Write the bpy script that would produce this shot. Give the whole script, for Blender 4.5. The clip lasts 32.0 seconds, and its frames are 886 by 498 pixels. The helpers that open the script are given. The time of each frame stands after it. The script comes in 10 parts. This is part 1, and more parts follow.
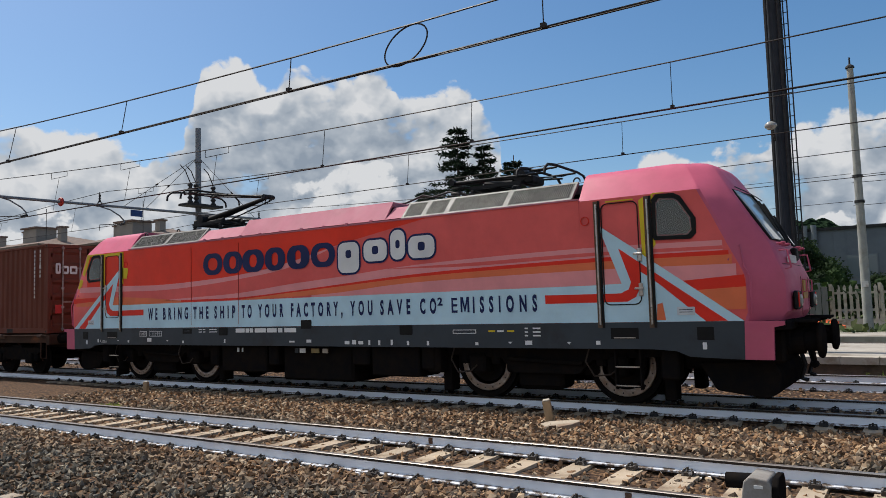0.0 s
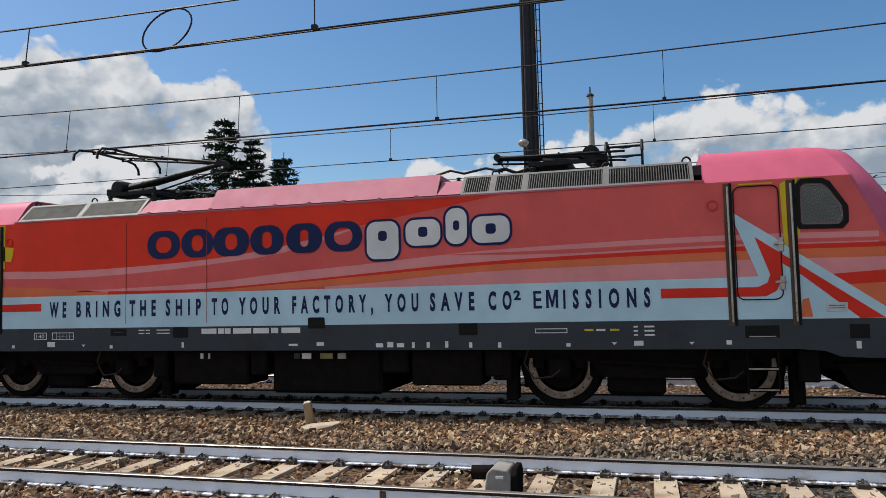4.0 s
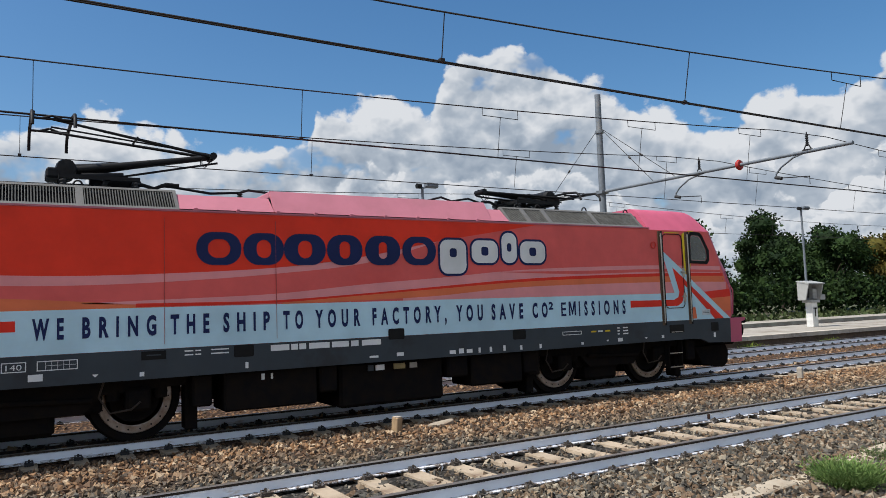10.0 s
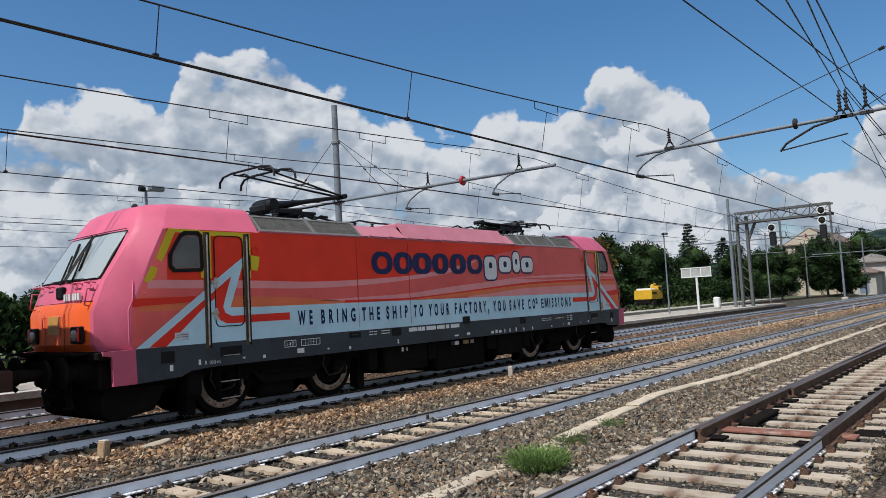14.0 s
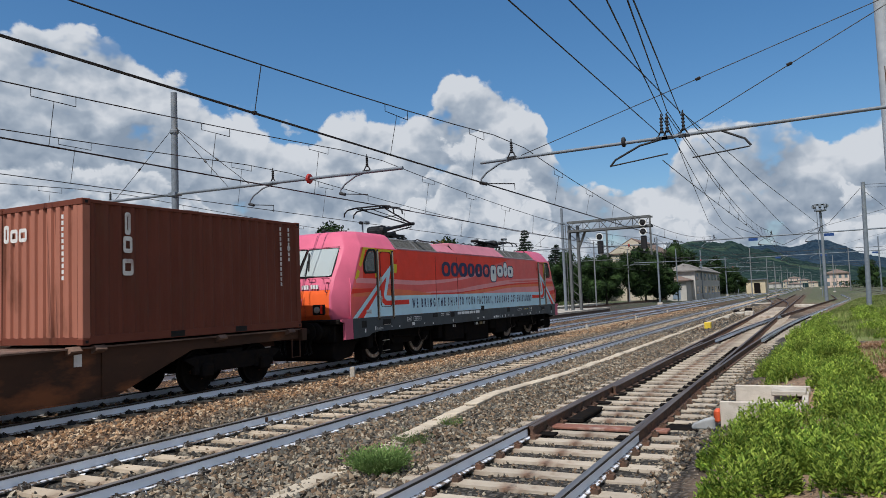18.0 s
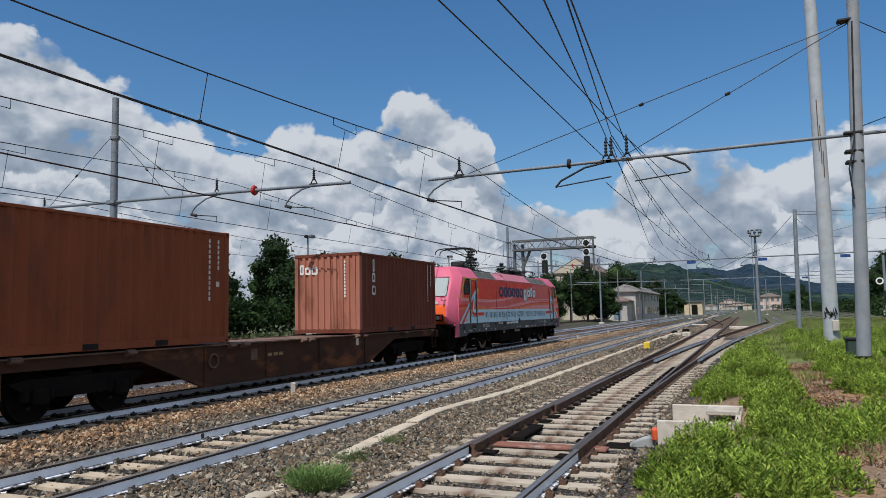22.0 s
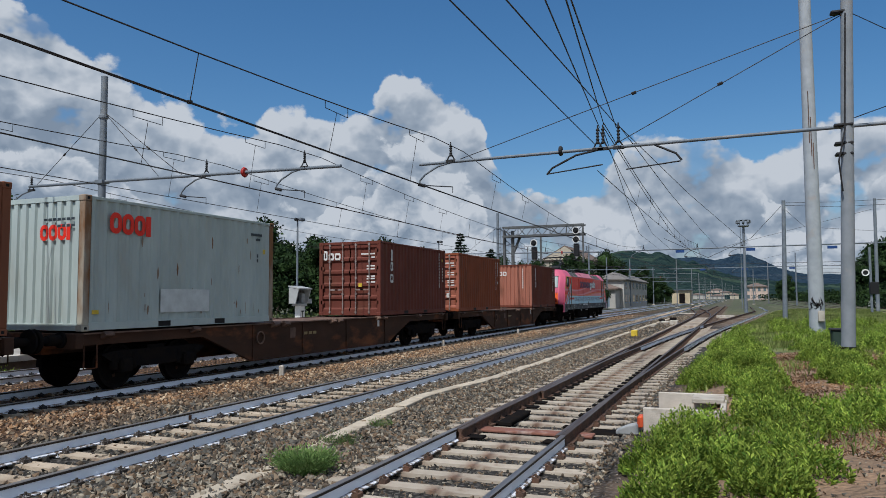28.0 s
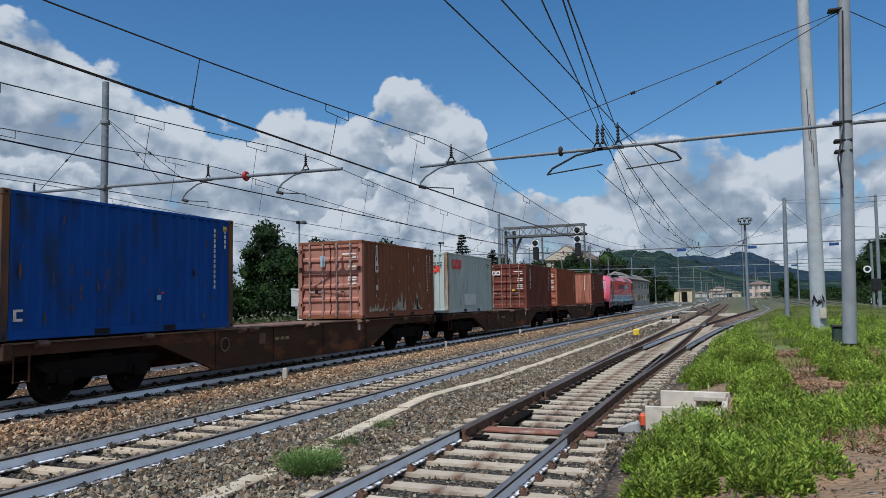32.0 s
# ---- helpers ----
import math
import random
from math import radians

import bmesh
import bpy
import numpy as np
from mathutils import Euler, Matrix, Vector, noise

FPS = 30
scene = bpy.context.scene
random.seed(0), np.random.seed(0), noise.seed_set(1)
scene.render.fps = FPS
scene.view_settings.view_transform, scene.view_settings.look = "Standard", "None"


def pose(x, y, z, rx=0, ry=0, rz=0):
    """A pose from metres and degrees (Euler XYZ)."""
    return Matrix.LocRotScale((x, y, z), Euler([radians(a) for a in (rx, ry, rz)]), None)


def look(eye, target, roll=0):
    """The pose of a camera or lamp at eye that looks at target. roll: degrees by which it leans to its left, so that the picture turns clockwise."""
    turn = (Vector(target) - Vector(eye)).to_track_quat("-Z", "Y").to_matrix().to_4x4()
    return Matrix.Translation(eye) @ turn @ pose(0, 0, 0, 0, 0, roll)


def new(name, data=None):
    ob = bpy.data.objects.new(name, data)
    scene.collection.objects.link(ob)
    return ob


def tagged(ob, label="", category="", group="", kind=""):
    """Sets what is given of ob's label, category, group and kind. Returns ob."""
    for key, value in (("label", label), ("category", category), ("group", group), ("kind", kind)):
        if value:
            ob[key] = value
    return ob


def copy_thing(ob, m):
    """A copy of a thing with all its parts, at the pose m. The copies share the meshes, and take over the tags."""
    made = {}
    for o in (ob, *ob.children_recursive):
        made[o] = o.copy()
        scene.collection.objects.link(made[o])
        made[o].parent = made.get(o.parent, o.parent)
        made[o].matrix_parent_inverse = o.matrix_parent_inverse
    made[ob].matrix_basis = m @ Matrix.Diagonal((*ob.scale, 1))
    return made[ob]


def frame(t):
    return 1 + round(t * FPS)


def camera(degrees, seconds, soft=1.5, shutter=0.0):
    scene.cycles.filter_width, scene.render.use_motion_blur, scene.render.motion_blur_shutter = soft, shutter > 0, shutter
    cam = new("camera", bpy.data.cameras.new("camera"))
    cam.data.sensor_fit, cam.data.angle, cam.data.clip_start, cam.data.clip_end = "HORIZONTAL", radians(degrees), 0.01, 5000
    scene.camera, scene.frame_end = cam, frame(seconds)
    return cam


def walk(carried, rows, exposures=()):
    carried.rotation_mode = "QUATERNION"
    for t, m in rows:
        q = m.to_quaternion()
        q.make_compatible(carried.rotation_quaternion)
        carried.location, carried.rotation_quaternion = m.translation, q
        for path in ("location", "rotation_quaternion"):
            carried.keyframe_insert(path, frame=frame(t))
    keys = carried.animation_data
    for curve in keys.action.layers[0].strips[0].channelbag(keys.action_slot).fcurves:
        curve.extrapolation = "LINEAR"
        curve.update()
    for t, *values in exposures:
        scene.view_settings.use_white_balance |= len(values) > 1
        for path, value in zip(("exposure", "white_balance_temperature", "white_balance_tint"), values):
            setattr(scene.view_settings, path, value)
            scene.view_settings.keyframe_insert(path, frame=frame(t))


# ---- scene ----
cam = camera(62.43, 32.0, 0.55)
PATH = [
    (0.0, pose(-0.220, 0.075, 1.692, 94.34, 1.72, 33.67)),
    (0.5, pose(-0.207, 0.094, 1.691, 94.07, 1.89, 32.44)),
    (1.0, pose(-0.169, 0.102, 1.693, 93.94, 2.20, 30.80)),
    (1.5, pose(-0.116, 0.102, 1.705, 93.91, 2.15, 28.25)),
    (2.0, pose(-0.056, 0.112, 1.714, 93.81, 2.20, 25.29)),
    (2.5, pose(-0.054, 0.102, 1.714, 93.82, 2.14, 22.74)),
    (4.5, pose(-0.186, 0.071, 1.732, 93.78, 1.19, 12.98)),
    (5.0, pose(-0.177, 0.066, 1.738, 93.62, 1.30, 9.87)),
    (5.5, pose(-0.148, 0.046, 1.741, 93.46, 1.36, 6.00)),
    (6.0, pose(-0.098, 0.044, 1.738, 93.65, 1.20, 2.49)),
    (6.5, pose(-0.075, 0.041, 1.739, 94.02, 1.24, -0.70)),
    (7.0, pose(-0.061, -0.002, 1.740, 94.17, 1.51, -4.10)),
    (7.5, pose(-0.031, -0.013, 1.748, 94.26, 1.79, -7.86)),
    (8.0, pose(-0.013, -0.010, 1.758, 94.37, 2.08, -12.14)),
    (8.5, pose(-0.021, 0.015, 1.759, 94.49, 2.49, -18.44)),
    (9.0, pose(-0.063, 0.052, 1.760, 94.61, 2.25, -24.47)),
    (9.5, pose(-0.083, 0.067, 1.756, 94.78, 2.04, -27.83)),
    (10.0, pose(-0.070, 0.072, 1.779, 94.59, 1.93, -30.71)),
    (10.5, pose(-0.060, 0.072, 1.777, 94.30, 1.75, -32.96)),
    (11.0, pose(-0.043, 0.058, 1.768, 94.23, 1.72, -35.89)),
    (11.5, pose(-0.013, 0.050, 1.767, 94.16, 1.98, -38.03)),
    (12.0, pose(0.023, 0.036, 1.762, 94.12, 2.20, -40.42)),
    (12.5, pose(0.036, 0.020, 1.774, 94.05, 2.20, -43.34)),
    (13.0, pose(0.073, -0.004, 1.773, 94.08, 2.29, -46.53)),
    (13.5, pose(0.095, -0.043, 1.773, 94.27, 2.54, -48.83)),
    (14.0, pose(0.107, -0.084, 1.769, 94.39, 3.06, -50.71)),
    (14.5, pose(0.122, -0.107, 1.775, 94.33, 3.27, -52.50)),
    (16.5, pose(0.062, -0.036, 1.771, 94.24, 2.46, -59.67)),
    (17.0, pose(0.042, -0.021, 1.774, 93.88, 2.42, -61.05)),
    (17.5, pose(0.046, -0.035, 1.779, 93.73, 2.38, -62.07)),
    (18.0, pose(0.061, -0.067, 1.782, 93.87, 2.17, -62.99)),
    (18.5, pose(0.061, -0.080, 1.783, 94.11, 2.09, -64.34)),
    (19.0, pose(0.057, -0.081, 1.784, 94.47, 2.16, -65.06)),
    (19.5, pose(0.063, -0.082, 1.782, 94.61, 2.09, -65.44)),
    (20.0, pose(0.063, -0.081, 1.782, 94.72, 2.05, -65.92)),
    (20.5, pose(0.064, -0.073, 1.783, 94.72, 1.76, -66.66)),
    (21.0, pose(0.062, -0.070, 1.781, 94.90, 1.35, -66.94)),
    (21.5, pose(0.064, -0.073, 1.782, 95.03, 1.08, -67.13)),
    (22.0, pose(0.070, -0.070, 1.781, 95.03, 1.16, -67.30)),
    (22.5, pose(0.075, -0.068, 1.786, 95.00, 1.13, -67.45)),
    (23.0, pose(0.073, -0.065, 1.784, 94.89, 1.09, -67.52)),
    (23.5, pose(0.078, -0.062, 1.777, 94.75, 1.02, -67.58)),
    (24.0, pose(0.067, -0.061, 1.778, 94.59, 1.05, -67.67)),
    (24.5, pose(0.057, -0.055, 1.784, 94.37, 0.74, -67.57)),
    (25.0, pose(0.062, -0.050, 1.783, 94.08, 0.41, -67.59)),
    (25.5, pose(0.072, -0.056, 1.778, 93.98, 0.23, -67.66)),
    (27.5, pose(0.072, -0.063, 1.784, 93.88, 0.26, -68.02)),
    (28.0, pose(0.071, -0.061, 1.785, 93.86, 0.33, -68.16)),
    (28.5, pose(0.070, -0.067, 1.784, 93.86, 0.39, -68.22)),
    (29.0, pose(0.071, -0.065, 1.783, 93.93, 0.48, -68.30)),
    (29.5, pose(0.069, -0.067, 1.789, 93.91, 0.54, -68.34)),
    (30.0, pose(0.059, -0.062, 1.787, 93.89, 0.57, -68.38)),
    (30.5, pose(0.046, -0.066, 1.786, 93.90, 0.71, -68.34)),
    (31.0, pose(0.042, -0.071, 1.790, 93.87, 0.72, -68.30)),
    (31.5, pose(0.025, -0.079, 1.789, 93.88, 0.84, -68.19)),
    (32.0, pose(0.004, -0.092, 1.786, 93.95, 0.95, -67.99)),
]
EXPOSURE = [(0, 0.0, 6400, 10), (3, 0.02, 6400, 10), (5.5, 0.17, 6400, 10), (7, 0.22, 6350, 10), (10, 0.1, 6250, 10), (14, 0.0, 6130, 10), (18, -0.06, 6080, 10), (23, -0.15, 6000, 10), (28, -0.27, 5850, 9), (32, -0.17, 5750, 8)]
walk(cam, PATH, EXPOSURE)
TRAVEL = [(0, -10.95), (0.5, -10.33), (1, -9.69), (1.5, -9.03), (2, -8.34), (2.5, -7.64), (4.5, -4.65), (5, -3.84), (5.5, -3.01), (6, -2.16), (6.5, -1.28), (7, -0.40), (7.5, 0.52), (8, 1.47), (8.5, 2.44), (9, 3.43), (9.5, 4.45), (10, 5.47), (10.5, 6.54), (11, 7.61), (11.5, 8.71), (12, 9.83), (12.5, 10.98), (13, 12.14), (13.5, 13.34), (14, 14.53), (14.5, 15.75), (16.5, 20.89), (17, 22.25), (17.5, 23.63), (18, 25.01), (18.5, 26.41), (19, 27.84), (19.5, 29.29), (20, 30.76), (20.5, 32.25), (21, 33.78), (21.5, 35.32), (22, 36.89), (22.5, 38.50), (23, 40.17), (23.5, 41.90), (24, 43.70), (24.5, 45.60), (25, 47.47), (25.5, 49.37), (27.5, 57.06), (28, 59.12), (28.5, 61.27), (29, 63.47), (29.5, 65.72), (30, 68.01), (30.5, 70.35), (31, 72.72), (31.5, 75.13), (32, 77.57)]

# ---- plan: x along the tracks, y away from the walker, z up from the rail heads ----
A_Y, B_Y, C_Y, D_Y, E_Y = 12.52, 7.33, 2.84, 16.5, 25.6
GAUGE = 1.505

# ---- world, sun ----
SUN_EL, SUN_AZ = 58.0, -85.0          # azimuth from +y towards +x
world = bpy.data.worlds.new("sky")
scene.world = world
world.use_nodes = True


CLOUD_TOPS = [  # azimuth, elevation of the upper edge of the cloud heaps, degrees
    (-72, 13), (-65, 13.8), (-60, 12.7), (-53.6, 11.8), (-52.2, 18.6), (-50, 19.2), (-47.6, 17.8), (-46.9, 16), (-45, 18.8), (-41, 18.0), (-39, 18.8), (-35, 16.8), (-32.4, 17), (-29.6, 15), (-28.4, 11), (-27, 5), (-20, 5),
    (-18, 10.9), (-12, 10.9), (-8.2, 11.4), (-5, 13.1), (-3.2, 12.2), (0.3, 13), (5.7, 15.5), (8, 14.4), (15, 12.7), (20, 12), (21, 15.6), (26, 16.5), (30.3, 15.3), (31.2, 18.6), (38.4, 20.2), (41, 17.7), (45, 16.3), (49.2, 14.9), (50.3, 13),
    (53, 13.2), (55, 15.2), (59, 14.5), (66.5, 16.9), (69.6, 16.2), (71.4, 13.4), (73.6, 8.4), (78, 7.8), (80.7, 9.2), (83.5, 12.1), (92, 11.4), (98, 12.2), (106, 12)]


def sky_nodes():
    nt = world.node_tree
    nt.nodes.clear()
    N, L = nt.nodes.new, nt.links.new
    out, bg, cl, mixer = N("ShaderNodeOutputWorld"), N("ShaderNodeBackground"), N("ShaderNodeBackground"), N("ShaderNodeMixShader")
    sky = N("ShaderNodeTexSky")
    sky.sky_type, sky.sun_disc = "NISHITA", False
    sky.sun_elevation, sky.sun_rotation = radians(SUN_EL), radians(SUN_AZ)
    sky.air_density, sky.dust_density, sky.ozone_density = 1.0, 1.3, 3.0
    hue = N("ShaderNodeHueSaturation")
    hue.inputs["Saturation"].default_value, hue.inputs["Hue"].default_value = SKY_SAT, 0.496
    L(sky.outputs[0], hue.inputs["Color"])
    L(hue.outputs[0], bg.inputs["Color"])
    bg.inputs["Strength"].default_value = SKY_STRENGTH
    tc, sep = N("ShaderNodeTexCoord"), N("ShaderNodeSeparateXYZ")
    L(tc.outputs["Generated"], sep.inputs[0])

    def op(kind, *args):
        n = N("ShaderNodeMath")
        n.operation = kind
        for s_, v in zip(n.inputs, args):
            if isinstance(v, (int, float)):
                s_.default_value = v
            else:
                L(v, s_)
        return n.outputs[0]

    def ramp(v, a, c, lo=0.0, hi=1.0):
        r = N("ShaderNodeMapRange")
        r.interpolation_type = "SMOOTHSTEP"
        L(v, r.inputs["Value"])
        for k, x in (("From Min", a), ("From Max", c), ("To Min", lo), ("To Max", hi)):
            r.inputs[k].default_value = x
        return r.outputs[0]

    def billows(shift, scale, detail):
        m, n = N("ShaderNodeMapping"), N("ShaderNodeTexNoise")
        m.inputs["Location"].default_value = shift
        m.inputs["Scale"].default_value = (1, 1, 1.35)
        L(tc.outputs["Generated"], m.inputs["Vector"])
        L(m.outputs[0], n.inputs["Vector"])
        n.inputs["Scale"].default_value, n.inputs["Detail"].default_value, n.inputs["Roughness"].default_value = scale, detail, 0.6
        return n.outputs["Fac"]
    deg = 180 / math.pi
    az = op("MULTIPLY", op("ARCTAN2", sep.outputs["X"], sep.outputs["Y"]), deg)
    el = op("MULTIPLY", op("ARCSINE", sep.outputs["Z"]), deg)
    curve = N("ShaderNodeFloatCurve")
    c0 = curve.mapping.curves[0]
    pts = [((a + 75) / 185, e / 25) for a, e in CLOUD_TOPS]
    while len(c0.points) < len(pts):
        c0.points.new(0.5, 0.5)
    for p, q in zip(c0.points, pts):
        p.location, p.handle_type = q, "AUTO_CLAMPED"
    curve.mapping.update()
    L(op("DIVIDE", op("ADD", az, 75.0), 185.0), curve.inputs["Value"])
    top = op("MULTIPLY", curve.outputs[0], 25.0)

    def domes(shift, scale, detail=3.0):
        """Cauliflower heads: rounded cells, smaller ones upon larger."""
        m, n = N("ShaderNodeMapping"), N("ShaderNodeTexVoronoi")
        m.inputs["Location"].default_value = shift
        m.inputs["Scale"].default_value = (1, 1, 1.25)
        L(warped, m.inputs["Vector"])
        L(m.outputs[0], n.inputs["Vector"])
        n.inputs["Scale"].default_value, n.inputs["Detail"].default_value = scale, detail
        n.inputs["Roughness"].default_value, n.inputs["Lacunarity"].default_value = 0.55, 2.1
        return op("SUBTRACT", 1.0, n.outputs["Distance"])
    wn, wv = N("ShaderNodeTexNoise"), N("ShaderNodeVectorMath")
    wn.inputs["Scale"].default_value, wn.inputs["Detail"].default_value = 22.0, 4.0
    L(tc.outputs["Generated"], wn.inputs["Vector"])
    wv.operation = "MULTIPLY_ADD"
    L(wn.outputs["Color"], wv.inputs[0])
    wv.inputs[1].default_value = (0.045, 0.045, 0.045)
    L(tc.outputs["Generated"], wv.inputs[2])
    warped = wv.outputs[0]
    to_sun = (-0.010, -0.003, 0.016)
    fine, big, mid = billows((0, 0, 0), 16.0, 9), billows((0.3, 0.1, 0.2), 4.6, 3), billows((1.3, 0.6, 0.9), 10.0, 4)
    heads, heads_s = domes((0, 0, 0), 11.0, 2.5), domes(to_sun, 11.0, 2.5)
    low_heads, low_heads_s = domes((2.0, 1.0, 0.5), 17.0), domes((2.0 + to_sun[0], 1.0 + to_sun[1], 0.5 + to_sun[2]), 17.0)
    # the heaps that stand highest
    below = op("ADD", op("SUBTRACT", top, el), ramp(el, 10.0, 4.0, 0.0, 3.5))
    # heaps out of view, all round and overhead, added to brighten shaded sides
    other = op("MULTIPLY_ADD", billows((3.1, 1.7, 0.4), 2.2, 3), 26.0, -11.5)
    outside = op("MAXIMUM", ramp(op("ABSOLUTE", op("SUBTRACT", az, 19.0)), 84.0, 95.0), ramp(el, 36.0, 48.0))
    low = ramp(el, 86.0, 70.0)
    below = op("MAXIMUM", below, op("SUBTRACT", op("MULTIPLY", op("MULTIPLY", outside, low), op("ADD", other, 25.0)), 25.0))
    rough = op("ADD", op("MULTIPLY_ADD", heads, 2.6, -0.85), op("MULTIPLY_ADD", fine, 3.6, -1.35))
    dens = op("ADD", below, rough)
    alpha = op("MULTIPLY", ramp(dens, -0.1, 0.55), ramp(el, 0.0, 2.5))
    # thin spots that let the blue through
    alpha = op("MULTIPLY", alpha, ramp(op("ADD", mid, op("MULTIPLY", ramp(dens, 0.6, 5.0), 0.05)), THIN_AT - 0.05, THIN_AT + 0.06, 0.25, 1.0))
    # nearer, lower heaps before them
    front = op("SUBTRACT", op("ADD", op("MULTIPLY", top, 0.66), op("MULTIPLY_ADD", big, 18.0, -9.2)), el)
    dens2 = op("ADD", front, op("ADD", op("MULTIPLY_ADD", low_heads, 3.0, -1.7), op("MULTIPLY_ADD", fine, 3.6, -1.8)))
    alpha2 = ramp(dens2, -0.1, 1.0)

    def tone(d, cell, cell_s):
        relief = op("MULTIPLY", op("SUBTRACT", cell, cell_s), 0.85)
        lit = op("ADD", ramp(d, 0.0, 3.4, 0.92, 0.56), ramp(d, 3.0, 9.0, 0.0, -0.16))
        return op("ADD", op("ADD", lit, relief), op("ADD", op("MULTIPLY_ADD", mid, 2.3, -1.15), op("MULTIPLY_ADD", fine, 0.6, -0.3)))
    pick = N("ShaderNodeMix")
    L(alpha2, pick.inputs["Factor"])
    L(tone(dens, heads, heads_s), pick.inputs["A"])
    L(tone(dens2, low_heads, low_heads_s), pick.inputs["B"])
    shade = pick.outputs["Result"]
    col = N("ShaderNodeValToRGB")
    L(shade, col.inputs[0])
    e0, e1 = col.color_ramp.elements
    e0.position, e0.color = 0.1, (0.36, 0.43, 0.52, 1)
    e1.position, e1.color = 0.95, (0.92, 0.93, 0.94, 1)
    mid_ = col.color_ramp.elements.new(0.5)
    mid_.color = (0.55, 0.61, 0.68, 1)
    L(col.outputs[0], cl.inputs["Color"])
    cl.inputs["Strength"].default_value = CLOUD_STRENGTH
    L(alpha, mixer.inputs[0])
    L(bg.outputs[0], mixer.inputs[1])
    L(cl.outputs[0], mixer.inputs[2])
    L(mixer.outputs[0], out.inputs["Surface"])


SKY_STRENGTH, SKY_SAT, CLOUD_STRENGTH, THIN_AT = 0.116, 1.24, 0.74, 0.4
sky_nodes()
sun = new("sun", bpy.data.lights.new("sun", "SUN"))
sun.data.energy, sun.data.angle, sun.data.color = 4.9, radians(0.53), (1.0, 0.935, 0.84)
_d = Vector((math.sin(radians(SUN_AZ)) * math.cos(radians(SUN_EL)), math.cos(radians(SUN_AZ)) * math.cos(radians(SUN_EL)), math.sin(radians(SUN_EL))))
sun.matrix_world = look(_d * 100, (0, 0, 0))


# ---- mesh helpers ----
def mesh_of(name, bm, *mats, smooth=False):
    me = bpy.data.meshes.new(name)
    bmesh.ops.recalc_face_normals(bm, faces=bm.faces)
    bm.to_mesh(me)
    bm.free()
    for m in mats:
        me.materials.append(m)
    if smooth:
        for p in me.polygons:
            p.use_smooth = p.loop_total <= 4
    return me


def part(name, bm, material, parent=None, label="", smooth=False, at=None):
    ob = new(name, mesh_of(name, bm, *(material if isinstance(material, (tuple, list)) else (material,)), smooth=smooth))
    ob.parent = parent
    if at is not None:
        ob.matrix_basis = at
    if label:
        ob["label"] = label
    return ob


def thing(name, label, category, group="", kind="", at=None):
    ob = new(name)
    ob.empty_display_size = 0.2
    if at is not None:
        ob.matrix_basis = at
    return tagged(ob, label, category, group, kind)


def box(bm, x0, x1, y0, y1, z0, z1, bevel=0.0):
    vs = [bm.verts.new(c) for c in ((x0, y0, z0), (x1, y0, z0), (x1, y1, z0), (x0, y1, z0), (x0, y0, z1), (x1, y0, z1), (x1, y1, z1), (x0, y1, z1))]
    fs = [bm.faces.new([vs[i] for i in q]) for q in ((3, 2, 1, 0), (4, 5, 6, 7), (0, 1, 5, 4), (1, 2, 6, 5), (2, 3, 7, 6), (3, 0, 4, 7))]
    if bevel:
        es = {e for f in fs for e in f.edges}
        bmesh.ops.bevel(bm, geom=list(es), offset=bevel, segments=1, affect="EDGES", profile=0.5)
    return bm


def boxed(*dims, bevel=0.0):
    return box(bmesh.new(), *dims, bevel=bevel)


def lid(bm, ring):
    """An end cap with vertices of its own, so that round walls shade cleanly."""
    bm.faces.new([bm.verts.new(v.co) for v in ring])


def tube(bm, p0, p1, r0, r1=None, seg=8, caps=True):
    p0, p1 = Vector(p0), Vector(p1)
    r1 = r0 if r1 is None else r1
    d = (p1 - p0).normalized()
    u = d.orthogonal().normalized()
    v = d.cross(u)
    rings = []
    for p, r in ((p0, r0), (p1, r1)):
        rings.append([bm.verts.new(p + (u * math.cos(k * math.tau / seg) + v * math.sin(k * math.tau / seg)) * r) for k in range(seg)])
    for k in range(seg):
        bm.faces.new((rings[0][k], rings[0][(k + 1) % seg], rings[1][(k + 1) % seg], rings[1][k]))
    if caps:
        lid(bm, rings[0][::-1])
        lid(bm, rings[1])
    return bm


def chain(bm, pts, r, seg=6):
    """A bent rod through pts."""
    pts = [Vector(p) for p in pts]
    prev = None
    u = (pts[1] - pts[0]).orthogonal().normalized()
    for i, p in enumerate(pts):
        d = (pts[min(i + 1, len(pts) - 1)] - pts[max(i - 1, 0)]).normalized()
        u = (u - d * u.dot(d)).normalized()
        v = d.cross(u)
        ring = [bm.verts.new(p + (u * math.cos(k * math.tau / seg) + v * math.sin(k * math.tau / seg)) * r) for k in range(seg)]
        if prev:
            for k in range(seg):
                bm.faces.new((prev[k], prev[(k + 1) % seg], ring[(k + 1) % seg], ring[k]))
        else:
            lid(bm, ring[::-1])
        prev = ring
    lid(bm, prev)
    return bm


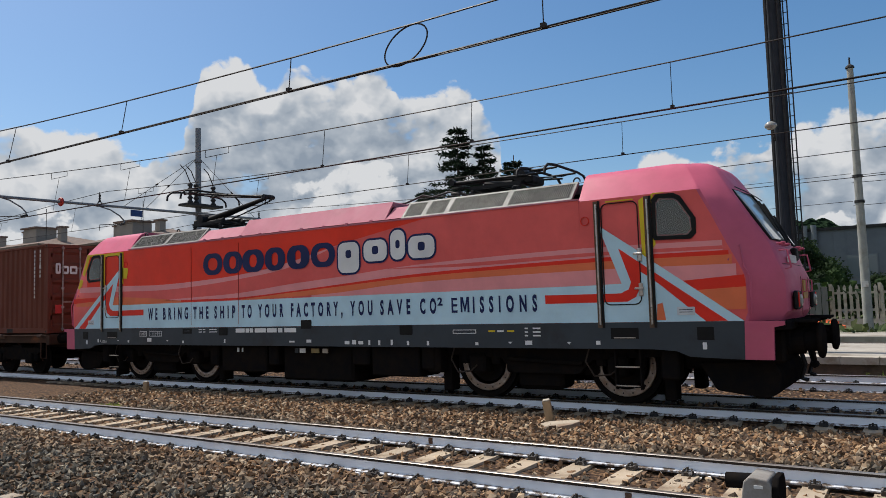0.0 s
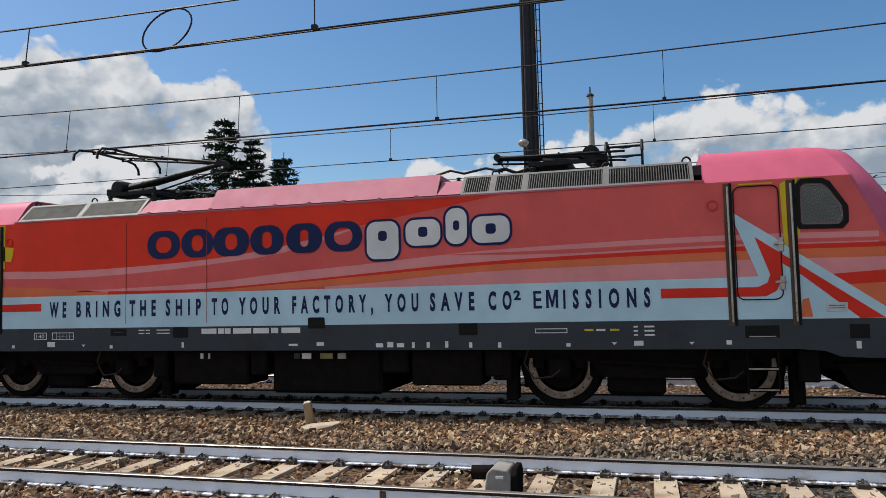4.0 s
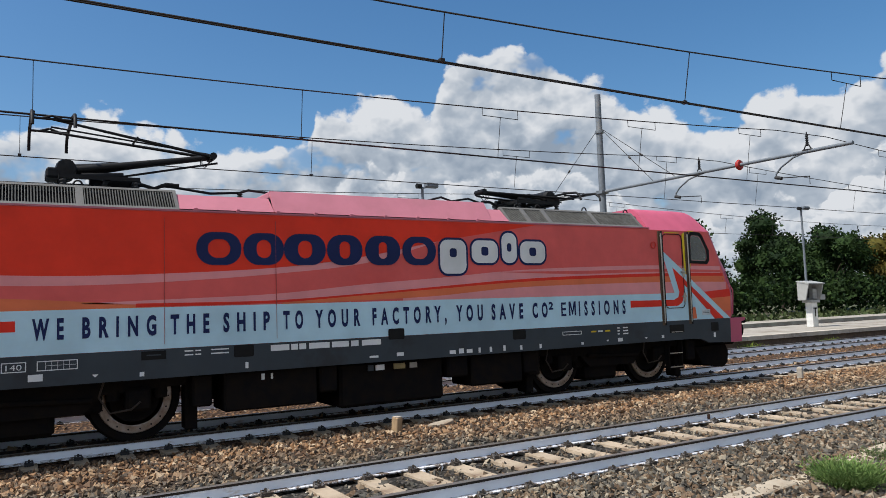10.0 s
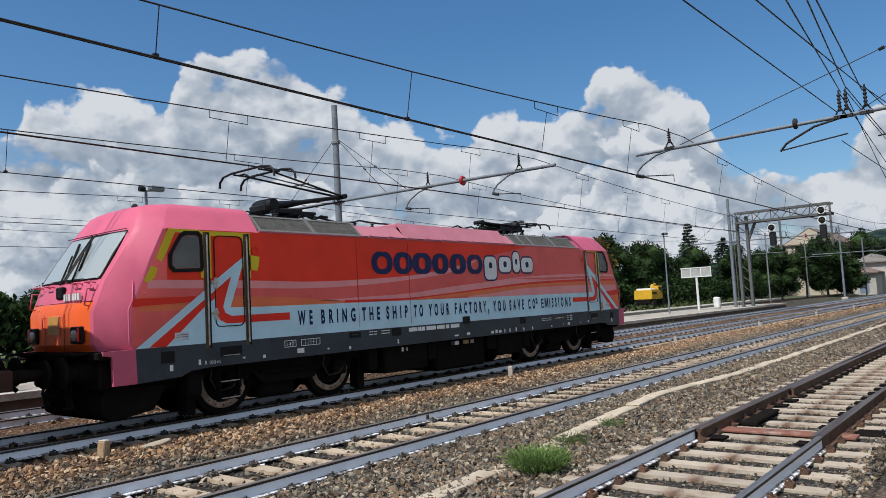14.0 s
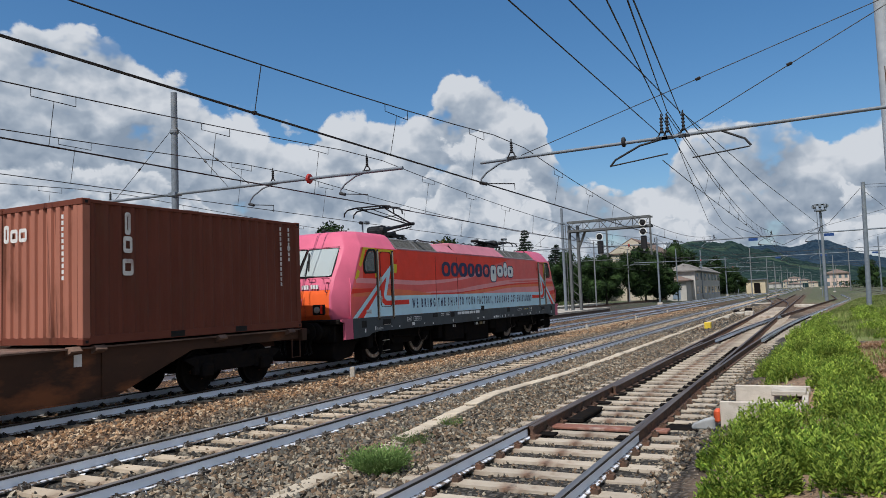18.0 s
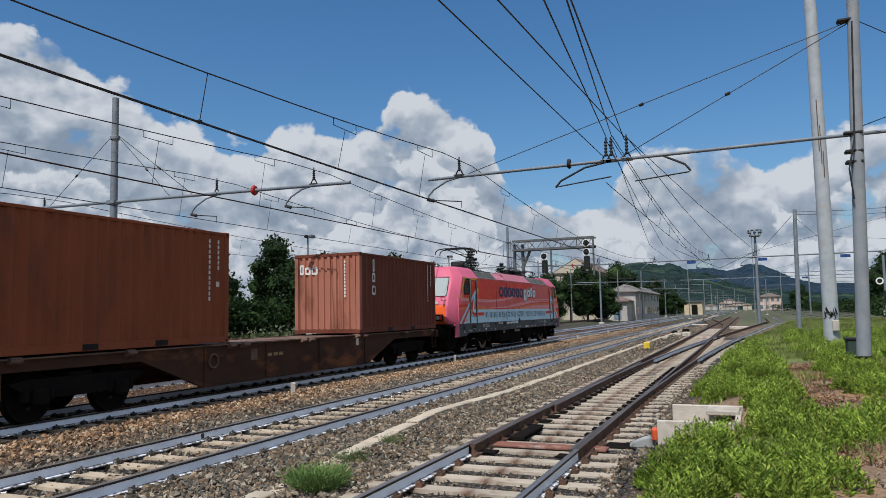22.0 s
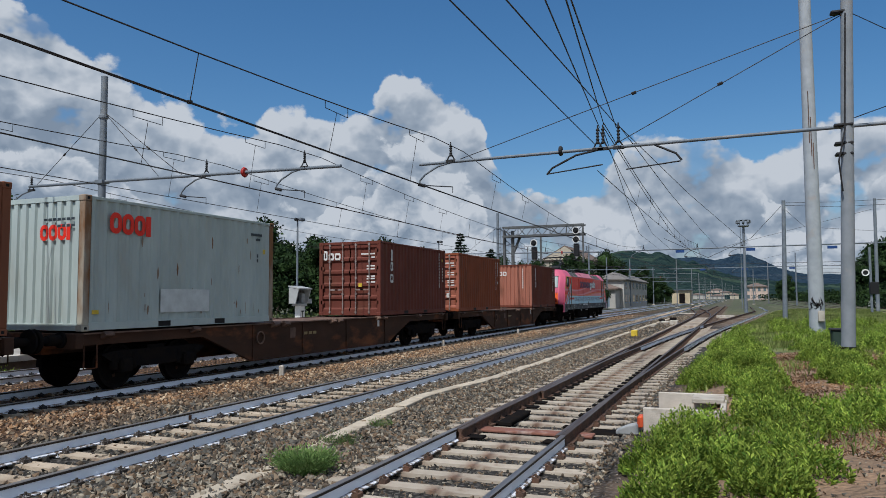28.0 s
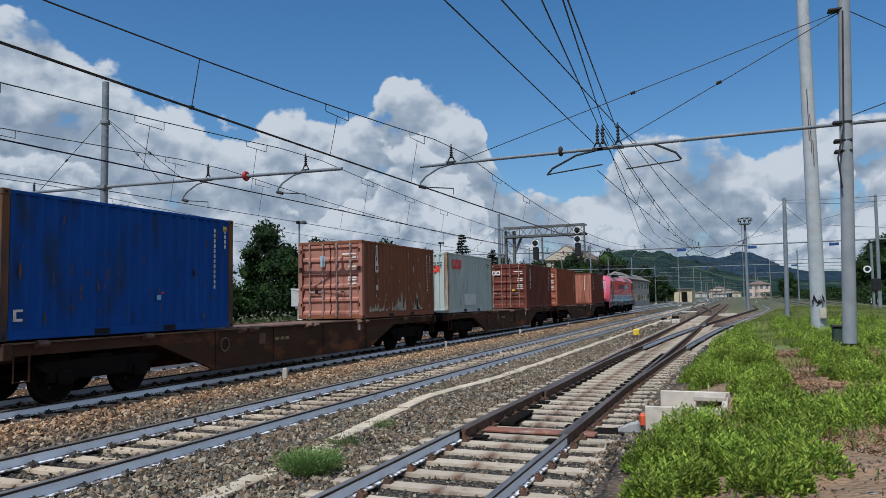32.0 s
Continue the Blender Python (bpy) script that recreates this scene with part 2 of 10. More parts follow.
def prism(bm, outline, axis, a0, a1, bevel=0.0):
    """Extrude a closed 2D outline along an axis: 'x' takes (y, z), 'y' takes (x, z), 'z' takes (x, y)."""
    def at(p, a):
        return {"x": (a, p[0], p[1]), "y": (p[0], a, p[1]), "z": (p[0], p[1], a)}[axis]
    lo = [bm.verts.new(at(p, a0)) for p in outline]
    hi = [bm.verts.new(at(p, a1)) for p in outline]
    n = len(outline)
    fs = [bm.faces.new(lo[::-1]), bm.faces.new(hi)]
    for k in range(n):
        fs.append(bm.faces.new((lo[k], lo[(k + 1) % n], hi[(k + 1) % n], hi[k])))
    if bevel:
        bmesh.ops.bevel(bm, geom=list({e for f in fs for e in f.edges}), offset=bevel, segments=2, affect="EDGES", profile=0.5)
    return bm


def lathe(bm, profile, axis="z", seg=16, at=(0, 0, 0)):
    """Turn (radius, height) points round an axis."""
    rings = []
    o = Vector(at)
    for r, h in profile:
        ring = []
        for k in range(seg):
            c, s_ = math.cos(k * math.tau / seg) * r, math.sin(k * math.tau / seg) * r
            ring.append(bm.verts.new(o + Vector({"z": (c, s_, h), "y": (c, h, s_), "x": (h, c, s_)}[axis])))
        rings.append(ring)
    for a, b in zip(rings, rings[1:]):
        for k in range(seg):
            bm.faces.new((a[k], a[(k + 1) % seg], b[(k + 1) % seg], b[k]))
    lid(bm, rings[0][::-1])
    lid(bm, rings[-1])
    return bm


def raw(name, verts, faces, *mats, smooth=False):
    me = bpy.data.meshes.new(name)
    me.from_pydata([tuple(v) for v in verts], [], faces)
    for m in mats:
        me.materials.append(m)
    if smooth:
        me.polygons.foreach_set("use_smooth", [True] * len(me.polygons))
    me.update()
    return me


# ---- materials ----
def material(name, color, rough=0.6, metal=0.0, color2=None, scale=4.0, detail=5.0, mix=(0.35, 0.65), bump=0.0, bump_scale=60.0,
             dirt=None, dirt_scale=0.8, dirt_at=(0.55, 0.75), stretch=(1, 1, 1), rand=0.0, island=0.0, spec=0.3, gloss_var=0.1, world_space=False):
    m = bpy.data.materials.new(name)
    m.use_nodes = True
    nt = m.node_tree
    N, L = nt.nodes.new, nt.links.new
    b = nt.nodes["Principled BSDF"]
    b.inputs["Roughness"].default_value, b.inputs["Metallic"].default_value = rough, metal
    b.inputs["Specular IOR Level"].default_value = spec
    tc, mp = N("ShaderNodeTexCoord"), N("ShaderNodeMapping")
    mp.inputs["Scale"].default_value = stretch
    if world_space:
        g = N("ShaderNodeNewGeometry")
        L(g.outputs["Position"], mp.inputs["Vector"])
    else:
        L(tc.outputs["Object"], mp.inputs["Vector"])

    def noise_of(sc, det, lo, hi):
        n, r = N("ShaderNodeTexNoise"), N("ShaderNodeMapRange")
        n.inputs["Scale"].default_value, n.inputs["Detail"].default_value, n.inputs["Roughness"].default_value = sc, det, 0.6
        L(mp.outputs[0], n.inputs["Vector"])
        L(n.outputs["Fac"], r.inputs["Value"])
        r.inputs["From Min"].default_value, r.inputs["From Max"].default_value = lo, hi
        return r.outputs[0]

    def blend(fac, a, c):
        x = N("ShaderNodeMix")
        x.data_type = "RGBA"
        for sock, val in ((x.inputs["Factor"], fac), (x.inputs["A"], a), (x.inputs["B"], c)):
            if hasattr(val, "is_linked"):
                L(val, sock)
            else:
                sock.default_value = val if isinstance(val, (int, float)) else (*val, 1)
        return x.outputs["Result"]
    c2 = color2 or tuple(v * 0.8 for v in color)
    col = blend(noise_of(scale, detail, *mix), color, c2)
    if dirt:
        col = blend(noise_of(dirt_scale, 6, *dirt_at), col, dirt)
    for amount, node, sock in ((rand, "ShaderNodeObjectInfo", "Random"), (island, "ShaderNodeNewGeometry", "Random Per Island")):
        if amount:
            src, r, hsv = N(node), N("ShaderNodeMapRange"), N("ShaderNodeHueSaturation")
            L(src.outputs[sock], r.inputs["Value"])
            r.inputs["To Min"].default_value, r.inputs["To Max"].default_value = 1 - amount, 1 + amount
            L(r.outputs[0], hsv.inputs["Value"])
            L(col, hsv.inputs["Color"])
            col = hsv.outputs[0]
    L(col, b.inputs["Base Color"])
    if gloss_var:
        r = N("ShaderNodeMapRange")
        L(noise_of(scale * 2.3, 4, 0.3, 0.7), r.inputs["Value"])
        r.inputs["To Min"].default_value, r.inputs["To Max"].default_value = max(0, rough - gloss_var), min(1, rough + gloss_var)
        L(r.outputs[0], b.inputs["Roughness"])
    if bump:
        bp = N("ShaderNodeBump")
        bp.inputs["Strength"].default_value, bp.inputs["Distance"].default_value = bump, 0.02
        L(noise_of(bump_scale, 6, 0.2, 0.8), bp.inputs["Height"])
        L(bp.outputs[0], b.inputs["Normal"])
    return m


RAIL_WHITE = material("rail_whitewash", (0.85, 0.90, 0.97), 0.5, spec=0.5, color2=(0.78, 0.83, 0.91), scale=5, dirt=(0.5, 0.43, 0.37), dirt_scale=6, dirt_at=(0.64, 0.74), stretch=(0.3, 1, 1))
# near-black line along both flanks of the head, limewashed rails only
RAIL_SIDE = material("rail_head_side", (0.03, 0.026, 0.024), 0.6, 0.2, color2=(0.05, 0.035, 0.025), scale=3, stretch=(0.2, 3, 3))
RAIL_HEAD = material("rail_head_steel", (0.3, 0.28, 0.265), 0.4, 0.6, color2=(0.2, 0.17, 0.145), scale=3, stretch=(0.2, 3, 3))
RAIL_FOOT = material("rail_foot_dirt", (0.72, 0.75, 0.8), 0.9, color2=(0.5, 0.5, 0.52), scale=9, dirt=(0.13, 0.1, 0.08), dirt_scale=13, dirt_at=(0.46, 0.55))
RAIL_HEAD_DARK = material("rail_head_rusty", (0.15, 0.12, 0.1), 0.5, 0.4, color2=(0.08, 0.055, 0.04), scale=3, stretch=(0.2, 3, 3))
RAIL_RUST = material("rail_rust", (0.15, 0.078, 0.05), 0.85, 0.1, color2=(0.06, 0.045, 0.035), scale=6, bump=0.3)
SLEEPER = material("sleeper_concrete", (0.43, 0.35, 0.26), 0.92, color2=(0.33, 0.26, 0.185), scale=3, bump=0.35, bump_scale=40, dirt=(0.2, 0.14, 0.1), dirt_scale=2.2, rand=0.12)
CONCRETE = material("concrete", (0.52, 0.47, 0.4), 0.9, color2=(0.4, 0.36, 0.3), scale=3, bump=0.35, bump_scale=40, dirt=(0.24, 0.18, 0.13), dirt_scale=2.2, rand=0.12)
GALV = material("galvanised_steel", (0.185, 0.21, 0.24), 0.65, 0.1, color2=(0.14, 0.162, 0.185), scale=6, bump=0.05, dirt=(0.27, 0.28, 0.285), dirt_scale=1.5)
POLE = material("pole_grey_paint", (0.38, 0.405, 0.425), 0.7, color2=(0.31, 0.335, 0.355), scale=3, bump=0.05, dirt=(0.36, 0.33, 0.3), dirt_scale=1.3, dirt_at=(0.6, 0.75))
POLE_DARK = material("pole_dull_grey", (0.25, 0.27, 0.29), 0.7, color2=(0.2, 0.22, 0.235), scale=3, bump=0.05, dirt=(0.3, 0.28, 0.25), dirt_scale=1.3, dirt_at=(0.6, 0.75))
DARK_STEEL = material("dark_steel", (0.04, 0.04, 0.043), 0.65, 0.1, color2=(0.025, 0.025, 0.025), scale=8, spec=0.2)
WIRE = material("wire", (0.035, 0.03, 0.028), 0.55, 0.2, spec=0.2)
UNDER = material("underframe_black", (0.010, 0.010, 0.011), 0.8, 0.0, color2=(0.016, 0.013, 0.011), scale=5, bump=0.1, spec=0.0)

# ---- ground: one sheet to the horizon ----
PROFILE = [(-2600, 0.3), (-60, 0.3), (-12, 0.35), (-6, 0.36), (-2.5, 0.32), (0.2, 0.16), (1.0, -0.08), (1.6, -0.2), (4.4, -0.22), (5.2, -0.18), (6.4, -0.165), (6.52, -0.205), (8.14, -0.205), (8.26, -0.16), (9.4, -0.14), (10.5, -0.15), (11.3, -0.2), (11.55, -0.235), (11.7, -0.2), (11.95, -0.166), (13.1, -0.166), (13.4, -0.2), (13.9, -0.235),
           (15.1, -0.22), (15.4, -0.16), (17.6, -0.16), (17.9, -0.24), (18.5, -0.4), (23.9, -0.3), (24.4, -0.16), (30, -0.1), (45, 0.0), (2600, 0.0)]
PROF_Y, PROF_Z = [p[0] for p in PROFILE], [p[1] for p in PROFILE]


def swing(x):
    """How far the branch has swung off its straight track."""
    off = np.clip(np.asarray(x, float) - 9.6, 0, 92)
    return np.minimum(off, 38.4) ** 2 / 960 + np.maximum(off - 38.4, 0) * 0.08


def ground_z(x, y):
    y = np.asarray(y, float)
    shift = swing(x) * np.clip((y + 6.5) / 2.5, 0, 1)
    return np.interp(np.where(y < 1.6, np.minimum(y + shift, 1.6), y), PROF_Y, PROF_Z)


def ground_material():
    m = bpy.data.materials.new("ground_mix")
    m.use_nodes = True
    nt = m.node_tree
    N, L = nt.nodes.new, nt.links.new
    b = nt.nodes["Principled BSDF"]
    b.inputs["Roughness"].default_value = 0.95
    b.inputs["Specular IOR Level"].default_value = 0.2
    geo, sep = N("ShaderNodeNewGeometry"), N("ShaderNodeSeparateXYZ")
    L(geo.outputs["Position"], sep.inputs[0])

    def noise_of(scale, detail=6.0):
        n = N("ShaderNodeTexNoise")
        n.inputs["Scale"].default_value, n.inputs["Detail"].default_value, n.inputs["Roughness"].default_value = scale, detail, 0.65
        L(geo.outputs["Position"], n.inputs["Vector"])
        return n.outputs["Fac"]

    def ramp(v, a, c):
        r = N("ShaderNodeMapRange")
        r.interpolation_type = "SMOOTHSTEP"
        L(v, r.inputs["Value"])
        r.inputs["From Min"].default_value, r.inputs["From Max"].default_value = a, c
        return r.outputs[0]

    def mix(fac, a, c):
        x = N("ShaderNodeMix")
        x.data_type = "RGBA"
        L(fac, x.inputs["Factor"])
        for s_, v in ((x.inputs["A"], a), (x.inputs["B"], c)):
            if isinstance(v, tuple):
                s_.default_value = (*v, 1)
            else:
                L(v, s_)
        return x.outputs["Result"]

    def math_(op, a, c):
        n = N("ShaderNodeMath")
        n.operation = op
        for s_, v in zip(n.inputs, (a, c)):
            if isinstance(v, (int, float)):
                s_.default_value = v
            else:
                L(v, s_)
        return n.outputs[0]
    wob = math_("MULTIPLY", math_("SUBTRACT", noise_of(0.5), 0.5), 1.6)
    y = math_("ADD", sep.outputs["Y"], wob)
    vor = N("ShaderNodeTexVoronoi")
    vor.inputs["Scale"].default_value = 16
    L(geo.outputs["Position"], vor.inputs["Vector"])
    grey = mix(ramp(vor.outputs["Distance"], 0.15, 0.6), (0.11, 0.098, 0.088), (0.025, 0.023, 0.02))
    tan = mix(ramp(vor.outputs["Distance"], 0.15, 0.6), (0.2, 0.115, 0.06), (0.05, 0.03, 0.02))
    y_rust = math_("ADD", y, math_("MULTIPLY", ramp(sep.outputs["X"], 3.0, -4.0), math_("ADD", 0.8, math_("MULTIPLY", ramp(sep.outputs["Y"], 8.2, 8.0), 5.0))))
    rust = math_("MULTIPLY", ramp(y_rust, 8.9, 9.8), ramp(y, 24.0, 18.0))
    stones = mix(rust, grey, tan)
    earth = mix(ramp(noise_of(1.3), 0.4, 0.62), (0.31, 0.2, 0.125), (0.19, 0.13, 0.085))
    grass = mix(ramp(noise_of(4.0), 0.35, 0.65), (0.1, 0.16, 0.035), (0.19, 0.2, 0.075))
    lush = math_("ADD", noise_of(0.45), math_("MULTIPLY", ramp(sep.outputs["X"], 17.0, 26.0), 0.36))
    earth = mix(ramp(noise_of(2.1), 0.56, 0.62), earth, mix(ramp(vor.outputs["Distance"], 0.15, 0.6), (0.3, 0.27, 0.235), (0.05, 0.042, 0.035)))
    soil = mix(ramp(lush, 0.7, 0.82), earth, grass)
    off = math_("MINIMUM", math_("MAXIMUM", math_("SUBTRACT", sep.outputs["X"], 9.6), 0.0), 92.0)
    near_off = math_("MINIMUM", off, 38.4)
    y_soil = math_("ADD", y, math_("ADD", math_("MULTIPLY", math_("MULTIPLY", near_off, near_off), 1 / 960), math_("MULTIPLY", math_("SUBTRACT", off, near_off), 0.08)))
    col = mix(ramp(y_soil, 1.5, 0.6), stones, soil)
    far = mix(ramp(noise_of(0.12), 0.42, 0.58), (0.13, 0.12, 0.09), (0.07, 0.1, 0.035))
    oily = math_("MULTIPLY", math_("MULTIPLY", ramp(sep.outputs["X"], 46.0, 60.0), ramp(y_soil, 0.8, 1.8)), ramp(y, 5.6, 5.0))
    col = mix(oily, col, mix(ramp(noise_of(1.1), 0.4, 0.6), (0.12, 0.075, 0.05), (0.2, 0.16, 0.12)))
    col = mix(ramp(y, 25.0, 29.0), col, far)
    farx = mix(ramp(noise_of(0.25), 0.4, 0.6), (0.09, 0.08, 0.072), (0.06, 0.085, 0.035))
    yard = mix(ramp(noise_of(0.5), 0.4, 0.6), (0.15, 0.16, 0.075), (0.095, 0.09, 0.06))
    col = mix(math_("MULTIPLY", ramp(sep.outputs["X"], 78.0, 95.0), ramp(y, 1.6, 0.8)), col, yard)
    col = mix(math_("MULTIPLY", ramp(sep.outputs["X"], 70.0, 140.0), 0.75), col, farx)
    L(col, b.inputs["Base Color"])
    bp = N("ShaderNodeBump")
    bp.inputs["Strength"].default_value, bp.inputs["Distance"].default_value = 0.9, 0.04
    L(vor.outputs["Distance"], bp.inputs["Height"])
    bp.invert = True
    L(bp.outputs[0], b.inputs["Normal"])
    return m


def build_ground():
    ys = np.unique(np.concatenate([PROF_Y, [-2600, -600, -150, -60, -30], np.arange(-14, 1.6, 0.35), np.arange(1.6, 19, 0.25), np.arange(19, 30, 1.0), [35, 45, 70, 120, 300, 800, 2600]]))
    xs = np.unique(np.concatenate([[-2600, -700, -250, -120, -60], np.arange(-40, 4, 1.0), np.arange(4, 46, 0.45), np.arange(46, 100, 3.0), [120, 150, 200, 300, 500, 900, 1600, 2600]]))
    X, Y = np.meshgrid(xs, ys)
    Z = ground_z(X, Y)
    rng = np.random.RandomState(3)
    rough = rng.uniform(-1, 1, X.shape)
    amp = np.where((Y < 1.2) & (Y > -14) & (X > 2) & (X < 46), 0.035, 0.012)
    Z = Z + rough * amp * (np.abs(Y) < 30)
    nx, ny = len(xs), len(ys)
    verts = np.stack([X, Y, Z], -1).reshape(-1, 3)
    faces = [(j * nx + i, j * nx + i + 1, (j + 1) * nx + i + 1, (j + 1) * nx + i) for j in range(ny - 1) for i in range(nx - 1)]
    g = new("ground", raw("ground", verts, faces, ground_material(), smooth=True))
    tagged(g, "brown and grey ballasted station ground with weedy verge", "ground", kind="structure")


build_ground()


# ---- loose ballast stones ----
def stone_material():
    m = bpy.data.materials.new("ballast_stone")
    m.use_nodes = True
    nt = m.node_tree
    N, L = nt.nodes.new, nt.links.new
    b = nt.nodes["Principled BSDF"]
    b.inputs["Roughness"].default_value = 0.92
    b.inputs["Specular IOR Level"].default_value = 0.25
    geo, sep = N("ShaderNodeNewGeometry"), N("ShaderNodeSeparateXYZ")
    L(geo.outputs["Position"], sep.inputs[0])
    pal = N("ShaderNodeValToRGB")
    L(geo.outputs["Random Per Island"], pal.inputs[0])
    pal.color_ramp.interpolation = "CONSTANT"
    cols = [(0.069, 0.062, 0.052), (0.172, 0.149, 0.115), (0.230, 0.172, 0.115), (0.098, 0.074, 0.052), (0.322, 0.276, 0.207), (0.161, 0.109, 0.069), (0.115, 0.108, 0.092)]
    for k, c in enumerate(cols):
        e = pal.color_ramp.elements[k] if k < 2 else pal.color_ramp.elements.new(k / len(cols))
        e.position, e.color = k / len(cols), (*c, 1)
    pal2 = N("ShaderNodeValToRGB")
    L(geo.outputs["Random Per Island"], pal2.inputs[0])
    pal2.color_ramp.interpolation = "CONSTANT"
    cols = [(0.262, 0.148, 0.075), (0.138, 0.092, 0.060), (0.380, 0.253, 0.149), (0.103, 0.081, 0.062), (0.287, 0.172, 0.095), (0.460, 0.351, 0.236), (0.184, 0.113, 0.069)]
    for k, c in enumerate(cols):
        e = pal2.color_ramp.elements[k] if k < 2 else pal2.color_ramp.elements.new(k / len(cols))
        e.position, e.color = k / len(cols), (*c, 1)
    n = N("ShaderNodeTexNoise")
    n.inputs["Scale"].default_value = 0.6
    L(geo.outputs["Position"], n.inputs["Vector"])
    a = N("ShaderNodeMath")
    a.operation = "MULTIPLY_ADD"
    L(n.outputs["Fac"], a.inputs[0])
    a.inputs[1].default_value = 2.2
    L(sep.outputs["Y"], a.inputs[2])
    # browner stone where the older ballast begins
    def calc(kind, p, q):
        c_ = N("ShaderNodeMath")
        c_.operation = kind
        for s_, v in zip(c_.inputs, (p, q)):
            if isinstance(v, (int, float)):
                s_.default_value = v
            else:
                L(v, s_)
        return c_.outputs[0]
    old = N("ShaderNodeMapRange")
    old.interpolation_type = "SMOOTHSTEP"
    L(calc("ADD", sep.outputs["X"], calc("MULTIPLY", n.outputs["Fac"], 4.0)), old.inputs["Value"])
    old.inputs["From Min"].default_value, old.inputs["From Max"].default_value = 4.0, -2.0
    near_side = calc("MULTIPLY", old.outputs[0], calc("LESS_THAN", sep.outputs["Y"], 8.0))
    shifted = calc("ADD", a.outputs[0], calc("ADD", calc("MULTIPLY", old.outputs[0], 0.8), calc("MULTIPLY", near_side, 2.9)))
    r = N("ShaderNodeMapRange")
    r.interpolation_type = "SMOOTHSTEP"
    L(shifted, r.inputs["Value"])
    r.inputs["From Min"].default_value, r.inputs["From Max"].default_value = 10.0, 11.2
    x = N("ShaderNodeMix")
    x.data_type = "RGBA"
    L(r.outputs[0], x.inputs["Factor"])
    L(pal.outputs[0], x.inputs["A"])
    L(pal2.outputs[0], x.inputs["B"])
    # lime splashed from the rails of the second track
    near = calc("ABSOLUTE", calc("SUBTRACT", calc("ABSOLUTE", calc("SUBTRACT", sep.outputs["Y"], B_Y), 0), GAUGE / 2), 0)
    lime_n = N("ShaderNodeTexNoise")
    lime_n.inputs["Scale"].default_value = 9
    L(geo.outputs["Position"], lime_n.inputs["Vector"])
    lime = calc("MULTIPLY", calc("LESS_THAN", calc("ADD", near, calc("MULTIPLY", lime_n.outputs["Fac"], 0.1)), 0.185), calc("GREATER_THAN", lime_n.outputs["Fac"], 0.44))
    y_ = N("ShaderNodeMix")
    y_.data_type = "RGBA"
    L(lime, y_.inputs["Factor"])
    L(x.outputs["Result"], y_.inputs["A"])
    y_.inputs["B"].default_value = (0.72, 0.73, 0.75, 1)
    L(y_.outputs["Result"], b.inputs["Base Color"])
    return m


STONE = stone_material()


def stones(name, count, x0, x1, bands, size, seed, power=1.0):
    """Broken stones strewn over strips of the ground, one joined mesh."""
    rng = np.random.RandomState(seed)
    widths = np.array([b - a for a, b in bands])
    pick = rng.choice(len(bands), count, p=widths / widths.sum())
    lo, hi = np.array([b[0] for b in bands])[pick], np.array([b[1] for b in bands])[pick]
    y = lo + rng.rand(count) * (hi - lo)
    x = x0 + (x1 - x0) * rng.rand(count) ** power
    s = size * (0.55 + 0.9 * rng.rand(count) ** 1.5)
    z = ground_z(x, y) + s * 0.18
    base = np.array([(1, 0, 0), (0, 1, 0), (-1, 0, 0), (0, -1, 0), (0, 0, 0.7), (0, 0, -0.6)], float)
    pts = base[None] * (0.8 + 0.4 * rng.rand(count, 6, 1)) + rng.uniform(-0.26, 0.26, (count, 6, 3))
    pts[:, :, 2] *= 0.75
    q = rng.normal(size=(count, 4))
    q /= np.linalg.norm(q, axis=1)[:, None]
    w_, a, b, c = q.T
    R = np.stack([np.stack([1 - 2 * (b * b + c * c), 2 * (a * b - c * w_), 2 * (a * c + b * w_)], -1),
                  np.stack([2 * (a * b + c * w_), 1 - 2 * (a * a + c * c), 2 * (b * c - a * w_)], -1),
                  np.stack([2 * (a * c - b * w_), 2 * (b * c + a * w_), 1 - 2 * (a * a + b * b)], -1)], 1)
    pts = np.einsum("nij,nkj->nki", R, pts) * s[:, None, None] * 0.5 + np.stack([x, y, z], -1)[:, None]
    tri = np.array([(0, 1, 4), (1, 2, 4), (2, 3, 4), (3, 0, 4), (1, 0, 5), (2, 1, 5), (3, 2, 5), (0, 3, 5)])
    f = (tri[None] + 6 * np.arange(count)[:, None, None]).reshape(-1, 3)
    me = bpy.data.meshes.new(name)
    me.vertices.add(count * 6)
    me.vertices.foreach_set("co", pts.reshape(-1))
    me.loops.add(f.size)
    me.loops.foreach_set("vertex_index", f.reshape(-1).astype(np.int32))
    me.polygons.add(len(f))
    me.polygons.foreach_set("loop_start", np.arange(0, f.size, 3, dtype=np.int32))
    me.materials.append(STONE)
    me.update(calc_edges=True)
    me.validate()
    me.shade_flat()
    ob = new(name, me)
    return tagged(ob, "loose broken brown and grey ballast stones", "ballast", kind="stuff")


stones("ballast_stones", 66000, -17, 34, [(8.2, 11.4), (8.2, 11.4), (6.68, 7.98), (4.0, 6.46), (4.0, 6.46)], 0.075, 11)
stones("ballast_stones", 26000, 2, 26, [(3.75, 6.45), (1.3, 1.7)], 0.06, 12, 1.4)
stones("ballast_stones", 12000, 2, 26, [(1.5, 4.2)], 0.042, 15, 1.4)
stones("ballast_stones", 9000, 5.5, 17, [(-4.0, 1.3)], 0.03, 16, 1.3)
stones("ballast_stones", 16000, 30, 80, [(8.3, 11.5), (3.9, 6.4), (6.8, 7.9)], 0.09, 13, 1.5)
stones("ballast_stones", 7000, -14, 3, [(3.7, 6.46), (8.2, 10.5)], 0.085, 17)
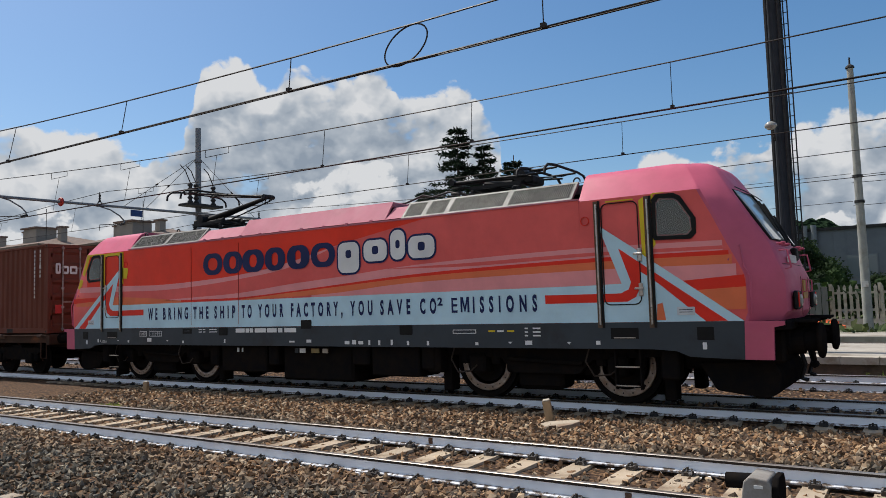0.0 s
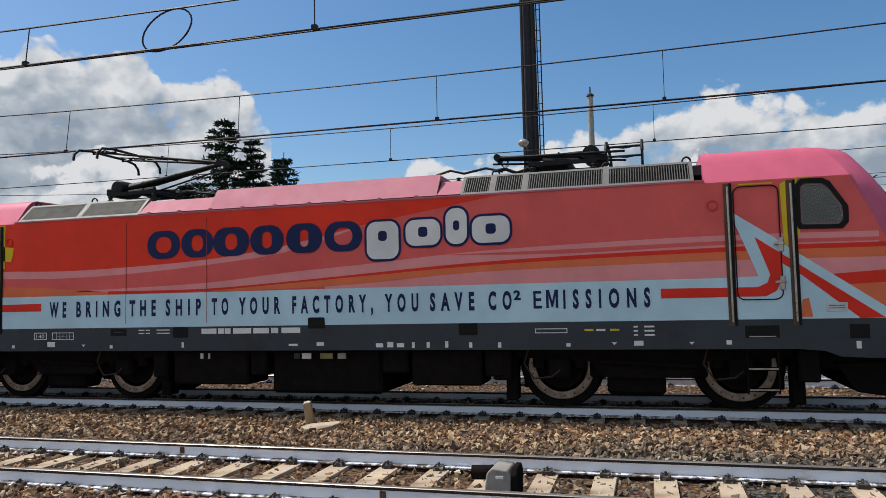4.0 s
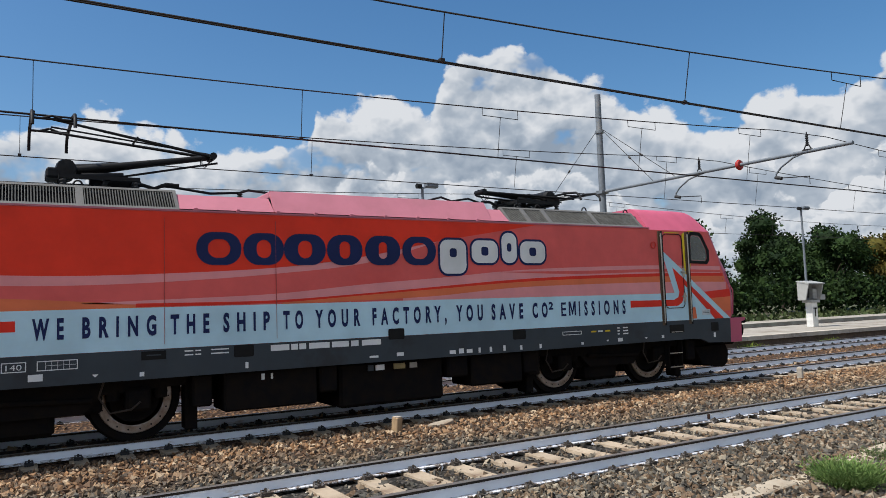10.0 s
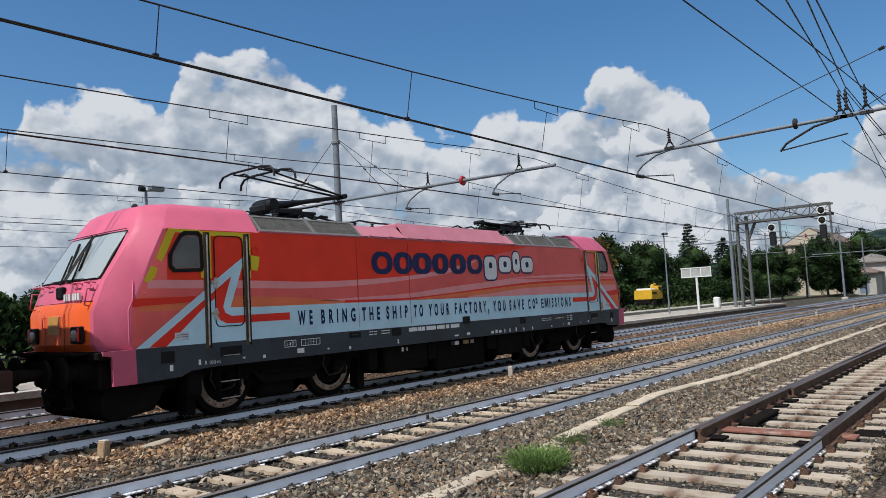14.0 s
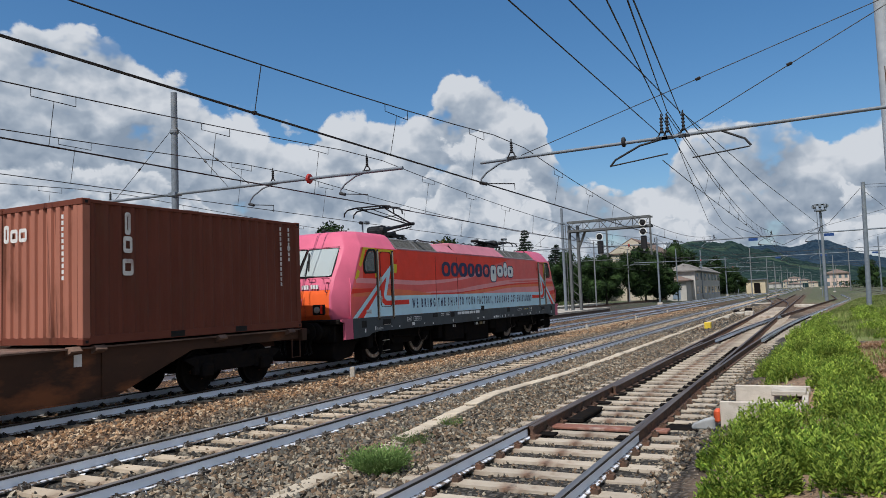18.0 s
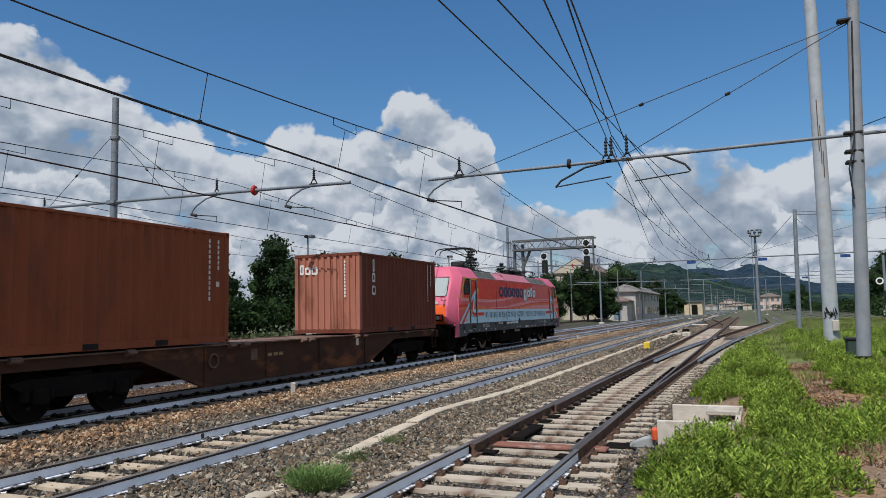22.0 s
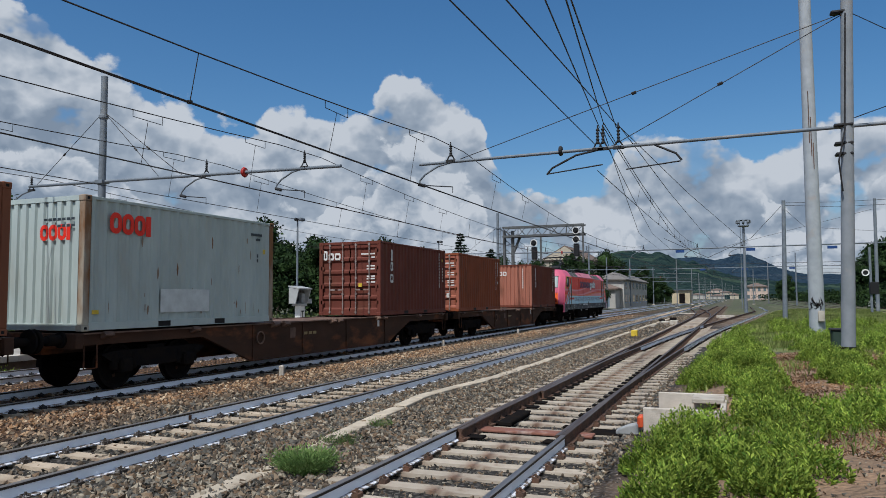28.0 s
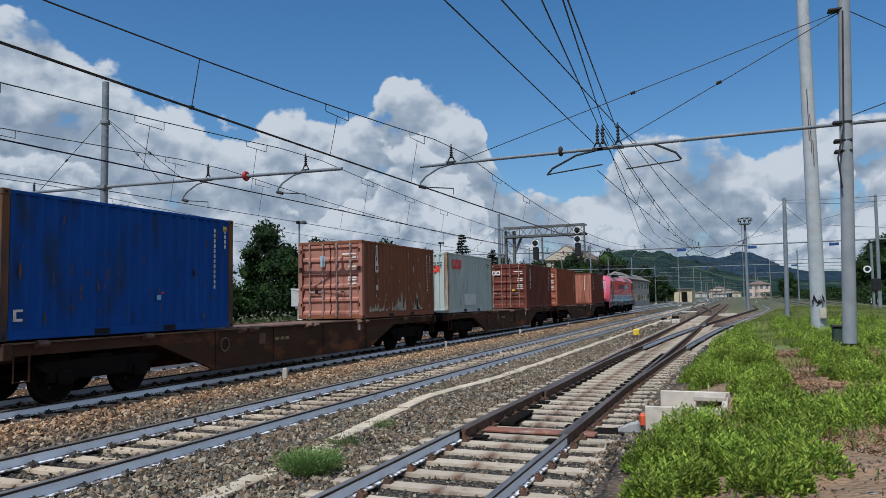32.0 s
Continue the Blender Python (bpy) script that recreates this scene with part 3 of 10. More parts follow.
stones("ballast_stones", 9000, -30, 60, [(11.85, 13.2), (13.4, 15.6), (17.3, 18.4)], 0.085, 14)

# ---- tracks ----
RAIL_OUT = [(-0.075, -0.16), (0.075, -0.16), (0.075, -0.147), (0.02, -0.132), (0.018, -0.045), (0.034, -0.032), (0.035, -0.006), (0.028, 0.0), (-0.028, 0.0), (-0.035, -0.006), (-0.034, -0.032), (-0.018, -0.045), (-0.02, -0.132), (-0.075, -0.147)]


def rail_along(pts, side, parent, name="rail", z=0.0):
    """A rail through (x, y) points."""
    bm = bmesh.new()
    rows = []
    for k, (x, y) in enumerate(pts):
        a, b = pts[max(0, k - 1)], pts[min(len(pts) - 1, k + 1)]
        d = Vector((b[0] - a[0], b[1] - a[1])).normalized()
        rows.append([bm.verts.new((x - d.y * p[0], y + d.x * p[0], z + p[1])) for p in RAIL_OUT])
    n = len(RAIL_OUT)
    for r0, r1 in zip(rows, rows[1:]):
        for k in range(n):
            f = bm.faces.new((r0[k], r1[k], r1[(k + 1) % n], r0[(k + 1) % n]))
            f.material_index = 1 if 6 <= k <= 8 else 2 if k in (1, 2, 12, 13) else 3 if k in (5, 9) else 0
    bm.faces.new(rows[0])
    bm.faces.new(rows[-1][::-1])
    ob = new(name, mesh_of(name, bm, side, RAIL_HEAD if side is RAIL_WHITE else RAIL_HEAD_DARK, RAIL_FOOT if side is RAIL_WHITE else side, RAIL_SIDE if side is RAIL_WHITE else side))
    ob.parent = parent
    return ob


SLEEPER_MESH = {}


def sleeper_mesh(kind):
    if kind not in SLEEPER_MESH:
        bm = bmesh.new()
        half, w = (1.15, 0.13) if kind == "concrete" else (1.3, 0.125)
        prism(bm, [(-w, -0.33), (w, -0.33), (w * 0.86, -0.172), (-w * 0.86, -0.172)], "y", -half, half)
        SLEEPER_MESH[kind] = mesh_of("sleeper", bm, {"concrete": SLEEPER, "slab": SLAB, "timber": TIMBER}[kind])
    return SLEEPER_MESH[kind]


SLAB = material("weathered_concrete", (0.42, 0.36, 0.285), 0.92, color2=(0.31, 0.255, 0.195), scale=2.5, bump=0.4, bump_scale=35, dirt=(0.2, 0.12, 0.08), dirt_scale=2.6, dirt_at=(0.5, 0.7), rand=0.14)
TIMBER = material("oily_timber_sleeper", (0.12, 0.085, 0.062), 0.92, color2=(0.07, 0.05, 0.038), scale=4, bump=0.4, bump_scale=30, rand=0.15)
CLIP_WHITE = material("limewashed_clip", (0.5, 0.49, 0.48), 0.85, color2=(0.05, 0.042, 0.036), scale=26, mix=(0.26, 0.46))


def sleepers(parent, y, xs, kind="concrete", half=None, yaw=0.0):
    for x in xs:
        ob = new("sleeper", sleeper_mesh(kind))
        ob.parent = parent
        ob.location = (x, y, 0.0)
        ob.rotation_euler = (0, 0, random.uniform(-0.008, 0.008) + yaw)


def clip_mesh(bm, x, y, s):
    box(bm, x - 0.055, x + 0.055, y + s * 0.07, y + s * 0.15, -0.172, -0.13)
    chain(bm, [(x - 0.045, y + s * 0.14, -0.13), (x - 0.04, y + s * 0.075, -0.112), (x, y + s * 0.06, -0.118), (x + 0.04, y + s * 0.075, -0.112), (x + 0.045, y + s * 0.14, -0.13)], 0.011, 4)
    tube(bm, (x, y + s * 0.105, -0.15), (x, y + s * 0.105, -0.085), 0.014, seg=5)


def clips(parent, y, xs, mat, lean=0.0):
    bm = bmesh.new()
    for x in xs:
        for r in (-GAUGE / 2, GAUGE / 2):
            for s in (-1, 1):
                clip_mesh(bm, x, y + r, s)
    ob = part("rail_clips", bm, mat, parent)
    ob["kind"] = "stuff"


def far_sleepers(parent, y, x0, x1, step, kind):
    me = sleeper_mesh(kind)
    co = np.array([v.co[:] for v in me.vertices])
    fs = [tuple(p.vertices) for p in me.polygons]
    xs = np.arange(x0, x1, step)
    verts = (co[None] + np.stack([xs, np.full_like(xs, y), np.zeros_like(xs)], -1)[:, None]).reshape(-1, 3)
    faces = [tuple(i + k * len(co) for i in f) for k in range(len(xs)) for f in fs]
    ob = new("far_sleepers", raw("far_sleepers", verts, faces, me.materials[0]))
    ob.parent = parent
    ob["kind"] = "stuff"


def straight(y, x0=-160.0, x1=420.0):
    return [(x0, y), (-40, y), (0, y), (40, y), (100, y), (x1, y)]


track_a = thing("track_a", "running track with limewashed rails under the train", "track", kind="structure")
track_b = thing("track_b", "empty running track with limewashed rails on pale sleepers", "track", kind="structure")
track_c = thing("track_c", "rusty turnout track on weathered pale bearers", "track", kind="structure")
track_d = thing("track_d", "track beside the platform with limewashed rails", "track", kind="structure")
track_e = thing("track_e", "disused rusty track behind the platform", "track", kind="structure")
for tr, ty, mat in ((track_a, A_Y, RAIL_WHITE), (track_b, B_Y, RAIL_WHITE), (track_d, D_Y, RAIL_WHITE), (track_e, E_Y, RAIL_RUST)):
    for s in (-1, 1):
        rail_along(straight(ty + s * GAUGE / 2), mat, tr, z=0.0 if tr is not track_e else 0.12)
B_XS = [0.535 + 0.6 * k for k in range(-32, 101)]
sleepers(track_b, B_Y, B_XS)
clips(track_b, B_Y, B_XS, CLIP_WHITE)
far_sleepers(track_b, B_Y, 60.9, 200, 0.6, "concrete")
A_XS = [0.21 + 0.6 * k for k in range(-36, 101)]
sleepers(track_a, A_Y, A_XS)
clips(track_a, A_Y, A_XS, DARK_STEEL)
D_XS = [0.2 + 0.6 * k for k in range(-50, 120)]
far_sleepers(track_d, D_Y, -30, 150, 0.6, "concrete")
clips(track_d, D_Y, D_XS, DARK_STEEL)
far_sleepers(track_e, E_Y, -60, 150, 0.6, "slab")
# rail joints
for y, x in ((B_Y - GAUGE / 2, -2.6), (B_Y + GAUGE / 2, -5.8), (B_Y + GAUGE / 2, 9.5)):
    for s in (-1, 1):
        part("fishplate", boxed(x - 0.03, x + 0.03, *sorted((y + s * 0.012, y + s * 0.03)), -0.12, -0.045, bevel=0.004), RAIL_RUST, track_b)


def bend(x, y):
    return y - float(swing(x))


# turnout: straight stock rails, curved branch to the verge side
CX = [-9.0 + 0.6 * k for k in range(120)]
XS = [9.6 + 1.2 * k for k in range(110)]
for s in (-1, 1):
    y = C_Y + s * GAUGE / 2
    rail_along([(-30, y), (9.6, y)], RAIL_WHITE, track_c)
    rail_along([(9.6, y), (60, y), (160, y)], RAIL_RUST, track_c)
    inner = [(x, bend(x, y - s * 0.075 * max(0.0, 1 - (x - 9.6) / 9))) for x in XS]
    rail_along(inner[:16], RAIL_RUST, track_c, "switch_blade", z=-0.004)
    rail_along(inner[15:34], RAIL_WHITE, track_c, "branch_rail", z=-0.004)
    rail_along(inner[33:], RAIL_WHITE if s < 0 else RAIL_RUST, track_c, "branch_rail", z=-0.004)
    for x, yy in inner[15:34]:
        for dx in (0.0, 0.6):
            part("rail_chair", boxed(x + dx - 0.07, x + dx + 0.07, yy - 0.2, yy + 0.2, -0.175, -0.13), UNDER, track_c)
rail_along([(14 + k, C_Y + GAUGE / 2 - 0.13) for k in range(0, 14, 3)], RAIL_RUST, track_c, "check_rail", z=-0.003)
sleepers(track_c, C_Y, CX[:80], "slab")
for x in CX[36:80]:
    if x > 20:
        ob = new("sleeper", sleeper_mesh("slab"))
        ob.parent, ob.location = track_c, (x + 0.02, bend(x, C_Y) - 0.25, -0.006)
far_sleepers(track_c, C_Y, CX[80], 58, 0.6, "slab")
far_sleepers(track_c, C_Y, 58.2, 150, 0.6, "timber")
for k in range(15):
    x = 39.6 + 0.6 * k
    ob = new("sleeper", sleeper_mesh("slab"))
    ob.parent, ob.location, ob.rotation_euler = track_c, (x, bend(x, C_Y), -0.008), (0, 0, -min(x - 9.6, 38.4) / 480)
clips(track_c, C_Y, CX[:90], RAIL_RUST)


def crossover(x):
    """Sideways swing of the link that leaves this track for the next one."""
    u = min(max((x - 58.0) / 103.8, 0.0), 1.0)
    return (B_Y - C_Y) * (2 * u * u if u < 0.5 else 1 - 2 * (1 - u) ** 2)


for s in (-1, 1):
    rail_along([(58 + 3.46 * k, C_Y + s * GAUGE / 2 + crossover(58 + 3.46 * k)) for k in range(31)], RAIL_RUST, track_c, "crossover_rail", z=-0.004)
    rail_along([(86 + 2 * k, C_Y + crossover(86 + 2 * k) + s * (GAUGE / 2 - 0.14)) for k in range(6)], RAIL_RUST, track_c, "check_rail", z=-0.003)
for k in range(70):
    x = 86.0 + 0.6 * k
    ob = new("sleeper", sleeper_mesh("timber"))
    ob.parent, ob.location = track_c, (x, C_Y + crossover(x), -0.008)
for k in range(9):
    part("crossing_slab", boxed(49.3 + 2.4 * k, 51.5 + 2.4 * k, C_Y - 0.5, C_Y + 0.5, -0.2, -0.07 - 0.01 * (k % 3), bevel=0.01), SLAB, track_c, "dirty pale slab between the rails")
for k in range(27):
    x = 9.9 + 0.6 * k
    for s in (-1, 1):
        yy = C_Y + s * (GAUGE / 2 - 0.16)
        part("slide_chair", boxed(x - 0.09, x + 0.09, yy - 0.17, yy + 0.17, -0.17, -0.135, bevel=0.01), UNDER, track_c)
rod_bm = bmesh.new()
box(rod_bm, 10.35, 10.62, 1.85, 3.75, -0.17, -0.13, 0.01)
part("point_rod_cover", rod_bm, material("rusty_cover", (0.23, 0.1, 0.07), 0.8, bump=0.2, dirt=(0.4, 0.3, 0.25), dirt_scale=3), track_c)
part("point_machine", boxed(10.9, 12.0, C_Y + GAUGE / 2 - 0.42, C_Y + GAUGE / 2 - 0.2, -0.17, -0.09, bevel=0.02), UNDER, track_c)

# ---- paints of the train ----
def paint(name, color, rough=0.38, **k):
    k = {"color2": tuple(v * 0.86 for v in color), "scale": 1.6, "bump": 0.02, "bump_scale": 9, "spec": 0.16, **k}
    return material(name, color, rough, **k)


SEAM = paint("seam_shadow", (0.42, 0.085, 0.075))
CORAL = paint("paint_coral", (0.80, 0.135, 0.125), dirt=(0.68, 0.10, 0.09), dirt_scale=0.9)
DARKRED = paint("paint_dark_red", (0.86, 0.05, 0.022))
LPINK = paint("paint_light_pink", (0.84, 0.33, 0.34))
ORANGE = paint("paint_orange", (0.82, 0.2, 0.085))
LINERED = paint("paint_signal_red", (0.8, 0.04, 0.022))
LBLUE = paint("paint_light_blue", (0.54, 0.78, 0.9), dirt=(0.47, 0.68, 0.78), dirt_scale=0.7)
NAVY = paint("paint_navy", (0.013, 0.023, 0.1))
WHITEP = paint("paint_white", (0.78, 0.8, 0.8))
YELLOW = paint("paint_yellow", (0.72, 0.55, 0.03), 0.5)
GREY = paint("paint_slate_grey", (0.05, 0.062, 0.073), 0.45, dirt=(0.036, 0.037, 0.04), dirt_scale=1.2)
PINK = paint("paint_pink", (0.59, 0.125, 0.205), 0.45, dirt=(0.49, 0.115, 0.17), dirt_scale=1.1)
ROOFPINK = paint("paint_roof_pink", (0.5, 0.19, 0.245), 0.7, dirt=(0.4, 0.165, 0.2), dirt_scale=1.3)
FACEORANGE = paint("paint_face_orange", (0.85, 0.14, 0.035), 0.35)
STEEL = material("brushed_steel", (0.5, 0.48, 0.45), 0.35, 0.9, color2=(0.36, 0.33, 0.3), scale=9)
ALU = material("grille_aluminium", (0.12, 0.12, 0.115), 0.6, 0.1, color2=(0.08, 0.08, 0.075), scale=7)
GRILLE_FRAME = material("grille_frame", (0.17, 0.168, 0.162), 0.6, 0.1)
RUBBER = material("black_rubber", (0.012, 0.012, 0.012), 0.6, spec=0.15)
DISC = material("brake_disc", (0.38, 0.33, 0.29), 0.45, 0.75, color2=(0.22, 0.16, 0.12), scale=7)
PANTO = material("pantograph_black", (0.011, 0.011, 0.012), 0.6, 0.1)


def glass_mat(name, tint, rough=0.04, trans=0.75):
    m = bpy.data.materials.new(name)
    m.use_nodes = True
    b = m.node_tree.nodes["Principled BSDF"]
    b.inputs["Base Color"].default_value = (*tint, 1)
    b.inputs["Roughness"].default_value = rough
    b.inputs["Transmission Weight"].default_value = trans
    b.inputs["IOR"].default_value = 1.5
    return m


CURTAIN = material("cab_lining", (0.2, 0.18, 0.135), 0.9, color2=(0.1, 0.095, 0.075), scale=1.5)


def flat_poly(pts, y, sg=-1):
    """A thin painted sheet on a side wall: pts are (x, z); y is its distance from the centre line."""
    bm = bmesh.new()
    face = bm.faces.new([bm.verts.new((x, sg * y, z)) for x, z in pts])
    face.normal_update()
    bmesh.ops.triangulate(bm, faces=[face])
    return bm


def curve_z(pts, n):
    xs = [p[0] for p in pts]
    zs = [p[1] for p in pts]
    out = []
    for k in range(n + 1):
        x = xs[0] + (xs[-1] - xs[0]) * k / n
        i = max(j for j in range(len(xs)) if xs[j] <= x + 1e-9)
        i = min(i, len(xs) - 2)
        h = xs[i + 1] - xs[i]
        u = (x - xs[i]) / h
        sl = []
        for q in (i, i + 1):
            a, b = max(q - 1, 0), min(q + 1, len(xs) - 1)
            sl.append((zs[b] - zs[a]) / (xs[b] - xs[a]))
        z = (2 * u ** 3 - 3 * u * u + 1) * zs[i] + (u ** 3 - 2 * u * u + u) * h * sl[0] + (3 * u * u - 2 * u ** 3) * zs[i + 1] + (u ** 3 - u * u) * h * sl[1]
        out.append((x, z))
    return out


def band(top, low, y, sg):
    """A stripe between two curves."""
    n = 48
    t, l = curve_z(top, n), curve_z(low, n)
    bm = bmesh.new()
    a = [bm.verts.new((x, sg * y, z)) for x, z in t]
    b = [bm.verts.new((x, sg * y, min(z, t[k][1] - 0.001))) for k, (x, z) in enumerate(l)]
    for k in range(n):
        bm.faces.new((a[k], a[k + 1], b[k + 1], b[k]))
    return bm


def rounded(x0, x1, z0, z1, r, n=4):
    out = []
    for cx, cz, a0 in ((x1 - r, z1 - r, 0), (x0 + r, z1 - r, 90), (x0 + r, z0 + r, 180), (x1 - r, z0 + r, 270)):
        for k in range(n + 1):
            a = radians(a0 + 90 * k / n)
            out.append((cx + r * math.cos(a), cz + r * math.sin(a)))
    return out


def ring_band(outer, inner, y0, y1, sg):
    """A frame between two outlines with the same number of points, standing from y0 to y1."""
    bm = bmesh.new()
    n = len(outer)
    o0 = [bm.verts.new((x, sg * y0, z)) for x, z in outer]
    o1 = [bm.verts.new((x, sg * y1, z)) for x, z in outer]
    i1 = [bm.verts.new((x, sg * y1, z)) for x, z in inner]
    i0 = [bm.verts.new((x, sg * y0, z)) for x, z in inner]
    for k in range(n):
        j = (k + 1) % n
        for a, b in ((o0, o1), (o1, i1), (i1, i0)):
            bm.faces.new((a[k], a[j], b[j], b[k]))
    return bm


def words(text, x0, x1, z0, height, y, sg, mat, parent, name="lettering", bold=0.0, track=1.0):
    """Built-in letters on a side wall, fitted between x0 and x1."""
    cu = bpy.data.curves.new(name, "FONT")
    cu.body, cu.resolution_u, cu.offset, cu.space_character = text, 3, bold, track
    tmp = bpy.data.objects.new(name, cu)
    me = bpy.data.meshes.new_from_object(tmp)
    bpy.data.objects.remove(tmp)
    bpy.data.curves.remove(cu)
    co = np.array([v.co[:] for v in me.vertices])
    lo, hi = co.min(0), co.max(0)
    kx, kz = (x1 - x0) / (hi[0] - lo[0]), height / 0.729
    for v in me.vertices:
        px, pz = (v.co.x - lo[0]) * kx, v.co.y * kz
        v.co = ((x0 + px) if sg < 0 else (x1 - px), sg * y, z0 + pz)
    me.name = name
    me.materials.append(mat)
    ob = new(name, me)
    ob.parent = parent
    return ob


# ---- locomotive ----
HALF = 1.47
CAB_LEVELS = [  # front x, z, side x, half width
    (9.05, 1.33, 8.52, 1.47), (9.13, 1.45, 8.57, 1.47), (9.13, 1.95, 8.57, 1.47), (9.06, 2.12, 8.50, 1.47), (8.94, 2.45, 8.34, 1.47),
    (8.68, 2.85, 8.16, 1.468), (8.42, 3.28, 7.95, 1.46), (8.22, 3.60, 7.78, 1.225), (8.16, 3.68, 7.72, 1.16), (8.06, 3.745, 7.64, 1.08), (7.9, 3.785, 7.5, 0.95)]


def cab_shell(sx):
    """Flat front, a rounded corner, a pillar that slants in from the side wall, and a curved brow."""
    bm = bmesh.new()
    rows = []
    for xf, z, xs, w in CAB_LEVELS:
        k = w / 1.47
        half = [(xf, 0.0), (xf - 0.02, 0.55 * k), (xf - 0.07, 1.10 * k), (xf - 0.10, 1.16 * k), (xf - 0.17, 1.215 * k), (xs + 0.05, w - 0.012), (xs, w), (6.1, w)]
        rows.append([bm.verts.new((sx * x, y, z)) for x, y in [(x, -y) for x, y in half[::-1]] + half[1:]])
    n = len(rows[0])
    for i in range(len(rows) - 1):
        for j in range(n - 1):
            f = bm.faces.new((rows[i][j], rows[i][j + 1], rows[i + 1][j + 1], rows[i + 1][j]))
            f.material_index = 1 if j in (0, n - 2) and i < 6 else 2 if 5 <= j <= n - 7 and i < 3 else 0
    bm.faces.new(rows[-1])
    bm.faces.new(rows[0][::-1])
    bm.faces.new([row[0] for row in rows] + [row[-1] for row in rows[::-1]])
    return bm


def rounded_window(sx, sg):
    """Outline of a cab side window, chamfered at its upper front corner."""
    pts = [(7.33, 2.60), (7.82, 2.585), (7.89, 2.66), (7.885, 2.86), (7.70, 3.16), (7.62, 3.21), (7.38, 3.22), (7.32, 3.16), (7.31, 2.66)]
    return [(sx * x, z) for x, z in pts]


def grow(pts, d):
    cx = sum(p[0] for p in pts) / len(pts)
    cz = sum(p[1] for p in pts) / len(pts)
    return [(x + d * (x - cx) / math.hypot(x - cx, z - cz), z + d * (z - cz) / math.hypot(x - cx, z - cz)) for x, z in pts]


STRIPES = [
    ("dark_red_field", DARKRED, [(-7.95, 3.285), (-6.2, 3.288), (0, 3.288), (3.1, 3.288)],
     [(-7.95, 2.43), (-6.2, 2.40), (-4.92, 2.37), (-3.56, 2.40), (-1.98, 2.48), (-1.18, 2.56), (-0.44, 2.67), (0.86, 2.93), (1.74, 3.07), (3.1, 3.285)], 1),
    ("pink_stripe", LPINK, [(-8.3, 2.43), (-6.2, 2.40), (-4.92, 2.37), (-3.56, 2.40), (-1.98, 2.48), (-0.44, 2.67), (0.9, 2.93)],
     [(-8.3, 2.29), (-6.2, 2.26), (-4.92, 2.24), (-3.56, 2.28), (-1.94, 2.39), (-0.44, 2.56), (0.9, 2.925)], 1),
    ("orange_stripe", ORANGE, [(-8.45, 2.15), (-6.19, 2.11), (-4.92, 2.04), (-3.55, 1.925)], [(-8.45, 1.92), (-6, 1.92), (-5, 1.92), (-3.55, 1.92)], 1),
    ("pink_stripe", LPINK, [(-4.67, 2.0), (-3.55, 2.03), (-1.98, 2.08), (-0.44, 2.21), (0.93, 2.30), (2.5, 2.42), (4.05, 2.48), (6.27, 2.52), (8.28, 2.5)],
     [(-4.67, 1.99), (-3.55, 1.96), (-1.98, 1.98), (-0.44, 2.06), (0.93, 2.15), (2.49, 2.25), (4.05, 2.31), (6.64, 2.355), (8.28, 2.35)], 1),
    ("red_line", LINERED, [(-4.0, 1.98), (-1.98, 1.98), (-0.44, 2.06), (0.93, 2.15), (2.49, 2.25), (4.05, 2.31), (6.64, 2.355), (8.36, 2.35)],
     [(-4.0, 1.93), (-1.98, 1.945), (-0.44, 2.03), (0.93, 2.11), (2.49, 2.2), (4.05, 2.25), (6.64, 2.29), (8.36, 2.285)], 2),
    ("orange_stripe", ORANGE, [(-1.9, 1.94), (-0.44, 2.03), (0.93, 2.11), (2.49, 2.2), (4.05, 2.25), (6.64, 2.29), (8.4, 2.285)],
     [(-1.9, 1.92), (-0.44, 1.945), (0.93, 1.99), (2.49, 2.10), (4.04, 2.14), (6.63, 2.165), (8.4, 2.15)], 2),
    ("pink_stripe", LPINK, [(0.2, 1.96), (0.93, 1.99), (2.49, 2.10), (4.04, 2.14), (6.63, 2.165), (8.45, 2.15)], [(0.2, 1.92), (0.93, 1.92), (2.5, 1.92), (4, 1.92), (6.6, 1.92), (8.45, 1.92)], 2),
    ("pink_gleam", CORAL, [(2.2, 2.40), (4.05, 2.41), (6.27, 2.44), (8.28, 2.42)], [(2.2, 2.395), (4.05, 2.35), (6.27, 2.385), (8.28, 2.37)], 3),
]
ARROW_BLUE = [(6.41, 2.87), (7.03, 2.43), (7.16, 2.32), (8.52, 1.335), (6.2, 1.335), (6.2, 1.92), (6.76, 1.93)]
ARROW_RED = [(5.45, 1.79), (6.74, 1.78), (6.87, 1.84), (6.91, 1.95), (6.73, 2.48), (8.3, 1.34), (8.0, 1.335), (7.31, 1.93), (7.07, 2.1), (7.06, 1.88), (6.98, 1.72), (6.84, 1.65), (5.45, 1.65)]
SLOGAN = [("WE", -5.26, -4.89), ("BRING", -4.67, -3.73), ("THE", -3.54, -3.0), ("SHIP", -2.8, -2.1), ("TO", -1.89, -1.57), ("YOUR", -1.37, -0.6),
          ("FACTORY,", -0.38, 1.04), ("YOU", 1.24, 1.8), ("SAVE", 1.99, 2.7), ("CO", 2.92, 3.28), ("E", 3.61, 3.735), ("ISSIONS", 4.055, 5.3)]


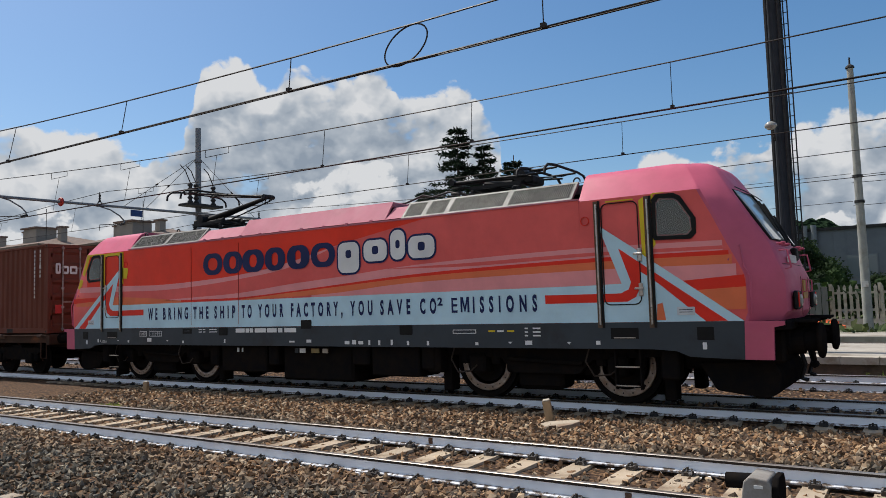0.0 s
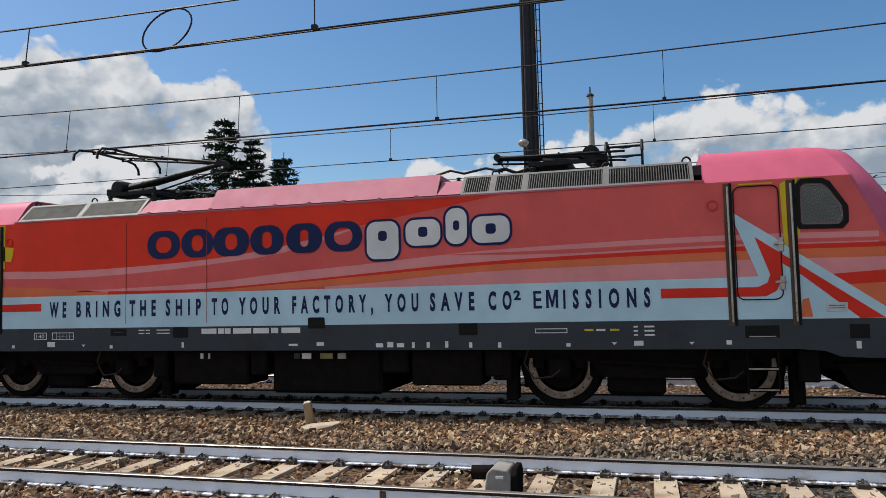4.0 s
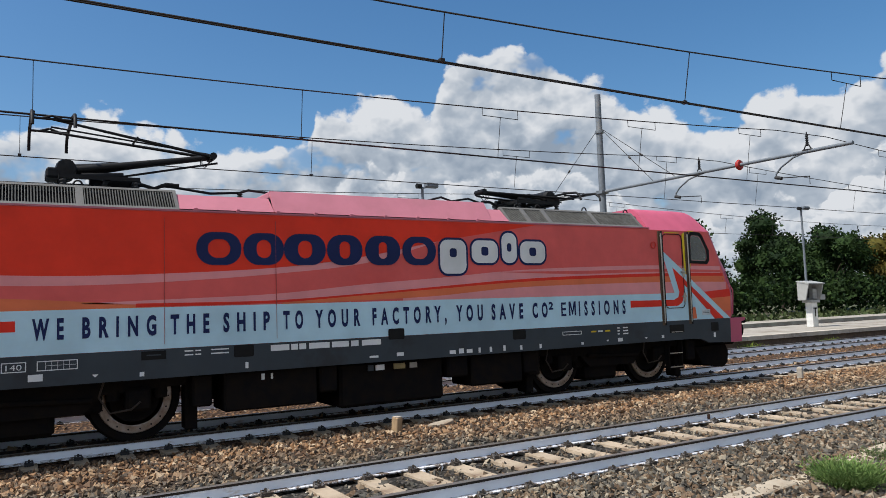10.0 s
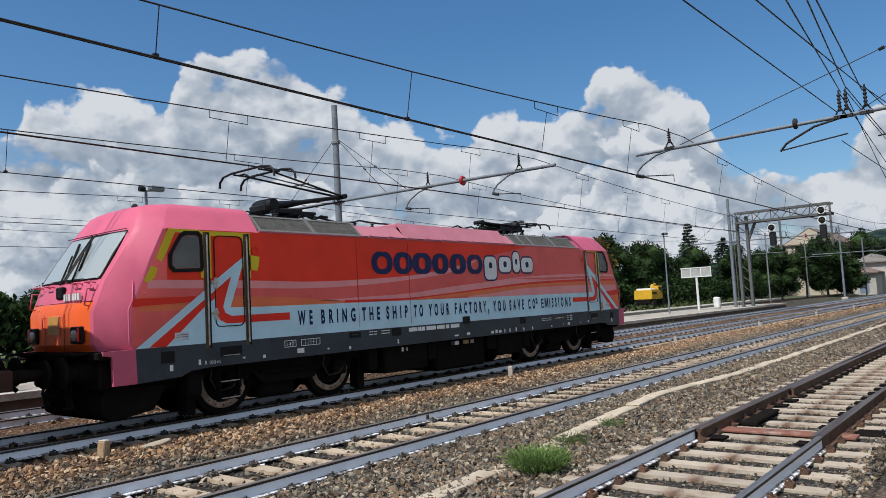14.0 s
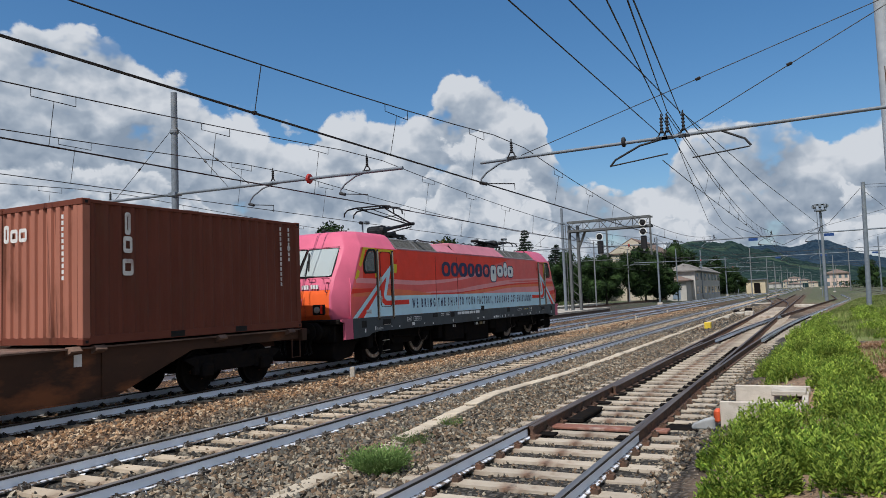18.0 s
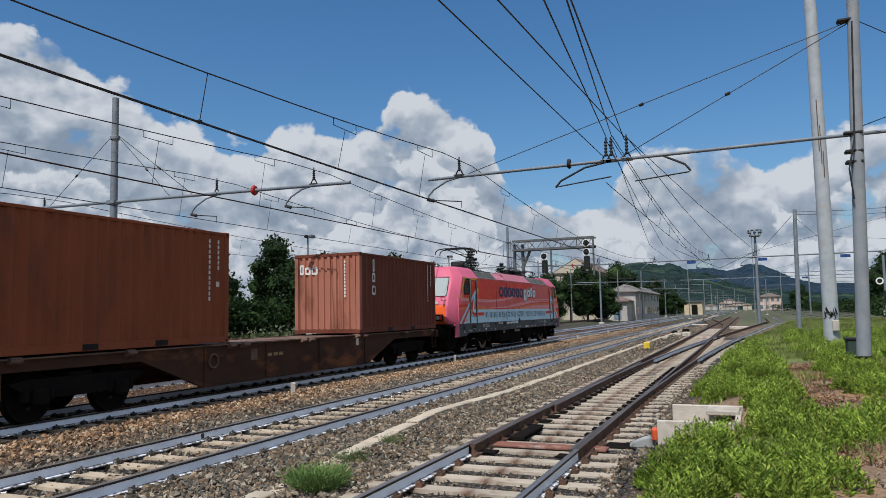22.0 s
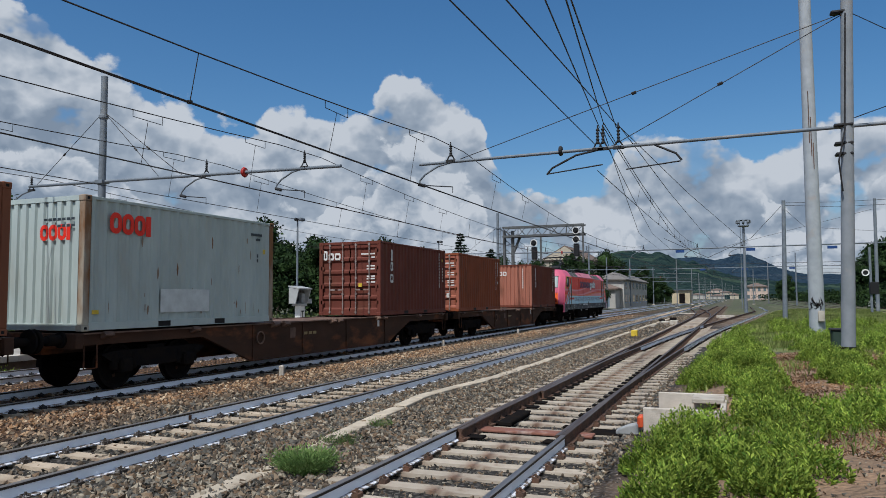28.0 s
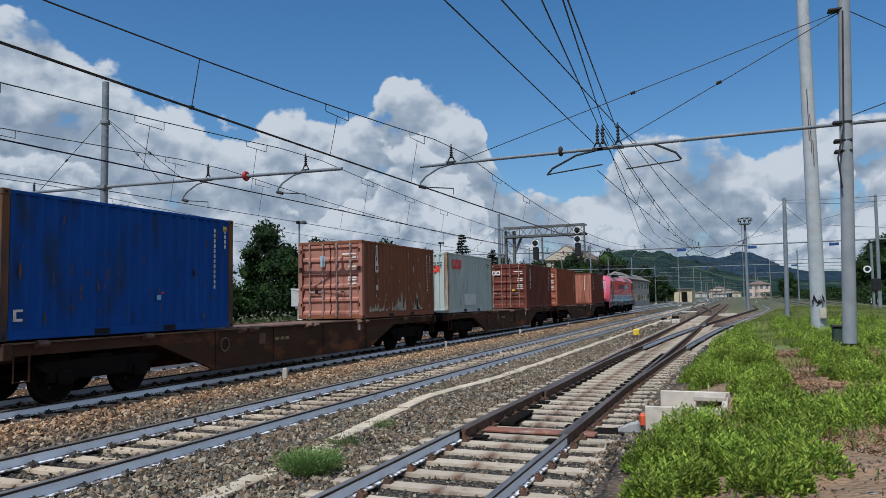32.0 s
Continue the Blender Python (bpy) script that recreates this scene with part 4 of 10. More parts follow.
def livery(loco, sg):
    y = HALF
    body = part("side_panel", boxed(-6.1, 6.1, sg * (HALF - 0.06) if sg > 0 else -HALF, sg * HALF if sg > 0 else -(HALF - 0.06), 1.33, 3.30), CORAL, loco, "coral painted side wall with wavy stripes")
    for nm, mat, top, low, layer in STRIPES:
        part(nm, band(top, low, y + 0.0025 * layer, sg), mat, body)
    part("blue_field", flat_poly([(-6.3, 1.92), (6.3, 1.92), (6.3, 1.335), (-6.3, 1.335)], y + 0.010, sg), LBLUE, body)
    for sx in (-1, 1):
        part("blue_arrow", flat_poly([(sx * a, b) for a, b in ARROW_BLUE], y + 0.0125, sg), LBLUE, body)
        part("red_arrow", flat_poly([(sx * a, b) for a, b in ARROW_RED], y + 0.015, sg), LINERED, body)
    part("red_flash", flat_poly([(7.6, 1.93), (8.55, 1.99), (8.57, 1.82), (7.86, 1.79)], y + 0.010, sg), LINERED, body)
    part("orange_flash", flat_poly([(7.86, 1.79), (8.57, 1.82), (8.55, 1.5), (8.3, 1.5)], y + 0.010, sg), ORANGE, body)
    part("red_flash", flat_poly([(-8.56, 2.13), (-7.2, 2.15), (-7.2, 2.06), (-8.57, 2.0)], y + 0.010, sg), LINERED, body)
    for text, a, b in SLOGAN:
        words(text, a, b, 1.543, 0.272, y + 0.016, sg, NAVY, body, bold=0.04 if len(text) > 1 else 0.012, track=2.1)
    m_ = [(0, 0), (0, 1), (0.27, 1), (0.5, 0.36), (0.73, 1), (1, 1), (1, 0), (0.79, 0), (0.79, 0.66), (0.56, 0.05), (0.44, 0.05), (0.21, 0.66), (0.21, 0)]
    part("lettering", flat_poly([((3.8 + 0.18 * a) if sg < 0 else (3.98 - 0.18 * a), 1.543 + 0.272 * b) for a, b in m_], y + 0.016, sg), NAVY, body)
    words("2", 3.31, 3.42, 1.68, 0.14, y + 0.016, sg, NAVY, body, bold=0.04)
    # emblem: a row of plain rounded shapes in navy and white
    holes = (0.5, 0.36, 0.34, 0.3, 0.24, 0.5)
    xs = (-3.18, -2.49, -1.86, -1.15, -0.48, 0.21)
    ws = (0.66, 0.63, 0.69, 0.62, 0.65, 0.66)
    for x0, w, h in zip(xs, ws, holes):
        o, q = rounded(x0, x0 + w, 2.52, 3.01, 0.235, 6), rounded(x0 + w * (0.5 - h / 2), x0 + w * (0.5 + h / 2), 2.765 - 0.14, 2.765 + 0.14, w * h / 2 - 0.002 if w * h / 2 < 0.14 else 0.138, 6)
        part("emblem_shape", ring_band(o, q, y + 0.012, y + 0.014, sg), NAVY, body)
    for x0, w, z0, z1 in ((0.91, 0.62, 2.33, 3.01), (1.57, 0.65, 2.52, 3.01), (2.23, 0.42, 2.52, 3.16), (2.65, 0.67, 2.52, 3.01)):
        part("emblem_outline", flat_poly(rounded(x0, x0 + w, z0, z1, 0.19, 6), y + 0.012, sg), NAVY, body)
        zc = (max(z0, 2.45) + z1) / 2
        o = rounded(x0 + 0.04, x0 + w - 0.04, z0 + 0.04, z1 - 0.04, 0.15, 6)
        q = rounded(x0 + w * 0.38, x0 + w * 0.62, zc - 0.07, zc + 0.09, 0.05, 6)
        part("emblem_shape", ring_band(o, q, y + 0.014, y + 0.016, sg), WHITEP, body)
    # seams of the wall sheets
    for x in (-3.62, -1.99):
        part("panel_seam", boxed(x - 0.002, x + 0.002, sg * (y + 0.0165) if sg < 0 else y, -y if sg < 0 else y + 0.0165, 1.4, 3.2), SEAM, body)
    part("panel_seam", boxed(-6.1, 6.1, min(sg * y, sg * (y + 0.012)), max(sg * y, sg * (y + 0.012)), 1.495, 1.5), LBLUE, body)


def loco_side(loco, sg):
    y = HALF

    def slab(name, x0, x1, z0, z1, d0, d1, mat, parent, bevel=0.0, label=""):
        a, b = sorted((sg * (y + d0), sg * (y + d1)))
        return part(name, boxed(x0, x1, a, b, z0, z1, bevel=bevel), mat, parent, label)
    # slate grey skirt with lowered ends
    sk = bmesh.new()
    out = [(-8.52, 1.333), (-8.5, 0.79), (-7.75, 0.82), (-7.55, 0.9), (-7.2, 0.925), (7.2, 0.925), (7.55, 0.9), (7.75, 0.82), (8.5, 0.79), (8.52, 1.333)]
    a, b = sorted((sg * (y - 0.05), sg * (y + 0.012)))
    prism(sk, out, "y", a, b)
    skirt = part("skirt", sk, GREY, loco, "slate grey lower skirt with small white markings")
    for sx in (-1, 1):
        e = bmesh.new()
        prism(e, [(sx * 8.52, 1.33), (sx * 8.5, 0.79), (sx * 8.88, 0.79), (sx * 8.9, 1.24), (sx * 9.04, 1.27), (sx * 9.04, 1.33)], "y", *sorted((sg * (y - 0.06), sg * (y + 0.006))))
        part("corner_skirt", e, PINK, loco, "pink lower corner")
        for hx, hz, w, h in ((7.98, 1.16, 0.24, 0.19),):
            slab("socket", sx * hx - w / 2, sx * hx + w / 2, hz - h / 2, hz + h / 2, 0.012, 0.016, RUBBER, skirt)
        slab("step_recess", sx * 6.77 - 0.22, sx * 6.77 + 0.22, 1.08, 1.25, 0.012, 0.017, RUBBER, skirt, 0.0)
        slab("step_tread", sx * 6.77 - 0.17, sx * 6.77 + 0.17, 1.09, 1.105, 0.017, 0.03, STEEL, skirt)
    for hx, hz in ((0.05, 1.37), (2.59, 1.24), (-2.5, 1.24)):
        o = rounded(hx - 0.15, hx + 0.15, hz - 0.09, hz + 0.09, 0.03)
        part("socket", flat_poly(o, y + 0.0185, sg), RUBBER, skirt)
    slab("vent_plate", -3.93, -3.6, 1.19, 1.31, 0.012, 0.016, RUBBER, skirt)
    slab("vent_bar", -3.86, -3.67, 1.245, 1.262, 0.016, 0.02, GREY, skirt)
    # vehicle number as bars, small plates and stencils
    for x0, w in ((-2.09, 0.29), (-1.77, 0.11), (-1.64, 0.11), (-1.48, 0.34), (-1.1, 0.29), (-0.77, 0.13), (-0.58, 0.34)):
        slab("number_bar", x0, x0 + w, 1.21, 1.30, 0.012, 0.015, WHITEP, skirt)
    for x0, z0, w, h in ((-0.45, 1.0, 0.16, 0.035), (0.05, 1.0, 0.13, 0.06), (1.08, 0.97, 0.12, 0.065), (1.27, 0.97, 0.1, 0.085), (1.43, 0.97, 0.12, 0.065), (1.68, 0.96, 0.045, 0.09), (1.92, 0.96, 0.05, 0.09),
                         (2.22, 0.96, 0.05, 0.1), (2.6, 0.96, 0.05, 0.08), (3.05, 0.96, 0.05, 0.08), (4.08, 0.97, 0.06, 0.05), (5.05, 0.98, 0.13, 0.07), (6.3, 0.99, 0.07, 0.06), (-3.95, 0.97, 0.06, 0.06),
                         (-2.48, 0.98, 0.045, 0.09), (-5.3, 1.0, 0.17, 0.09), (-6.1, 0.98, 0.06, 0.06), (7.93, 0.93, 0.06, 0.1), (-7.95, 0.93, 0.06, 0.1), (-7.42, 0.98, 0.045, 0.09)):
        slab("stencil", x0, x0 + w, z0, z0 + h, 0.012, 0.0145, WHITEP, skirt)
    for x0, z0 in ((-4.55, 1.0), (4.73, 0.99), (5.8, 0.99), (-6.55, 1.0)):
        part("stencil", flat_poly([(x0, z0 + 0.04), (x0 + 0.08, z0 + 0.04), (x0 + 0.04, z0)], y + 0.0145, sg), WHITEP, skirt)
    for x0, x1 in ((3.62, 4.1), (-5.2, -4.72), (-5.6, -5.32)):
        part("stencil_frame", ring_band([(x0, 1.24), (x1, 1.24), (x1, 1.17), (x0, 1.17)] if x0 > -5.3 and x0 > 0 else [(x0, 1.26), (x1, 1.26), (x1, 1.13), (x0, 1.13)],
                                        [(x0 + 0.012, 1.228), (x1 - 0.012, 1.228), (x1 - 0.012, 1.182), (x0 + 0.012, 1.182)] if x0 > 0 else [(x0 + 0.012, 1.248), (x1 - 0.012, 1.248), (x1 - 0.012, 1.142), (x0 + 0.012, 1.142)], y + 0.012, y + 0.0145, sg), WHITEP, skirt)
    words("140", -5.55, -5.37, 1.158, 0.075, y + 0.0145, sg, WHITEP, skirt)
    words("R 100 m", -7.3, -7.0, 0.975, 0.07, y + 0.0145, sg, WHITEP, skirt)
    for k in range(5):
        slab("stencil", -5.1 + k * 0.07, -5.095 + k * 0.07, 1.142, 1.248, 0.012, 0.0145, WHITEP, skirt)
    slab("stencil", -5.1, -4.74, 1.193, 1.198, 0.012, 0.0145, WHITEP, skirt)
    for z0 in (1.22, 1.275):
        for x0, w in ((-3.35, 0.12), (-3.2, 0.08), (-2.98, 0.26)):
            slab("stencil", x0, x0 + w, z0, z0 + 0.018, 0.012, 0.0145, WHITEP, skirt)
    for k, x0 in enumerate((4.35, 4.52, 4.72)):
        slab("stencil", x0, x0 + 0.13, 1.195, 1.225, 0.012, 0.0145, YELLOW if k != 1 else WHITEP, skirt)
    for z0 in (1.12, 1.18, 1.24):
        slab("stencil", 5.05, 5.11, z0, z0 + 0.025, 0.012, 0.0145, WHITEP, skirt)
        slab("stencil", 5.2, 5.34, z0, z0 + 0.025, 0.012, 0.0145, WHITEP, skirt)
    for sx in (-1, 1):
        # driver's door
        o = [(sx * a, b) for a, b in rounded(6.47, 7.07, 1.6, 3.2, 0.1)]
        q = [(sx * a, b) for a, b in rounded(6.485, 7.055, 1.615, 3.185, 0.09)]
        door = part("door", ring_band(o, q, y + 0.012, y + 0.022, sg), RUBBER, loco, "narrow side door with rounded corners and black seal")
        for hz in (2.36, 1.83):
            slab("handle", sx * 7.06 - 0.09, sx * 7.06 + 0.05, hz, hz + 0.035, 0.02, 0.05, STEEL, door, 0.006)
            slab("lock_plate", sx * 7.06 - 0.03, sx * 7.06 + 0.04, hz - 0.1, hz + 0.1, 0.015, 0.035, STEEL, door, 0.01)
        for x0 in (6.40, 7.22):
            ch = slab("handrail_channel", sx * x0 - 0.052, sx * x0 + 0.052, 1.25, 3.25, 0.0, 0.017, material("channel_brown", (0.12, 0.08, 0.05), 0.6) if "channel_brown" not in bpy.data.materials else bpy.data.materials["channel_brown"], loco, label="brown handrail recess")
            rr = bmesh.new()
            tube(rr, (sx * x0, sg * (y + 0.045), 1.3), (sx * x0, sg * (y + 0.045), 3.2), 0.016, seg=10)
            for z in (1.35, 3.15):
                tube(rr, (sx * x0, sg * (y + 0.045), z), (sx * x0, sg * (y + 0.01), z), 0.014)
            part("handrail", rr, STEEL, ch, smooth=True)
            # black strip put in for the shade along one edge of the recess
            slab("channel_shade", sx * x0 + 0.025, sx * x0 + 0.06, 1.25, 3.25, 0.017, 0.03, RUBBER, ch)
        # side window
        pts = rounded_window(sx, sg)
        fr = part("side_window", ring_band(grow(pts, 0.045), grow(pts, -0.03), y + 0.004, y + 0.022, sg), RUBBER, loco, "cab side window in thick black rubber")
        part("pane", flat_poly(grow(pts, -0.02), y + 0.008, sg), GLASS_DARK, fr)
        part("blind", flat_poly(grow(pts, -0.06), y + 0.0045, sg), CURTAIN, fr)
        # yellow patches of old paint
        yel = [[(7.085, 3.2), (7.16, 3.24), (7.16, 2.3), (7.11, 2.25)], [(7.28, 3.27), (7.312, 3.27), (7.3, 2.7), (7.32, 2.5), (7.28, 2.45)], [(7.3, 3.285), (7.5, 3.285), (7.42, 3.265), (7.3, 3.265)], [(6.55, 3.235), (7.0, 3.235), (7.0, 3.215), (6.55, 3.215)]]
        if sx < 0:
            yel = [[(7.33, 3.285), (7.92, 3.285), (8.15, 2.78), (8.05, 2.72), (7.95, 2.9), (7.8, 3.22), (7.33, 3.24)], [(8.12, 2.62), (8.24, 2.66), (8.36, 2.42), (8.3, 2.38), (8.16, 2.48)],
                   [(7.33, 3.27), (7.33, 2.45), (7.12, 2.45), (7.12, 3.27)], [(6.3, 3.27), (7.12, 3.27), (7.12, 3.19), (6.52, 3.19), (6.46, 3.1), (6.46, 2.5), (6.3, 2.45)], [(6.1, 2.84), (6.34, 2.87), (6.34, 2.6), (6.16, 2.58), (6.12, 2.7)]]
        for pl in yel:
            part("old_paint", flat_poly([(sx * a, b) for a, b in pl], y + 0.0105, sg), YELLOW, loco, "yellow patch of bare primer")
        if sx > 0:
            part("old_paint", flat_poly([(7.28, 1.36), (7.3, 1.6), (7.38, 1.62), (7.42, 1.36)], y + 0.0165, sg), ORANGE, loco)
        # data plate, lifting ring
        slab("data_plate", sx * 7.72 - 0.13, sx * 7.72 + 0.13, 1.43, 1.55, 0.0165, 0.02, material("plate", (0.6, 0.66, 0.7), 0.4) if "plate" not in bpy.data.materials else bpy.data.materials["plate"], loco)
        for z in (1.47, 1.505):
            slab("stencil", sx * 7.72 - 0.1, sx * 7.72 + 0.1, z, z + 0.01, 0.02, 0.022, GREY, loco)
        o = [(sx * 6.2 + 0.075 * math.cos(k * math.tau / 16), 2.95 + 0.075 * math.sin(k * math.tau / 16)) for k in range(16)]
        q = [(sx * 6.2 + 0.062 * math.cos(k * math.tau / 16), 2.95 + 0.062 * math.sin(k * math.tau / 16)) for k in range(16)]
        part("lifting_ring", ring_band(o, q, y + 0.01, y + 0.022, sg), LINERED, loco)
        # bent grab rail on the nose pillar
        g = bmesh.new()
        chain(g, [(sx * 8.62, sg * 1.475, 1.42), (sx * 8.64, sg * 1.5, 1.95), (sx * 8.56, sg * 1.48, 2.1), (sx * 8.5, sg * 1.4, 2.42), (sx * 8.34, sg * 1.475, 2.2)], 0.014)
        part("grab_rail", g, PINK, loco, smooth=True)
        # steps below the door
        st = bmesh.new()
        for z in (0.62, 0.33):
            box(st, sx * 6.77 - 0.2, sx * 6.77 + 0.2, min(sg * 1.2, sg * 1.42), max(sg * 1.2, sg * 1.42), z, z + 0.03)
        for dx in (-0.21, 0.19):
            box(st, sx * 6.77 + dx, sx * 6.77 + dx + 0.02, min(sg * 1.3, sg * 1.42), max(sg * 1.3, sg * 1.42), 0.3, 0.93)
        part("door_steps", st, UNDER, loco)
        for z in (0.65, 0.36):
            ed = bmesh.new()
            box(ed, sx * 6.77 - 0.19, sx * 6.77 + 0.19, min(sg * 1.42, sg * 1.435), max(sg * 1.42, sg * 1.435), z - 0.012, z + 0.008)
            part("step_edge", ed, STEEL, loco)
    # gutter along the eaves
    slab("gutter", -6.1, 6.1, 3.30, 3.325, -0.02, 0.02, ROOFPINK, loco)


def roof_slope(x0, x1, sg, top_y, top_z, low_y=1.46, low_z=3.325, thick=0.04):
    bm = bmesh.new()
    prism(bm, [(sg * low_y, low_z), (sg * top_y, top_z), (sg * (top_y - 0.01), top_z - thick), (sg * (low_y - 0.05), low_z - 0.0)], "x", x0, x1)
    return bm


def grille(loco, x0, x1, sg):
    ay, az, by, bz = 1.45, 3.33, 1.12, 3.665
    fr = bmesh.new()
    for a, b in ((x0, x0 + 0.05), (x1 - 0.05, x1)):
        prism(fr, [(sg * ay, az), (sg * by, bz), (sg * (by - 0.05), bz - 0.03), (sg * (ay - 0.06), az)], "x", a, b)
    for u0, u1 in ((0.0, 0.1), (0.9, 1.0)):
        p = [(ay + (by - ay) * u, az + (bz - az) * u) for u in (u0, u1)]
        prism(fr, [(sg * p[0][0], p[0][1]), (sg * p[1][0], p[1][1]), (sg * (p[1][0] - 0.04), p[1][1] - 0.03), (sg * (p[0][0] - 0.04), p[0][1] - 0.03)], "x", x0 + 0.05, x1 - 0.05)
    g = part("roof_grille", fr, GRILLE_FRAME, loco, "slanted aluminium cooling grille")
    sl = bmesh.new()
    n = int((x1 - x0 - 0.1) / 0.036)
    for k in range(n):
        x = x0 + 0.05 + (x1 - x0 - 0.1) * (k + 0.5) / n
        prism(sl, [(sg * (ay - 0.02), az + 0.01), (sg * (by + 0.005), bz - 0.012), (sg * (by - 0.04), bz - 0.035), (sg * (ay - 0.06), az)], "x", x - 0.006, x + 0.006)
    part("slats", sl, ALU, g)["kind"] = "stuff"
    part("backing", roof_slope(x0 + 0.04, x1 - 0.04, sg, by - 0.06, bz - 0.05, ay - 0.09, az, 0.02), RUBBER, g)


def insulator(bm, x, y, z0, z1, r=0.055):
    n = 5
    prof = []
    for k in range(n):
        a = z0 + (z1 - z0) * k / n
        d = (z1 - z0) / n
        prof += [(r * 0.55, a), (r, a + d * 0.35), (r, a + d * 0.5), (r * 0.55, a + d * 0.85)]
    lathe(bm, prof, "z", 10, (x, y, 0))
    return bm


def pantograph_parts(loco, cx, raised, sx):
    """A pantograph whose foot stands at cx; sx is the way its knee points."""
    base_z = 3.88
    p = bmesh.new()
    for yy in (-0.42, 0.42):
        box(p, cx - 0.55, cx + 0.55, yy - 0.035, yy + 0.035, base_z, base_z + 0.06)
    for xx in (cx - 0.52, cx + 0.1, cx + 0.52):
        box(p, xx - 0.04, xx + 0.04, -0.45, 0.45, base_z, base_z + 0.06)
    # shaft housing, lifting cylinder and the gusset of the arm
    lathe(p, [(0.02, -0.32), (0.13, -0.31), (0.15, -0.2), (0.15, 0.2), (0.13, 0.31), (0.02, 0.32)], "y", 14, (cx - sx * 0.45, 0, base_z + 0.18))
    box(p, cx - sx * 0.62 - 0.1, cx - sx * 0.62 + 0.1, -0.3, 0.22, base_z + 0.02, base_z + 0.18, 0.03)
    tube(p, (cx - sx * 0.1, 0.18, base_z + 0.1), (cx + sx * 0.55, 0.18, base_z + 0.08), 0.085)
    tube(p, (cx + sx * 0.5, 0.18, base_z + 0.08), (cx + sx * 0.66, 0.18, base_z + 0.07), 0.05)
    tube(p, (cx - sx * 0.25, -0.2, base_z + 0.08), (cx + sx * 0.35, -0.2, base_z + 0.12), 0.05)
    chain(p, [(cx + sx * 0.6, -0.1, base_z + 0.02), (cx + sx * 0.82, -0.1, base_z - 0.04), (cx + sx * 1.0, -0.1, base_z + 0.04), (cx + sx * 1.2, -0.1, base_z + 0.03)], 0.03)
    base = part("pantograph", p, PANTO, loco, "raised black single-arm pantograph" if raised else "folded black single-arm pantograph", )
    for xx in (cx - 0.5, cx + 0.5):
        for yy in (-0.42, 0.42):
            part("insulator", insulator(bmesh.new(), xx, yy, 3.6, base_z), DARK_STEEL, base, smooth=True)
    foot = Vector((cx - sx * 0.4, 0, base_z + 0.17))
    knee = Vector((cx + sx * 1.75, 0, 4.44)) if raised else Vector((cx + sx * 1.15, 0, base_z + 0.25))
    head = Vector((cx - sx * 0.65, 0, 4.80)) if raised else Vector((cx - sx * 1.0, 0, base_z + 0.2))
    arm = bmesh.new()
    tube(arm, foot + Vector((0, -0.12, 0)), knee, 0.06, 0.045)
    mid = foot + (knee - foot) * 0.4
    tube(arm, foot + Vector((0, -0.05, 0)), mid, 0.11, 0.06)
    tube(arm, foot + Vector((0, 0.12, 0)), knee, 0.05, 0.045)
    tube(arm, foot + Vector((sx * 0.55, 0.08, -0.06)), knee + Vector((sx * 0.1, 0, -0.09)), 0.018)
    part("lower_arm", arm, PANTO, base, smooth=True)
    up = bmesh.new()
    for yy in (-1, 1):
        tube(up, knee + Vector((0, yy * 0.06, 0)), head + Vector((0, yy * 0.42, -0.05)), 0.027, 0.02)
    tube(up, knee + Vector((sx * 0.06, 0, 0.04)), head + Vector((0, 0, -0.07)), 0.014)
    tube(up, knee + Vector((0, -0.16, 0)), knee + Vector((0, 0.16, 0)), 0.06)
    m = (knee + head) / 2
    tube(up, m + Vector((0, -0.26, 0)), m + Vector((0, 0.26, 0)), 0.016)
    part("upper_arm", up, PANTO, base, smooth=True)
    for q in (-0.05, 0.05):
        lp = bmesh.new()
        chain(lp, [knee + Vector((-sx * 0.16, q, 0.0)), knee + Vector((-sx * 0.17, q, -0.12)), knee + Vector((-sx * 0.1, q, -0.17)), knee + Vector((0, q, -0.04))], 0.009, 4)
        part("bonding_lead", lp, PANTO, base)
    hd = bmesh.new()
    lift = -0.05 if raised else 0.02
    for dx in (-0.27, 0.27):
        pts = [(-0.94, -0.22), (-0.92, -0.1), (-0.8, 0.0), (-0.5, 0.04), (0.5, 0.04), (0.8, 0.0), (0.92, -0.1), (0.94, -0.22)]
        chain(hd, [(head.x + dx, yy, head.z + lift + zz * (1 if raised else 0.8)) for yy, zz in pts], 0.026)
    for yy in (-0.42, 0.42):
        tube(hd, (head.x - 0.27, yy, head.z + lift), (head.x + 0.27, yy, head.z + lift), 0.02)
        tube(hd, (head.x, yy, head.z), (head.x - 0.14, yy, head.z + lift), 0.018)
        tube(hd, (head.x, yy, head.z), (head.x + 0.14, yy, head.z + lift), 0.018)
    part("contact_head", hd, PANTO, base, smooth=True)


